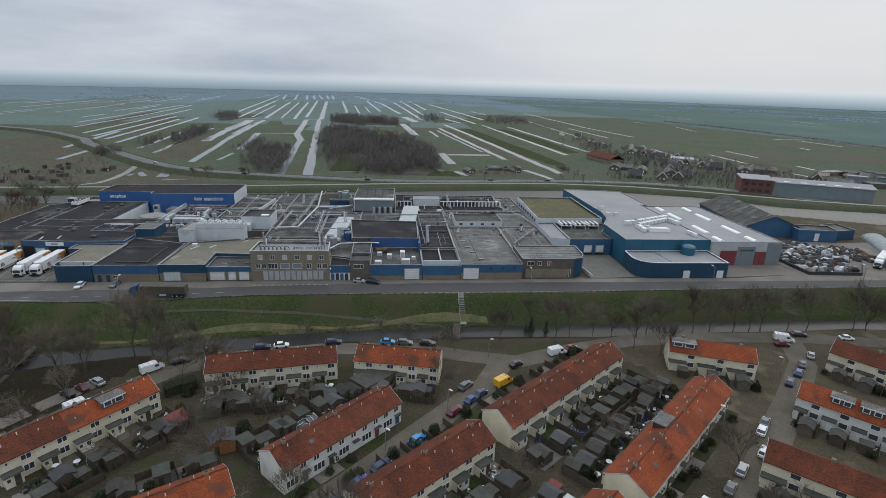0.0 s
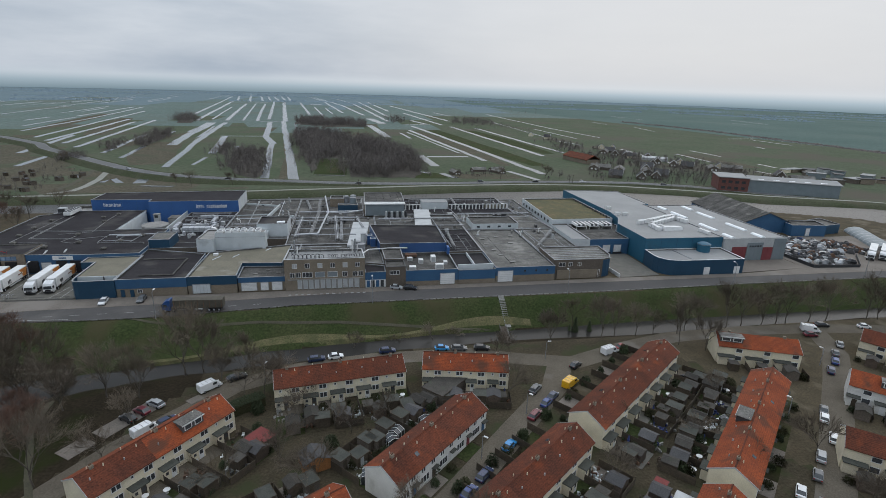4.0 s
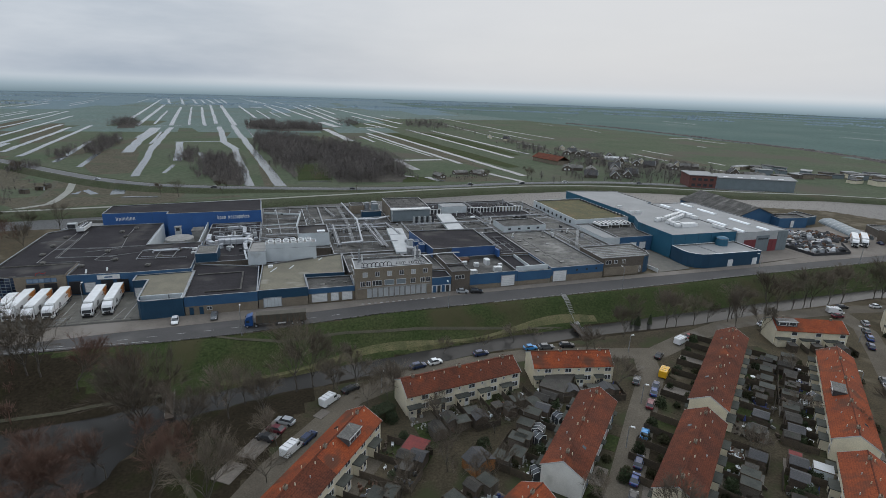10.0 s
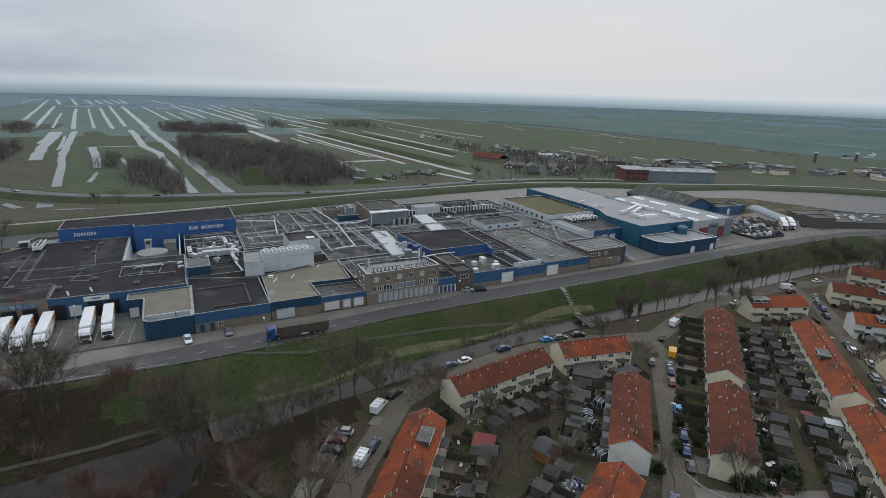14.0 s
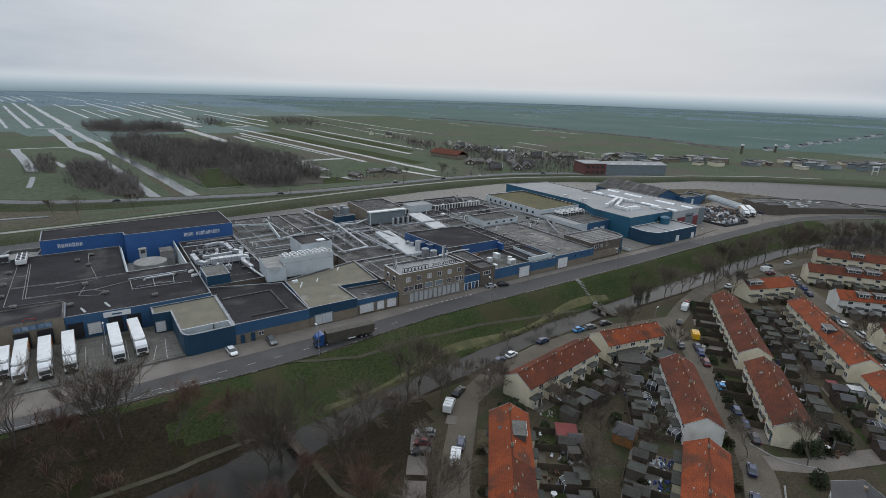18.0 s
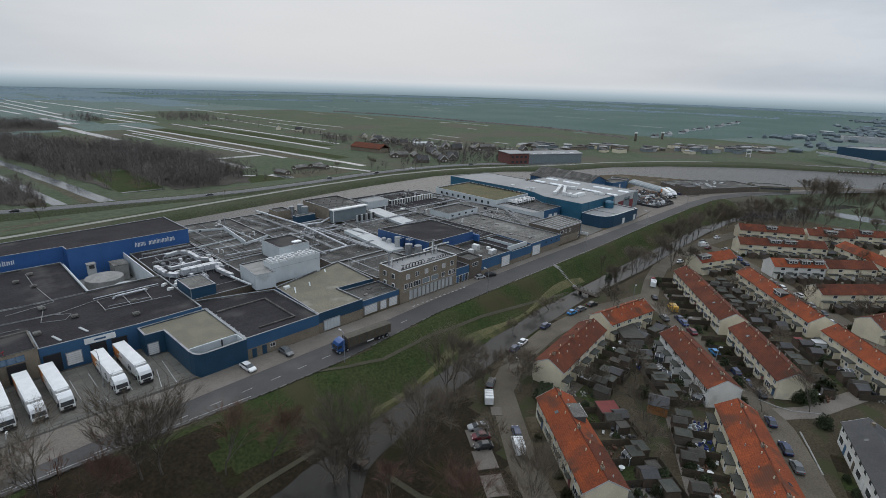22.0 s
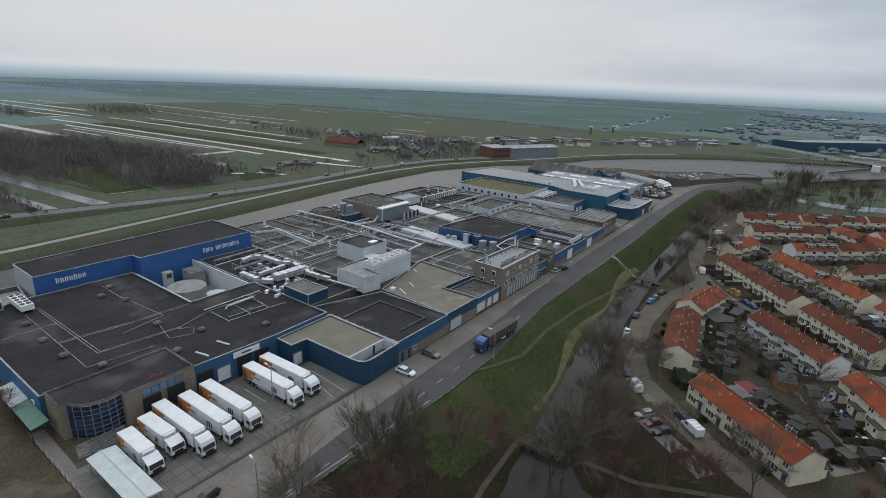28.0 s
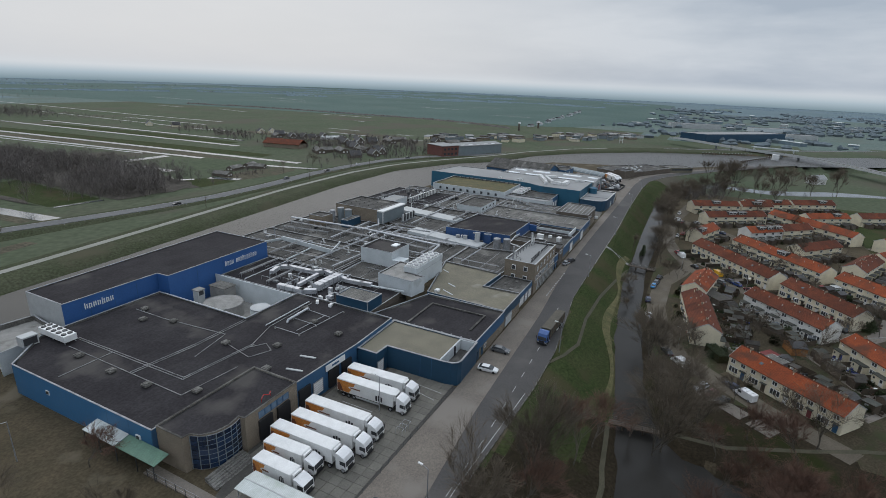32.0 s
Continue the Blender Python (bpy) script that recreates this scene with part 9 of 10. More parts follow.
STANDD = ((268, 78, 2, 1.3), (270, 66, 0, 1.2), (284, 42, 1, 1.2), (296, 22, 2, 1.3), (268, 100, 0, 1.2), (272, 112, 2, 1.2), (300, 50, 0, 1.0), (228, 100, 1, 1.1), (-40, 88, 5, 1.5), (-33, 83, 4, 1.4), (-27, 96, 5, 1.3), (-20, 100, 5, 1.2), (-37, 100, 4, 1.1), (-50, 84, 5, 1.5), (20, 74, 4, 1.0), (-9, 62, 4, 1.5), (44, 84, 5, 1.1), (58, 96, 4, 1.0), (-12, 90, 5, 1.0))
STANDE = ((-82, 89, 0, 1.0), (-73, 94, 5, 1.2), (-98, 118, 0, 1.35), (-99.6, 119.6, 1, 1.1), (-95.8, 124.5, 2, 0.5), (-66.5, 123.5, 0, 1.2), (-62.5, 124.5, 0, 0.95), (-125.5, 139, 1, 1.2), (-122.6, 138.2, 0, 1.15), (-139, 142.5, 1, 1.1), (-154, 142, 0, 0.9), (-84, 122.4, 2, 0.4), (-57, 119, 4, 0.9), (-51, 113.5, 5, 1.2), (-112, 99, 3, 0.8), (-120, 96, 3, 0.9), (-108, 90, 3, 0.85), (-100, 86, 3, 0.8), (-130, 93, 0, 0.8), (-119, 83, 3, 0.9), (-95, 76, 3, 0.8), (-87, 69, 3, 0.8))
STANDF = ((-88, 112, 1, 0.9), (-81, 116, 0, 0.9), (-106, 131, 3, 0.9), (-114, 133, 3, 1.0), (-86, 102, 3, 0.8), (-74, 115, 1, 0.8), (-92, 94, 3, 0.9), (-104, 108, 3, 0.7), (-58, 122, 1, 0.8), (-78, 121, 0, 0.7), (-52, 127, 2, 0.7), (-71, 104, 4, 1.0), (-106, 71, 1, 0.9), (-141, 98, 1, 0.9), (-131, 82, 3, 0.9), (-114, 75, 0, 0.9), (-164, 150, 3, 0.8), (-172, 142, 1, 0.9))
STANDG = ((46, 130.5, 0, 1.0), (74, 131.8, 0, 1.0), (94, 132.4, 0, 1.1), (107, 132.8, 0, 1.1), (126, 133, 0, 1.1), (140, 131.6, 0, 1.1), (156, 129, 1, 1.1), (178, 126, 0, 1.1), (200, 117, 0, 1.1), (222, 104, 0, 1.1), (-117, 99, 3, 0.85), (-111, 96.5, 3, 0.95), (-106, 99.5, 3, 0.9), (-101, 103, 3, 0.8), (-122, 97, 3, 0.8), (-97, 108.5, 3, 0.6), (-114, 108, 3, 0.8), (-124, 106, 3, 0.8), (-80, 75, 3, 0.7), (-72, 63, 3, 0.7), (-66, 55, 3, 0.7), (-132, 138, 3, 0.9), (-146, 137, 1, 0.9))
for x, y, k, s in STANDA + STANDB + STANDC + STANDD + STANDE + STANDF + STANDG:
    plant((TREES + SMALL)[k], x, y, s)


def conifer(h, seed):
    q, mb = random.Random(seed), MB()
    for _ in range(420):
        e = q.random() ** 1.3
        r = (1 - e) * h * 0.16 + 0.1
        a = q.uniform(0, 6.28)
        p = Vector((r * math.cos(a), r * math.sin(a), h * (0.06 + 0.94 * e)))
        u = Vector((math.cos(a), math.sin(a), -0.5)) * 0.4
        v = Vector((-math.sin(a), math.cos(a), 0.2)) * 0.22
        mb.add([p - u, p + v, p + u, p - v], [(0, 1, 2, 3)])
    t = local("conifer", "narrow dark green conifer on the dike", "tree")
    part("trunk", MB().tube((0, 0, 0), (0, 0, h * 0.9), 0.12, 0.03, 5), M["bark"], t)
    part("foliage", mb, M["leaf"], t)
    return t


CON = conifer(6.0, 3)
for x, y, s in ((40.5, 136.8, 1.0), (45, 136.5, 0.8), (39, 137.5, 0.6)):
    ob = put(CON, pose(x, y, float(ground_z(x, y)), 0, 0, 20 * x))
    ob.scale = (s, s, s)
for x, y, s in ((-4.8, 64.4, 1.6), (-3.6, 63.2, 1.5), (-5.6, 65.2, 1.2), (-13.1, 58.7, 1.3), (4, 61, 1.8), (-46, 99, 0.9), (-31, 92, 1.2), (-12, 83, 1.2), (-47, 106, 1.1), (-50, 109, 1.0)):
    ob = put(BUSH[1], pose(x, y, 0.02, 0, 0, 31 * x))
    ob.scale = (s, s, s)
t = local("clipped_hedge", "tall dark clipped hedge beside the terrace end", "hedge")
hb_, qh = MB(), random.Random(44)
for _ in range(1500):
    x, y, z, a = qh.uniform(0, 7), qh.uniform(0, 3.2), qh.uniform(0.1, 2.4), qh.uniform(0, 6.28)
    if qh.random() < 0.6:
        z = qh.uniform(2.1, 2.5)
    u, v = Vector((math.cos(a), math.sin(a), qh.uniform(-0.5, 0.5))) * 0.2, Vector((-math.sin(a), math.cos(a), 0.4)) * 0.14
    p = Vector((x, y, z))
    hb_.add([p - u, p + v, p + u, p - v], [(0, 1, 2, 3)])
part("foliage", hb_, M["leaf"], t)
part("core", MB().box(0.15, 0.15, 0, 6.85, 3.05, 2.15), M["brush"], t)
t.matrix_basis = pose(-51.5, 104.6, 0.02, 0, 0, 30)
tuft = MB()
for _ in range(5000):
    x = rt.uniform(-130, 190)
    y = rt.uniform(float(bank_n(x)) + 1, float(kerb_s(x)) - 0.4)
    z, a, s = float(ground_z(x, y)), rt.uniform(0, 6.28), rt.uniform(0.05, 0.16)
    dx, dy = math.cos(a) * s, math.sin(a) * s
    tuft.add([(x - dx, y - dy, z - 0.03), (x + dx, y + dy, z - 0.03), (x + dx * 0.6, y + dy * 0.6, z + s * 0.7), (x - dx * 0.7, y - dy * 0.7, z + s * 0.6)], [(0, 1, 2, 3)])
setting("grass_tufts", tuft, M["grass"], "tufts of winter grass on the dike slope", "grass", kind="stuff")


# ---- the polder ----
LIFT = [0.0]


def strip_water(pts, w, into=None):
    LIFT[0] = (LIFT[0] + 0.019) % 0.2
    d = lane([(x + rf.uniform(-0.12, 0.12) * w, y) for x, y in along(pts, 22.0)], w, 0.07 + LIFT[0], 30.0)
    if into is not None:
        into.add(d.v, d.f)
        return
    setting("ditch_water", d, M["ditch"], "straight water-filled ditch between meadows", "water")


rf = random.Random(8)


def afar(x, y):
    """Places beyond the river, drawn from the middle of the walk."""
    return -90 + (x + 90) * 1.075, 25 + (y - 25) * 1.075


def ditches(rows, into=None, broad=1.0):
    """Straight water between meadows: from, to and width."""
    for x0, y0, x1, y1, w in rows:
        w *= broad
        strip_water([(x0, y0), ((x0 + x1) / 2 + rf.uniform(-1, 1), (y0 + y1) / 2), (x1, y1)], w, into)


FARD = MB()
# long parcels to the west
ditches([(-512, 912, -514, 988, 2.3), (-464, 818, -478, 998, 2.2), (-487, 1024, -517, 1363, 2.7), (-429, 747, -448, 991, 2.3), (-448, 991, -500, 1370, 2.1), (-376, 671, -409, 934, 2.4), (-409, 934, -440, 1199, 2.4), (-348, 639, -387, 977, 2.7), (-321, 614, -359, 919, 2.6), (-294, 581, -342, 960, 2.5), (-253, 540, -276, 719, 2.2), (-226, 510, -237, 602, 2.0), (-252, 707, -256, 767, 2.1), (-321, 536, -350, 700, 2.7), (-282, 459, -288, 518, 2.4)], broad=2.3)
# pools and the two broad ditches before the works
ditches([(-214, 608, -231, 760, 10.5), (-231, 760, -248, 928, 15), (-173, 455, -197, 641, 6.0), (-197, 641, -226, 933, 7.7), (-208, 690, -226, 854, 3.4), (-157, 541, -180, 713, 7.6), (-186, 713, -136, 717, 5.0), (-156, 470, -156, 517, 3.3), (-158, 958, -131, 710, 8.1), (-130, 712, -111, 632, 8.5), (-115, 650, -87, 396, 6.4), (-140, 1003, -112, 758, 7.6), (-113, 774, -85, 550, 7.4), (-87, 563, -67, 394, 8.0), (-115, 941, -98, 776, 2.0), (-53, 418, -29, 415, 2.0), (-146, 606, -134, 545, 4.5)])
# rows beyond the cross ditch
ditches([(-330, 1154, -496, 2383, 5.2), (-282, 973, -393, 1850, 5.7), (-263, 1005, -318, 1451, 3.3), (-234, 983, -320, 1664, 5.5), (-208, 989, -295, 1677, 3.4), (-183, 980, -270, 1691, 4.8), (-169, 1026, -267, 1880, 5.1), (-136, 990, -238, 1898, 7.2), (-108, 1200, -179, 1833, 4.8), (-78, 1169, -116, 1540, 3.6), (-58, 1236, -84, 1489, 3.0), (-36, 1288, -114, 2034, 5.2), (-114, 2034, -233, 2745, 5.1)], broad=1.25)
ditches([(10, 1214, -40, 1687, 4.6), (-40, 1687, -175, 2500, 4.4), (51, 1028, -9, 1882, 4.4), (-9, 1882, -72, 2334, 4.6), (61, 1187, 17, 2002, 4.1), (38, 969, 17, 1102, 9.0), (80, 1404, 49, 2022, 4.5), (-490, 2483, -381, 1858, 4.7), (-476, 2713, -339, 1834, 4.9), (-411, 2564, -308, 1906, 4.8), (-372, 2504, -277, 1873, 4.7), (-351, 2524, -258, 1940, 4.8), (-323, 2551, -238, 1952, 4.9), (-312, 2665, -221, 1964, 5.0)], FARD, broad=1.7)
ditches([(-364, 1790, -278, 1800, 16), (-142, 1725, -104, 1735, 22), (-279, 964, -216, 970, 5), (-177, 970, -128, 976, 5), (72, 963, 124, 968, 6), (53, 529, 97, 531, 9)])
# east of the wood
ditches([(10, 925, 27, 723, 5.3), (51, 792, 57, 710, 2.0), (70, 844, 107, 500, 2.8), (63, 803, 93, 557, 1.6), (85, 925, 138, 421, 3.3), (154, 924, 182, 539, 3.1), (193, 905, 217, 569, 2.9), (100, 1070, 118, 969, 3.4), (112, 1336, 145, 961, 3.1), (110, 1760, 178, 1070, 3.7), (197, 1390, 214, 1250, 2.2), (47, 542, 52, 465, 3.9), (111, 437, 122, 389, 2.6), (331, 1354, 340, 914, 2.0), (340, 914, 356, 759, 2.0)], broad=2.1)
ditches([(268, 1089, 266, 734, 1.6), (300, 896, 308, 738, 1.8), (311, 610, 303, 478, 2.8), (358, 566, 356, 498, 2.0), (402, 601, 403, 545, 1.6), (402, 485, 402, 461, 2.0), (360, 440, 365, 419, 2.0), (1028, 1319, 1010, 1165, 2.7), (588, 769, 643, 774, 2.0), (539, 652, 536, 631, 2.0), (544, 985, 530, 891, 1.8), (519, 1124, 519, 1056, 1.8), (264, 703, 276, 647, 1.8), (50, 425, 58, 404, 3.0), (36, 452, 30, 436, 3.0), (30, 436, 40, 428, 2.4)], broad=2.0)
for k in range(30):
    x, y = rf.uniform(-900, -480), rf.uniform(900, 2400)
    l = rf.uniform(90, 420)
    strip_water([(x, y), (x - 0.1 * l, y + l)], rf.uniform(3.5, 6.5), FARD)
for k in range(14):
    x, y = rf.uniform(420, 1300), rf.uniform(420, 1500)
    l = rf.uniform(60, 200)
    strip_water([(x, y), (x - 0.06 * l, y + l)], rf.uniform(3, 5), FARD)
setting("far_ditches", FARD, M["ditch"], "parallel ditches shining in the far polder", "water", kind="stuff")
for pts_, w_ in (([(-193, 388), (-190, 402), (-177, 380), (-165, 377)], 5), ([(-167, 377), (-171, 400), (-165, 408)], 8), ([(-163, 374), (-141, 369)], 4)):
    strip_water(pts_, w_)
setting("small_meadow", MB().add([(x, y, float(ground_z(x, y)) + 0.05) for x, y in ((-54, 421), (-28, 420), (-26, 508), (-52, 508))], [(0, 1, 2, 3)]), M["grass"], "bright green meadow beside the wood", "meadow")
setting("small_meadow", MB().add([(x, y, float(ground_z(x, y)) + 0.05) for x, y in ((24, 403), (52, 401), (50, 424), (33, 438))], [(0, 1, 2, 3)]), M["grass"], "bright green meadow beside the wood", "meadow")
setting("far_field", MB().sheet([(430, 2600), (470, 1700), (560, 1150), (640, 800), (700, 560), (690, 420), (760, 330), (980, 250), (1500, 190), (2500, 260), (2900, 700), (2400, 2300)], PZ + 0.12), mat("far_blue_green_field", (0.062, 0.100, 0.088), (0.078, 0.116, 0.103), size=160, fine=6, grain=0.1, rough=0.95, spec=0.1, stain=(0.094, 0.124, 0.108), stain_at=0.6), "dark blue-green far field", "field")


# parcels of meadow and marsh between the ditches
rp = random.Random(31)
for k, (a, b, w, key) in enumerate((((-104, 405), (-140, 640), 16, "field"), ((-192, 470), (-225, 640), 40, "marsh"), ((-262, 560), (-232, 760), 18, "marsh"), ((-140, 560), (-205, 930), 30, "field"), ((-192, 372), (-150, 386), 26, "marsh"), ((-230, 345), (-300, 400), 60, "marsh"), ((-300, 470), (-360, 600), 40, "marsh"), ((80, 830), (120, 470), 16, "marsh"), ((110, 850), (152, 470), 26, "grass"), ((170, 850), (196, 560), 24, "grass"), ((-86, 800), (0, 720), 34, "marsh"), ((225, 850), (240, 600), 26, "field"), ((56, 412), (112, 410), 30, "marsh"), ((290, 640), (286, 470), 24, "marsh"), ((376, 460), (366, 560), 30, "marsh"), ((-160, 352), (-92, 360), 12, "marsh"), ((60, 350), (170, 352), 12, "marsh"), ((240, 365), (330, 330), 22, "marsh"), ((-75, 400), (-98, 640), 9, "marsh"), ((420, 430), (400, 700), 36, "field"), ((470, 330), (640, 260), 46, "marsh"), ((-330, 700), (-400, 1000), 30, "marsh"), ((-420, 760), (-470, 1100), 26, "marsh"))):
    setting("meadow_parcel", lane([a, ((a[0] + b[0]) / 2 + rp.uniform(-6, 6), (a[1] + b[1]) / 2), b], w, 0.03 + 0.0015 * k, 20.0, ends=0.6), M[key], "patch of %s between the ditches" % {"marsh": "brown winter marsh", "field": "pale green meadow", "grass": "darker green meadow"}[key], "meadow")


def wood_of(mb, x, y, z, h, q, n):
    """One leafless tree of a far wood: a stem and a brush of thin upright twigs."""
    mb.tube((x, y, z), (x, y, z + h * 0.55), 0.13, 0.06, 3, False)
    for _ in range(n):
        a, e = q.uniform(0, 6.28), q.uniform(0.12, 0.8)
        c, s_ = math.cos(a), math.sin(a)
        r = h * 0.30 * math.sqrt(max(0.08, 1 - (1.9 * e - 0.95) ** 2)) * q.uniform(0.15, 1)
        p = Vector((x + c * r * 0.6, y + s_ * r * 0.6, z + h * e * 0.78))
        d = Vector((c * r * 0.75, s_ * r * 0.75, h * q.uniform(0.10, 0.24)))
        w = Vector((-s_, c, 0)) * q.uniform(0.03, 0.075)
        mb.add([p - w, p + w, p + d], [(0, 1, 2)])
        b = q.uniform(0, 6.28)
        w = Vector((math.cos(b), math.sin(b), 0)) * 0.05
        mb.add([p + d * 0.4 - w, p + d * 0.4 + w, p + d * 0.5 + Vector((math.sin(b), -math.cos(b), 1.4)) * h * 0.085], [(0, 1, 2)])


def inside(poly, x, y):
    c = False
    for (x0, y0), (x1, y1) in zip(poly, poly[1:] + poly[:1]):
        if (y0 > y) != (y1 > y) and x < (x1 - x0) * (y - y0) / (y1 - y0) + x0:
            c = not c
    return c


def wood(name, label, poly, count, h, material, seed, n=26):
    q, mb = random.Random(seed), MB()
    xs, ys = [p[0] for p in poly], [p[1] for p in poly]
    done = 0
    while done < count:
        x, y = q.uniform(min(xs), max(xs)), q.uniform(min(ys), max(ys))
        if inside(poly, x + q.gauss(0, 7), y + q.gauss(0, 9)) and math.sin(x * 0.09 + y * 0.023) + math.sin(y * 0.06 - x * 0.04) > -1.25:
            wood_of(mb, x, y, float(ground_z(x, y)), h * q.uniform(0.45, 1.3), q, n)
            done += 1
    setting(name, mb, M[material], label, "wood", kind="stuff")
    if n > 50 and min(ys) > 390:
        LIFT[0] += 0.004
        edge = [(x + q.uniform(-2, 2), y + q.uniform(-3, 3)) for x, y in along(poly + [poly[0]], 9.0)[:-1]]
        setting("wood_floor", MB().sheet(edge, PZ + 0.12 + LIFT[0]), M["woodfloor"], "brown leaf litter under bare trees", "ground")


wood("bare_wood", "dark leafless wood in the polder", [(-94, 760), (-88, 660), (-54, 424), (-54, 512), (-26, 516), (-24, 410), (26, 405), (38, 452), (34, 540), (14, 640), (-20, 660), (-52, 740)], 1500, 14.5, "farwood", 1, 92)
wood("bare_wood", "dark leafless belt behind a strip of reeds", [(-115, 930), (-56, 878), (6, 885), (5, 975), (-58, 1010), (-120, 1040)], 620, 13.5, "farwood", 14, 60)
wood("bare_wood", "leafless wood between two ditches", [(-138, 558), (-115, 560), (-93, 430), (-93, 402), (-101, 408), (-114, 424), (-128, 472)], 230, 11, "farwood", 2, 84)
wood("bare_wood", "small leafless copse beside a pool", [(-164, 606), (-155, 606), (-140, 532), (-148, 532)], 60, 10, "farwood", 22, 70)
wood("reddish_wood", "reddish scrub in the middle of the wood", [(-88, 860), (-54, 790), (-4, 702), (9, 690), (8, 760), (-56, 890)], 160, 3.2, "redtwig", 3)
wood("roadside_trees", "leafless trees along a ditch", [(-258, 562), (-256, 580), (-266, 606), (-271, 596)], 22, 11, "farwood", 4, 80)
wood("roadside_trees", "line of leafless trees along a ditch", [(-250, 610), (-234, 590), (-240, 662), (-257, 759), (-265, 742)], 130, 12, "farwood", 24, 80)
wood("roadside_trees", "leafless grove at a crossing of ditches", [(-295, 908), (-272, 912), (-298, 1042), (-323, 1036)], 110, 15, "farwood", 25, 60)
wood("roadside_trees", "leafless clump beside the main road", [(-264, 490), (-249, 480), (-260, 507), (-273, 512)], 40, 10, "farwood", 26, 80)
wood("roadside_trees", "leafless clump far off", [(46, 984), (85, 977), (98, 1103), (61, 1130)], 90, 13, "farwood", 27, 50)
wood("roadside_trees", "leafless clump far off", [(167, 1006), (200, 944), (229, 923), (261, 1039), (202, 1127)], 170, 14, "farwood", 28, 50)
wood("west_scrub", "leafless scrub at the allotments", [(-285, 330), (-215, 340), (-215, 420), (-262, 462), (-310, 380)], 130, 4.5, "farwood", 5, 22)
wood("yard_scrub", "leafless scrub round a farmyard", [(56, 440), (100, 440), (104, 420), (60, 408)], 70, 4, "farwood", 30, 26)
wood("village_trees", "leafless trees among village houses", [(120, 392), (190, 392), (235, 372), (330, 330), (350, 450), (270, 590), (250, 740), (225, 600), (215, 430)], 640, 8.5, "farwood", 6, 70)
wood("canal_thicket", "leafless thicket along the canal bend", [(176, 124), (196, 116), (224, 98), (236, 108), (222, 128), (190, 134)], 120, 8, "farwood", 31, 60)
wood("dike_thicket", "leafless thicket on the dark dike slope", [(-175, 122), (-124, 127), (-120, 139), (-132, 143), (-175, 147)], 60, 6, "redtwig", 32, 60)
wood("lane_trees", "line of leafless trees along a lane", [(258, 690), (274, 690), (258, 1180), (230, 1180)], 120, 8, "farwood", 7, 24)
wood("waste_scrub", "leafless scrub west of the factory", [(-260, 165), (-176, 165), (-170, 280), (-260, 290)], 260, 8, "redtwig", 10)
for x, y, k, h in ((-129, 366, 0, 1.0), (-103, 366, 2, 0.8), (132, 402, 1, 1.1), (-255, 476, 0, 0.9), (-140, 372, 2, 0.7), (92, 396, 2, 0.8)):
    ob = put(TREES[k], pose(x, y, float(ground_z(x, y)), 0, 0, 40 * k + x))
    ob.scale = (h, h, h)
q = random.Random(77)
mb = MB()
for _ in range(90):
    x0, y0 = q.uniform(-1500, 2600), q.uniform(1300, 3000)
    for _ in range(q.randint(5, 22)):
        wood_of(mb, x0 + q.gauss(0, 30), y0 + q.gauss(0, 8), PZ, q.uniform(6, 12), q, 12)
setting("far_trees", mb, M["farwood"], "scattered far tree clumps over the polder", "trees", kind="stuff")
# trees of the town in the east, haze put into their colour
mb = MB()
for _ in range(150):
    x0, y0 = q.uniform(620, 2100), q.uniform(-900, 250)
    if x0 + y0 < 640:
        continue
    for _ in range(q.randint(4, 16)):
        x, y, w, h = x0 + q.gauss(0, 28), y0 + q.gauss(0, 28), q.uniform(3, 8), q.uniform(3, 8)
        mb.loft([[(x + w * c * 0.8, y + w * s_ * 0.8, PZ) for c, s_ in ((-1, -1), (1, -1), (1, 1), (-1, 1))], [(x + w * c, y + w * s_, PZ + h * 0.55) for c, s_ in ((-0.9, -1), (1, -0.8), (0.8, 1), (-1, 0.9))], [(x + w * c * 0.4, y + w * s_ * 0.4, PZ + h * q.uniform(0.85, 1.05)) for c, s_ in ((-1, -1), (1, -1), (1, 1), (-1, 1))]])
setting("town_trees", mb, M["townwood"], "haze-tinted tree clumps among the far town roofs", "trees", kind="stuff")
# far belts of trees close to the horizon, coloured with the haze
mb = MB()
for k in range(150):
    a = q.uniform(-0.9, 2.3)
    r = q.choice([1900, 2200, 2500, 2800, 3050]) * q.uniform(0.95, 1.05)
    n, step = q.randint(8, 34), q.uniform(9, 16)
    tilt, h0 = q.uniform(-0.25, 0.25), q.uniform(2.2, 4.6)
    for j in range(n):
        d, r1 = (j - n / 2) * step, r + (j - n / 2) * step * tilt
        x, y = r1 * math.sin(a) + d * math.cos(a), r1 * math.cos(a) - d * math.sin(a)
        w, h = step * q.uniform(0.7, 1.5), h0 * q.uniform(0.5, 1.3)
        ux, uy = math.cos(a) * w / 2, -math.sin(a) * w / 2
        vx, vy = math.sin(a) * 5, math.cos(a) * 5
        mb.loft([[(x - ux - vx, y - uy - vy, PZ), (x + ux - vx, y + uy - vy, PZ), (x + ux + vx, y + uy + vy, PZ), (x - ux + vx, y - uy + vy, PZ)], [(x - ux * 0.5, y - uy * 0.5, PZ + h), (x + ux * 0.4, y + uy * 0.4, PZ + h * 0.9), (x + ux * 0.4 + vx * 0.4, y + uy * 0.4 + vy * 0.4, PZ + h * 0.9), (x - ux * 0.5 + vx * 0.4, y - uy * 0.5 + vy * 0.4, PZ + h)]])
setting("horizon_trees", mb, M["hazewood"], "haze-tinted belts of trees near the horizon", "trees", kind="stuff")


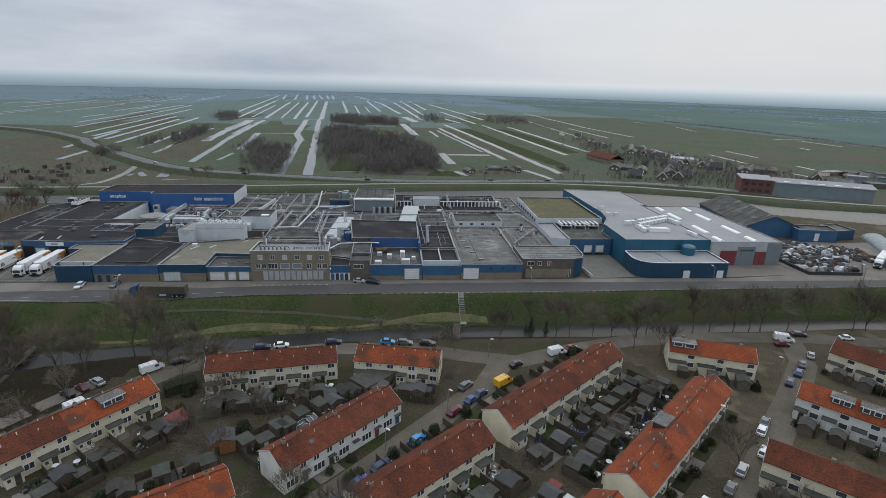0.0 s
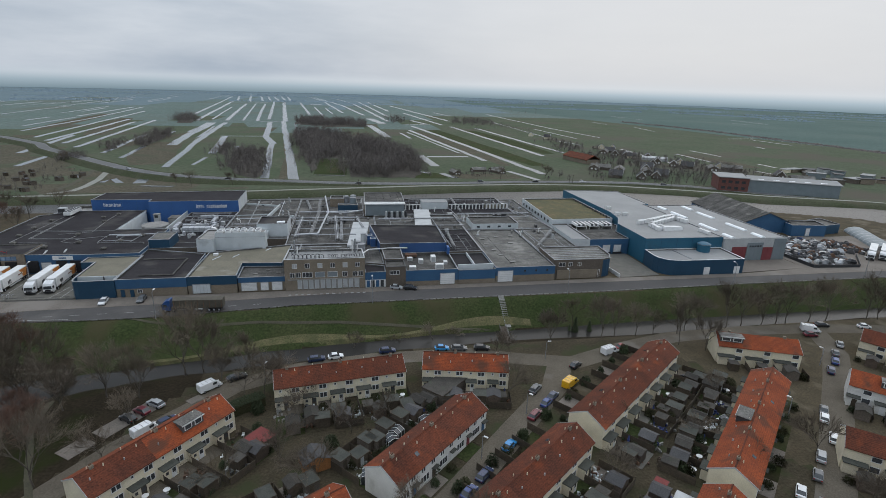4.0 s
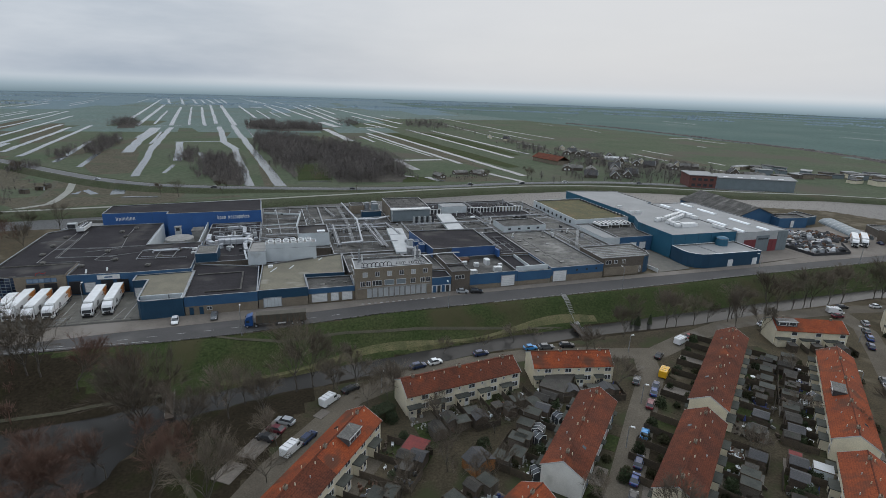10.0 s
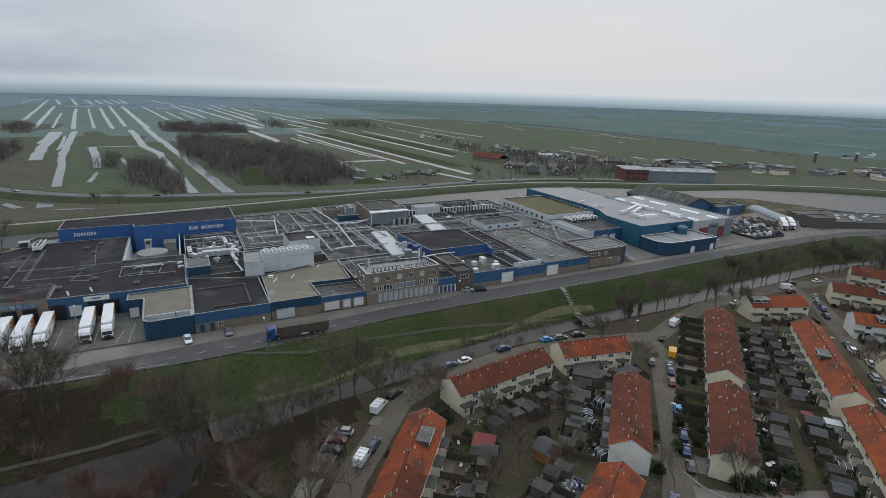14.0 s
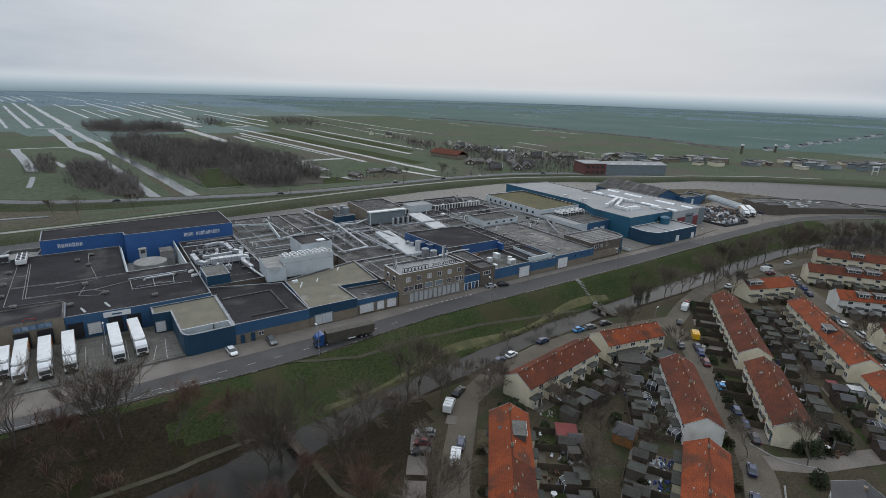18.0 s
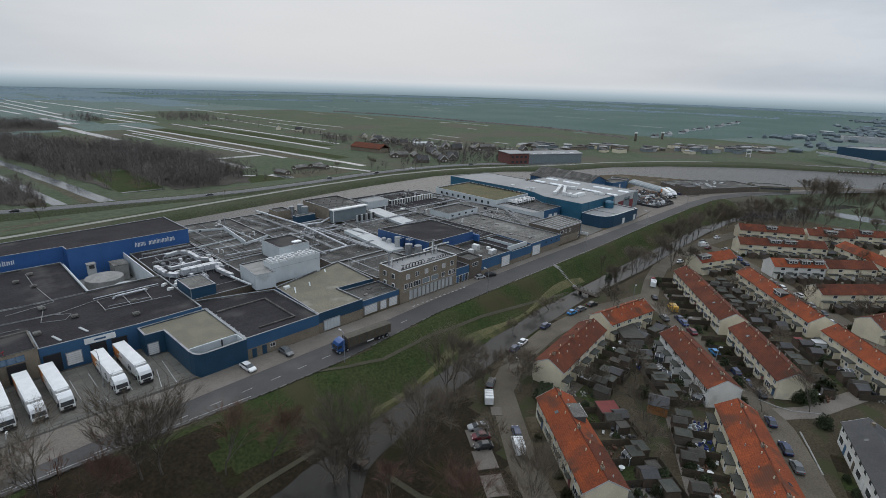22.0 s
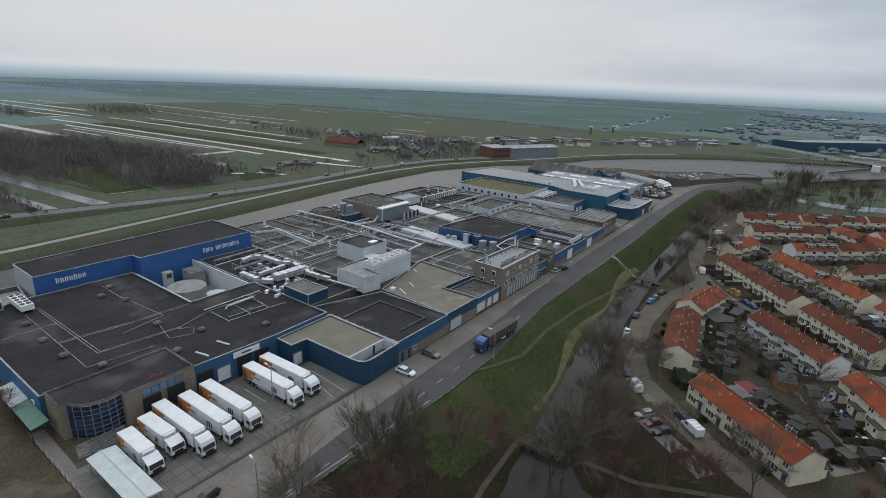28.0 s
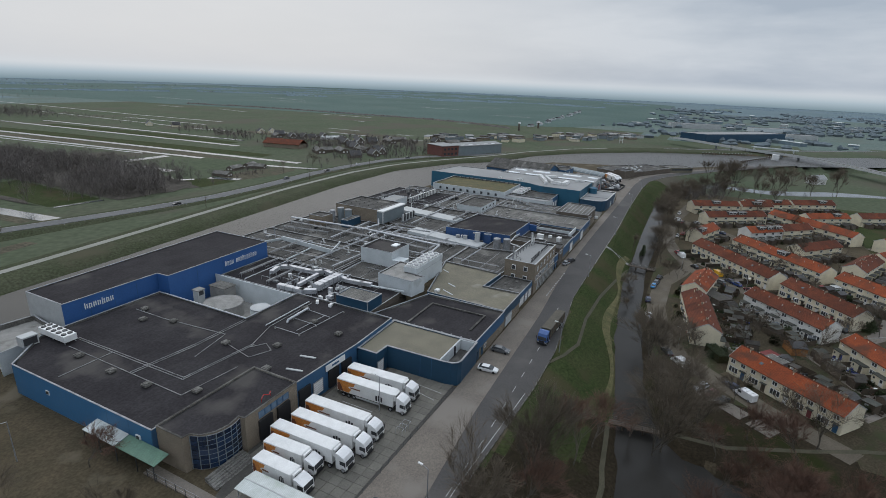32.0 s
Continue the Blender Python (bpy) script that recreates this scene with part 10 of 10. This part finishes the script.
# ---- farms, sheds and houses beyond the river ----
def farmhouse(w, d, eave, ridge, wall, roof, label, category="house"):
    t = local("farmhouse", label, category)
    part("wall", MB().loft([[(-w / 2, y, 0), (w / 2, y, 0), (w / 2, y, eave), (0, y, ridge - 0.1), (-w / 2, y, eave)] for y in (0, d)]), M[wall], t)
    k = (ridge - eave) / (w / 2)
    for s in (-1, 1):
        e = w / 2 + 0.35
        part("roof", MB().loft([[(s * e, y, ridge - k * e), (s * e, y, ridge - k * e + 0.2), (0, y, ridge + 0.2), (0, y, ridge)] for y in (-0.3, d + 0.3)]), M[roof], t)
    for x in (-w * 0.28, w * 0.12):
        part("window", MB().box(x, -0.06, 1.0, x + w * 0.18, 0.04, 2.4), M["white"], t)
    if category == "house":
        for s in (-1, 1):
            part("gable_board", MB().loft([[(s * (w / 2 + 0.45), y, eave - 0.3), (s * (w / 2 + 0.45), y, eave + 0.35), (0, y, ridge + 0.45), (0, y, ridge - 0.1)] for y in (-0.45, -0.3)]), M["white"], t, "white gable board")
    part("chimney", MB().box(-0.4, d * 0.3, ridge - 0.5, 0.4, d * 0.3 + 0.8, ridge + 1.0), M["brick"], t)
    return t


FARMS = [farmhouse(7.5, 11, 2.8, 6.8, "brickdark", "slate", "village house with a steep dark roof"), farmhouse(7, 9, 2.8, 6.2, "stucco", "slate", "pale village house with a steep dark roof"), farmhouse(8, 12, 2.8, 6.6, "brick", "tiledark", "village house with a red tiled roof"), farmhouse(9, 18, 2.8, 5.2, "brickdark", "gravel", "low farm shed with a grey roof", "shed")]
VILLAGE = ((282, 482, 0), (288, 464, 0), (302, 453, 0), (330, 452, 1), (242, 436, 0), (201, 404, 0), (213, 394, 0), (228, 397, 0), (256, 448, 0), (268, 468, 0), (232, 416, 3), (246, 408, 0), (284, 609, 1), (295, 602, 1), (282, 571, 0), (268, 544, 0), (274, 531, 0), (283, 525, 1), (294, 520, 0), (194, 443, 3), (212, 445, 3), (211, 428, 3), (247, 766, 1), (265, 732, 1), (312, 436, 3), (262, 560, 3), (345, 440, 3), (306, 480, 1), (390, 402, 3), (366, 380, 3), (350, 398, 0))
for k, (x, y, j) in enumerate(VILLAGE):
    put(FARMS[j], pose(x, y, float(ground_z(x, y)) - 0.1, 0, 0, (-28, -34, 58, -30, -24, 62)[k % 6]))
t = local("greenhouse", "long pale greenhouse in the village", "greenhouse")
part("body", MB().loft([[(x, 0, 0), (x, 9, 0), (x, 9, 2.6), (x, 4.5, 4.2), (x, 0, 2.6)] for x in (0, 26)]), M["palegrey"], t)
for k in range(6):
    part("glazing_bar", MB().loft([[(x, -0.08, 0), (x, -0.08, 2.65), (x, 4.5, 4.3), (x, 9.08, 2.65), (x, 9.08, 0), (x, 9, 0), (x, 4.5, 4.15), (x, 0, 0)] for x in (0.2 + 5 * k, 0.4 + 5 * k)]), M["white"], t)
t.matrix_basis = pose(284, 515, PZ, 0, 0, -33)
hd = MB()
for x, y in along([(603, 1141), (643, 1021), (664, 885), (675, 734), (685, 604), (672, 508), (630, 411)], 5.0):
    w, h = q.uniform(2.5, 4.5), q.uniform(1.2, 3.2)
    hd.loft([[(x - w, y - 3.4, PZ), (x + w, y - 3.4, PZ), (x + w, y + 3.4, PZ), (x - w, y + 3.4, PZ)], [(x - w * 0.5, y - 2.4, PZ + h), (x + w * 0.5, y - 2, PZ + h * 0.9), (x + w * 0.4, y + 2, PZ + h), (x - w * 0.5, y + 2.4, PZ + h * 0.8)]])
setting("field_hedge", hd, M["farwood"], "long dark hedge between two polder meadows", "hedge", kind="stuff")
for x, y, a, k in ((95, 437, -70, 3), (102, 424, 20, 3), (62, 418, 10, 3), (78, 436, -80, 3)):
    ob = put(FARMS[k], pose(x, y, PZ - 0.05, 0, 0, a))
    ob.scale = (0.7, 0.7, 0.7)
t = local("farm_barn", "long red-roofed farm barn", "barn")
part("wall", MB().box(0, 0, 0, 40, 16, 4), M["brick"], t)
part("roof", MB().loft([[(x, -0.6, 3.9), (x, 8, 8.2), (x, 16.6, 3.9), (x, 16.6, 4.2), (x, 8, 8.5), (x, -0.6, 4.2)] for x in (-0.5, 40.5)]), M["tiledark"], t)
t.matrix_basis = pose(196, 519, PZ, 0, 0, -78)
# long red and grey shed
t = local("long_shed", "long grey shed with a red brick end beyond the river", "shed")
part("brick_end", MB().box(0, 0, 0, 20, 24, 8), M["brickred"], t, "red brick end with windows")
part("shed_hall", MB().box(20, 1, 0, 78, 24, 7.2), M["greydoor"], t)
part("roof", MB().loft([[(x, 0.5, 7.2), (x, 12.5, 8.6), (x, 24.5, 7.2), (x, 24.5, 7.5), (x, 12.5, 8.9), (x, 0.5, 7.5)] for x in (19.8, 79)]), M["lightroof"], t)
part("flat_roof", MB().box(-0.6, -0.6, 8, 20.6, 24.6, 8.4), M["lightroof"], t)
for k in range(4):
    for z0 in (1.2, 4.8):
        part("window", MB().box(2 + 4.4 * k, -0.08, z0, 4.6 + 4.4 * k, 0.05, z0 + 1.6), M["glass"], t)
for k in range(5):
    part("roof_light", MB().box(26 + 10 * k, 3, 7.5, 30 + 10 * k, 8, 7.95), M["skylight"], t)
t.matrix_basis = pose(242, 339, 1.2, 0, 0, -26)
t.scale = (1.0, 1.0, 1.22)

# ---- works and yards at the east end ----
t = local("dark_gable_shed", "large shed with a dark gable roof", "shed")
part("wall", MB().loft([[(0, y, 0), (26, y, 0), (26, y, 4.4), (13, y, 9.6), (0, y, 4.4)] for y in (0, 48)]), M["frontblue"], t)
for s in (-1, 1):
    part("roof", MB().loft([[(13 + s * 13.6, y, 4.1), (13 + s * 13.6, y, 4.4), (13, y, 9.9), (13, y, 9.6)] for y in (-0.5, 48.5)]), M["bitumen2"], t)
t.matrix_basis = pose(160, 216, G - 0.2, 0, 0, -8)
t = block("blue_workshop", "blue workshop with white doors and a dark roof", [(180, 207), (197, 205), (199.5, 214), (182, 217)], 11.0, "frontblue", "bitumen2")
roller(t, 187, 192, 206.0, 6, 9.5)
t = block("blue_workshop", "blue workshop annex with a dark roof", [(198, 207.5), (210, 210), (210, 222), (200, 219)], 10.2, "navy", "bitumen2")
t = local("arched_shed", "low arched shed of grey corrugated sheet", "shed")
arc_ = [(4.7 * math.cos(a), 2.7 * math.sin(a)) for a in np.linspace(0, math.pi, 11)]
part("vault", MB().loft([[(x, y, z) for x, z in arc_] for y in (0, 34)]), M["greydoor"], t)
for k in range(9):
    part("arch_rib", MB().loft([[(x * 1.02, y, z * 1.02) for x, z in arc_] for y in (k * 4.2, k * 4.2 + 0.3)]), M["palegrey"], t)
part("orange_door", MB().box(-2.2, -0.12, 0, 2.2, 0.05, 2.4), M["orangeprint"], t)
t.matrix_basis = pose(205, 181, G - 0.1, 0, 0, -28)
for x, y in ((196.6, 180.4), (201.4, 179.4)):
    o = copy_thing(big, pose(x, y, G + 0.02, 0, 0, 218))
    tagged(o, "white lorry parked in the eastern yard", "lorry", "lorries in the east yard")
rs = random.Random(21)
t = thing("scrap_fence", "dark fence round the scrap yard", "fence", (150, 162, G))
part("panel", MB().slab((151, 164.5), (171, 163.2), 0.12, G, G + 1.3).slab((171, 163.2), (183, 176), 0.12, G, G + 1.3).slab((151, 164.5), (150.5, 190), 0.12, G, G + 1.3), M["darkmetal"], t)
for k in range(64):
    x, y = rs.uniform(152.5, 181), rs.uniform(166, 201)
    if x > 172 and y < 178:
        continue
    l, w, h = rs.uniform(2.5, 4.6), rs.uniform(1.5, 2.1), rs.uniform(0.9, 2.6)
    key = rs.choice(["silver", "black", "black", "grey", "darkblue", "silver", "grey", "grey"])
    v = local("scrap_wreck", "crushed car wreck in the scrap yard", "scrap", "wrecks in the scrap yard")
    part("shell", MB().loft([[(-l / 2, -w / 2, 0), (l / 2, -w / 2, 0), (l / 2, w / 2, 0), (-l / 2, w / 2, 0)], [(-l / 2, -w / 2, h * 0.6), (l / 2, -w / 2, h * 0.5), (l / 2, w / 2, h * 0.55), (-l / 2, w / 2, h * 0.6)], [(-l / 4, -w / 3, h), (l / 5, -w / 3, h * 0.9), (l / 5, w / 3, h * 0.95), (-l / 4, w / 3, h)]]), PAINT[key], v)
    v.matrix_basis = pose(x, y, float(ground_z(x, y)) + 0.02, 0, 0, rs.uniform(0, 360))
for key, label in (("slate", "dark heaps of crushed car scrap"), ("palegrey", "pale bits of sheet metal in the scrap yard"), ("rust", "rusty scrap metal in the yard")):
    hp = MB()
    for k in range(300 if key == "slate" else 110):
        x, y = rs.uniform(153, 196), rs.uniform(167, 203)
        if y > 203 - (x - 170) * 0.4 and x > 176 or (x > 172 and y < 178):
            continue
        l, w, h, a = rs.uniform(0.5, 1.9), rs.uniform(0.4, 1.0), rs.uniform(0.4, 1.5), rs.uniform(0, 3.1)
        c, s_, g = math.cos(a), math.sin(a), RZ
        hp.loft([[(x + (u * l * c - v * w * s_) * e, y + (u * l * s_ + v * w * c) * e, g + zz * h) for u, v in ((-1, -1), (1, -1), (1, 1), (-1, 1))] for e, zz in ((1.0, 0.0), (0.9, 0.6), (0.45, 1.0 + 0.3 * rs.random()))])
    setting("scrap_heap", hp, M[key], label, "scrap", kind="stuff")
setting("east_yard", MB().prism([(147.5, 165), (205, 165), (230, 160), (222, 205), (200, 204), (180, 206), (150, 206)], RZ - 0.2, RZ + 0.02), M["paving"], "grey worn yard paving at the east end", "paving")
t = block("brown_warehouse", "brown brick warehouse by the river", [(208, 170), (228, 158), (262, 140), (272, 160), (240, 186), (222, 192)], 9.4, "brickdark", "bitumen2")
for k in range(24):
    part("roof_light", MB().box(0, 0, 0, 2.2, 1.4, 0.4), M["palegrey"], t).location = (rs.uniform(226, 256), rs.uniform(160, 174), 9.0)
t = block("brick_gatehouse", "two-storey dark brick house at the river bend", [(204, 168), (215, 163), (219, 172), (208, 177)], 11.6, "brickdark", "slate")
t = block("river_office", "low pale office with a long window band", [(262, 140), (276, 124), (284, 132), (272, 150)], 9.8, "tan", "gravel")
wall_panel(t, "window_band", (262.6, 139.4), (275.4, 124.6), 7.6, 8.8, M["glass"], 0.08)
t = thing("jetty", "dark timber jetty along the river", "jetty", (300, 118, 4))
for k in range(10):
    a = (286 + k * 6.5, 132 - k * 6.3)
    part("pile", MB().tube((*a, 2.5), (*a, 6.5), 0.25, 0.25, 6), M["wood"], t)
part("deck", MB().slab((285, 133), (346, 74), 2.0, 5.6, 5.9), M["wood"], t)

# river bridge, the far works and the town
t = thing("river_bridge", "long white road bridge over the river", "bridge", (430, 60, 4))
for a, b in (((592, 158), (548, 115)), ((548, 115), (497, 72)), ((497, 72), (478, 40)), ((478, 40), (452, 12)), ((452, 12), (420, -5)), ((420, -5), (330, -46))):
    part("deck", MB().slab(a, b, 8, 7.4, 8.2), M["gravel"], t)
    for off in (-4.1, 4.1):
        d = math.hypot(b[0] - a[0], b[1] - a[1])
        ox, oy = -(b[1] - a[1]) / d * off, (b[0] - a[0]) / d * off
        part("parapet", MB().slab((a[0] + ox, a[1] + oy), (b[0] + ox, b[1] + oy), 0.25, 7.2, 9.0), M["palegrey"], t)
for x, y in ((535, 104), (516, 88), (497, 72), (486, 54), (478, 40), (465, 26)):
    part("pier", MB().box(x - 1.2, y - 1.2, 0, x + 1.2, y + 1.2, 7.4), M["palegrey"], t)
part("lifting_beam", MB().slab((500, 69), (489, 24), 3.0, 11.4, 12.4), M["whitewall"], t, "long white beam of the lifting span")
for x, y in ((499, 66), (490, 28)):
    part("beam_post", MB().box(x - 0.5, y - 0.5, 8.2, x + 0.5, y + 0.5, 11.4), M["whitewall"], t)
part("bridge_tower", MB().box(443, 46, 2, 449, 52, 10), M["white"], t, "white square bridge tower")
for a, b, n in (((434, 118), (464, 70), 16), ((389, 83), (454, 53), 16)):
    t = thing("mooring_fender", "row of white-topped dark timber fender piles", "fender", (*a, 4))
    for k in range(n):
        x, y = a[0] + (b[0] - a[0]) * k / (n - 1), a[1] + (b[1] - a[1]) * k / (n - 1)
        part("pile", MB().tube((x, y, 2), (x, y, 6.6), 0.4, 0.4, 6), M["wood"], t)
        part("pile_cap", MB().tube((x, y, 6.6), (x, y, 7.2), 0.42, 0.42, 6), M["whitewall"], t)
    part("beam", MB().slab(a, b, 0.6, 5.6, 6.3), M["wood"], t)
FAR = [("far_blue_works", "huge dark blue works with a pale roof", [(665, 151), (653, 116), (787, 4), (806, 40)], 11, "navy", "lightroof"), ("far_white_works", "long white works far off", [(947, 181), (967, 91), (990, 96), (970, 188)], 8, "palegrey", "lightroof"), ("far_white_works", "long white works far off", [(973, 35), (1014, -36), (1034, -26), (994, 46)], 7, "whitewall", "lightroof"), ("far_white_works", "grey works far off", [(854, -7), (872, -53), (892, -44), (874, 4)], 6, "palegrey", "lightroof")]
for name, label, poly, h, wall, roof in FAR:
    block(name, label, poly[::-1] if sum((b[0] - a[0]) * (b[1] + a[1]) for a, b in zip(poly, poly[1:] + poly[:1])) > 0 else poly, h, wall, roof, base=PZ - 0.3)
for k in range(126):
    if k < 70:
        s = k / 70
        x, y = 340 + 260 * s + rs.uniform(-14, 30), 350 - 190 * s + rs.uniform(10, 80)
    else:
        x, y = rs.uniform(640, 1900), rs.uniform(-900, 330)
        if y > 330 - (x - 640) * 0.1 or x + y < 560:
            continue
    w, d, h = (rs.uniform(6, 18), rs.uniform(5, 12), rs.uniform(2.8, 5.2)) if k < 70 else (rs.uniform(14, 60), rs.uniform(8, 20), rs.uniform(2.5, 5.5))
    v = local("far_building", "pale industrial building far off" if k % 2 else "grey shed far off", "building", "far buildings")
    # some far town walls and roofs use the haze-tinted colour too
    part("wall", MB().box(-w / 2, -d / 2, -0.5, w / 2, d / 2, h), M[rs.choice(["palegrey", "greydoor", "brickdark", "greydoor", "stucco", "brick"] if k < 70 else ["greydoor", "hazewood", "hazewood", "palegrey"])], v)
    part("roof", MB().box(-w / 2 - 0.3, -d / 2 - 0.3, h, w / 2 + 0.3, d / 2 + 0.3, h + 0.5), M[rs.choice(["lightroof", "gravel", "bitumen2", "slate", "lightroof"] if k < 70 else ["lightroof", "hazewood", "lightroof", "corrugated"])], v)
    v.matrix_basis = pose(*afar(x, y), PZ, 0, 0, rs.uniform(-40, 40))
FH = farmhouse(9, 12, 4.2, 7.2, "stuccow", "lightroof", "white house with a pale roof by the meadow")
FH.matrix_basis = pose(332, 25, float(ground_z(332, 25)), 0, 0, 40)
for k in range(16):
    x = 600 + 30 * k + rs.uniform(-8, 8)
    v = local("far_building", "white farm building along a far lane", "building", "far buildings")
    part("wall", MB().box(-5, -4, -0.5, rs.uniform(4, 9), 4, 3), M["whitewall"], v)
    part("roof", MB().loft([[(a, -4.4, 2.9), (a, 0, 5.2), (a, 4.4, 2.9)] for a in (-5.3, 9.3)]), M["lightroof" if k % 3 else "slate"], v)
    v.matrix_basis = pose(700 + 42 * k + rs.uniform(-8, 8), 392 + 3.4 * k + rs.uniform(-5, 5), PZ, 0, 0, rs.uniform(-15, 15))
for x, y, h in ((605, 384, 11.0), (678, 374, 9.0)):
    t = thing("water_tower", "slim dark water tower with a white cap far off", "tower", (x, y, PZ), "far water towers")
    part("shaft", MB().tube((x, y, PZ), (x, y, PZ + h), 1.7, 1.6, 10), M["brickdark"], t)
    part("cap", MB().tube((x, y, PZ + h), (x, y, PZ + h + 1.8), 2.3, 2.0, 10), M["white"], t)
t = local("white_gantry", "white steel gantry beside the river dike", "gantry")
for x in (-2.6, 2.2):
    part("leg", MB().box(x, -0.3, 0, x + 0.5, 0.3, 9), M["white"], t)
part("beam", MB().box(-3, -0.5, 7.6, 3, 0.5, 9.2), M["white"], t)
part("lower_beam", MB().box(-2.6, -0.3, 3.6, 2.7, 0.3, 4.4), M["white"], t)
t.matrix_basis = pose(545, 219, PZ, 0, 0, -50)
# allotment huts in the west
for k in range(26):
    x, y = rs.uniform(-275, -214), rs.uniform(345, 430)
    put(rs.choice(SHEDS), pose(x, y, float(ground_z(x, y)), 0, 0, rs.uniform(0, 360)))
# an electric pylon and posts by the main road
for x, y in ((60, 344), (130, 345), (-20, 344), (196, 328)):
    v = thing("utility_pole", "dark wooden pole by the main road", "pole", (x, y, float(ground_z(x, y))))
    z = float(ground_z(x, y))
    part("pole", MB().tube((x, y, z - 0.2), (x, y, z + 7), 0.14, 0.1, 6), M["wood"], v)
    part("crossbar", MB().box(x - 0.9, y - 0.06, z + 6.4, x + 0.9, y + 0.06, z + 6.55), M["wood"], v)
for x, y, a, c_ in ((-20, 366.5, 175, "black"), (70, 372.8, 6, "grey"), (150, 371, -2, "white"), (-110, 386, 165, "black"), (-190, 429, -40, "silver"), (112, 371.6, 180, "black"), (210, 358, -20, "grey")):
    put_car("estate", c_, x, y, a, 1.6)

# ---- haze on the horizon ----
# an added glowing ring; the haze is painted into its emission by height
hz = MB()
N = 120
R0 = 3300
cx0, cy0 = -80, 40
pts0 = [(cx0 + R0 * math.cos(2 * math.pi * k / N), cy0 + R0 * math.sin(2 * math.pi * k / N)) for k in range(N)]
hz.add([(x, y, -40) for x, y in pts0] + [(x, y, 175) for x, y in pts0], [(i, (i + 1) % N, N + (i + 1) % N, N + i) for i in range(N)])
hm = bpy.data.materials.new("horizon_haze")
hm.use_nodes = True
hn, hl = hm.node_tree.nodes, hm.node_tree.links
hn.clear()
ho, he, htr, hmx = hn.new("ShaderNodeOutputMaterial"), hn.new("ShaderNodeEmission"), hn.new("ShaderNodeBsdfTransparent"), hn.new("ShaderNodeMixShader")
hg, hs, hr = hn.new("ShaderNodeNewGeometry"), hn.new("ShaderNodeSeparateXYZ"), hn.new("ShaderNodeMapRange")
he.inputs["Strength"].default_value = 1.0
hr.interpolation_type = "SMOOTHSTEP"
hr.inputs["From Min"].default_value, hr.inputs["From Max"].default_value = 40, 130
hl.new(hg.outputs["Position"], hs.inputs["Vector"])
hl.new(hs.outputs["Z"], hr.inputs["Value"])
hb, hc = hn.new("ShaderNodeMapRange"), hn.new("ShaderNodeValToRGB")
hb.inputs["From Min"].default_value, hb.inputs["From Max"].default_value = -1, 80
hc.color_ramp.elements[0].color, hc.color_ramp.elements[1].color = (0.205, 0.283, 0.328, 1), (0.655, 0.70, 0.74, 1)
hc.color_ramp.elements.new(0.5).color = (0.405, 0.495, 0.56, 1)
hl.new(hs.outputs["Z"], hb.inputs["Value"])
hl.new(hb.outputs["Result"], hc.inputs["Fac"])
# the painted haze is duller towards the west
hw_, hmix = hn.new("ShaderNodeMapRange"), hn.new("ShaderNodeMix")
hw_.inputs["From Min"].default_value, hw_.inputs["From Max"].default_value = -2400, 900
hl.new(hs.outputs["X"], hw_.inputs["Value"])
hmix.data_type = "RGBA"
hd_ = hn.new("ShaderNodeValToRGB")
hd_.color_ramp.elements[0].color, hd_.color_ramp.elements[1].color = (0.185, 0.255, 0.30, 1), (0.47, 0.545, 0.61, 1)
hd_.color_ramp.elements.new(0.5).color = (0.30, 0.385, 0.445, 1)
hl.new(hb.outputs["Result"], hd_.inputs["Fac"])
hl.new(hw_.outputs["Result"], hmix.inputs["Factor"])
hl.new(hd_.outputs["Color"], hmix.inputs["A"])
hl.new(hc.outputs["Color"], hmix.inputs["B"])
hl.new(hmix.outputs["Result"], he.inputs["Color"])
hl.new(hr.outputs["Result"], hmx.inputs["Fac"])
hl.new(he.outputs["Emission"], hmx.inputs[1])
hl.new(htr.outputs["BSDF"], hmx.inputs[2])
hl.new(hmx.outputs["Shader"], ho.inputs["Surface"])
setting("backdrop", hz, hm, "glowing backdrop painted with blue-grey horizon haze", "backdrop")
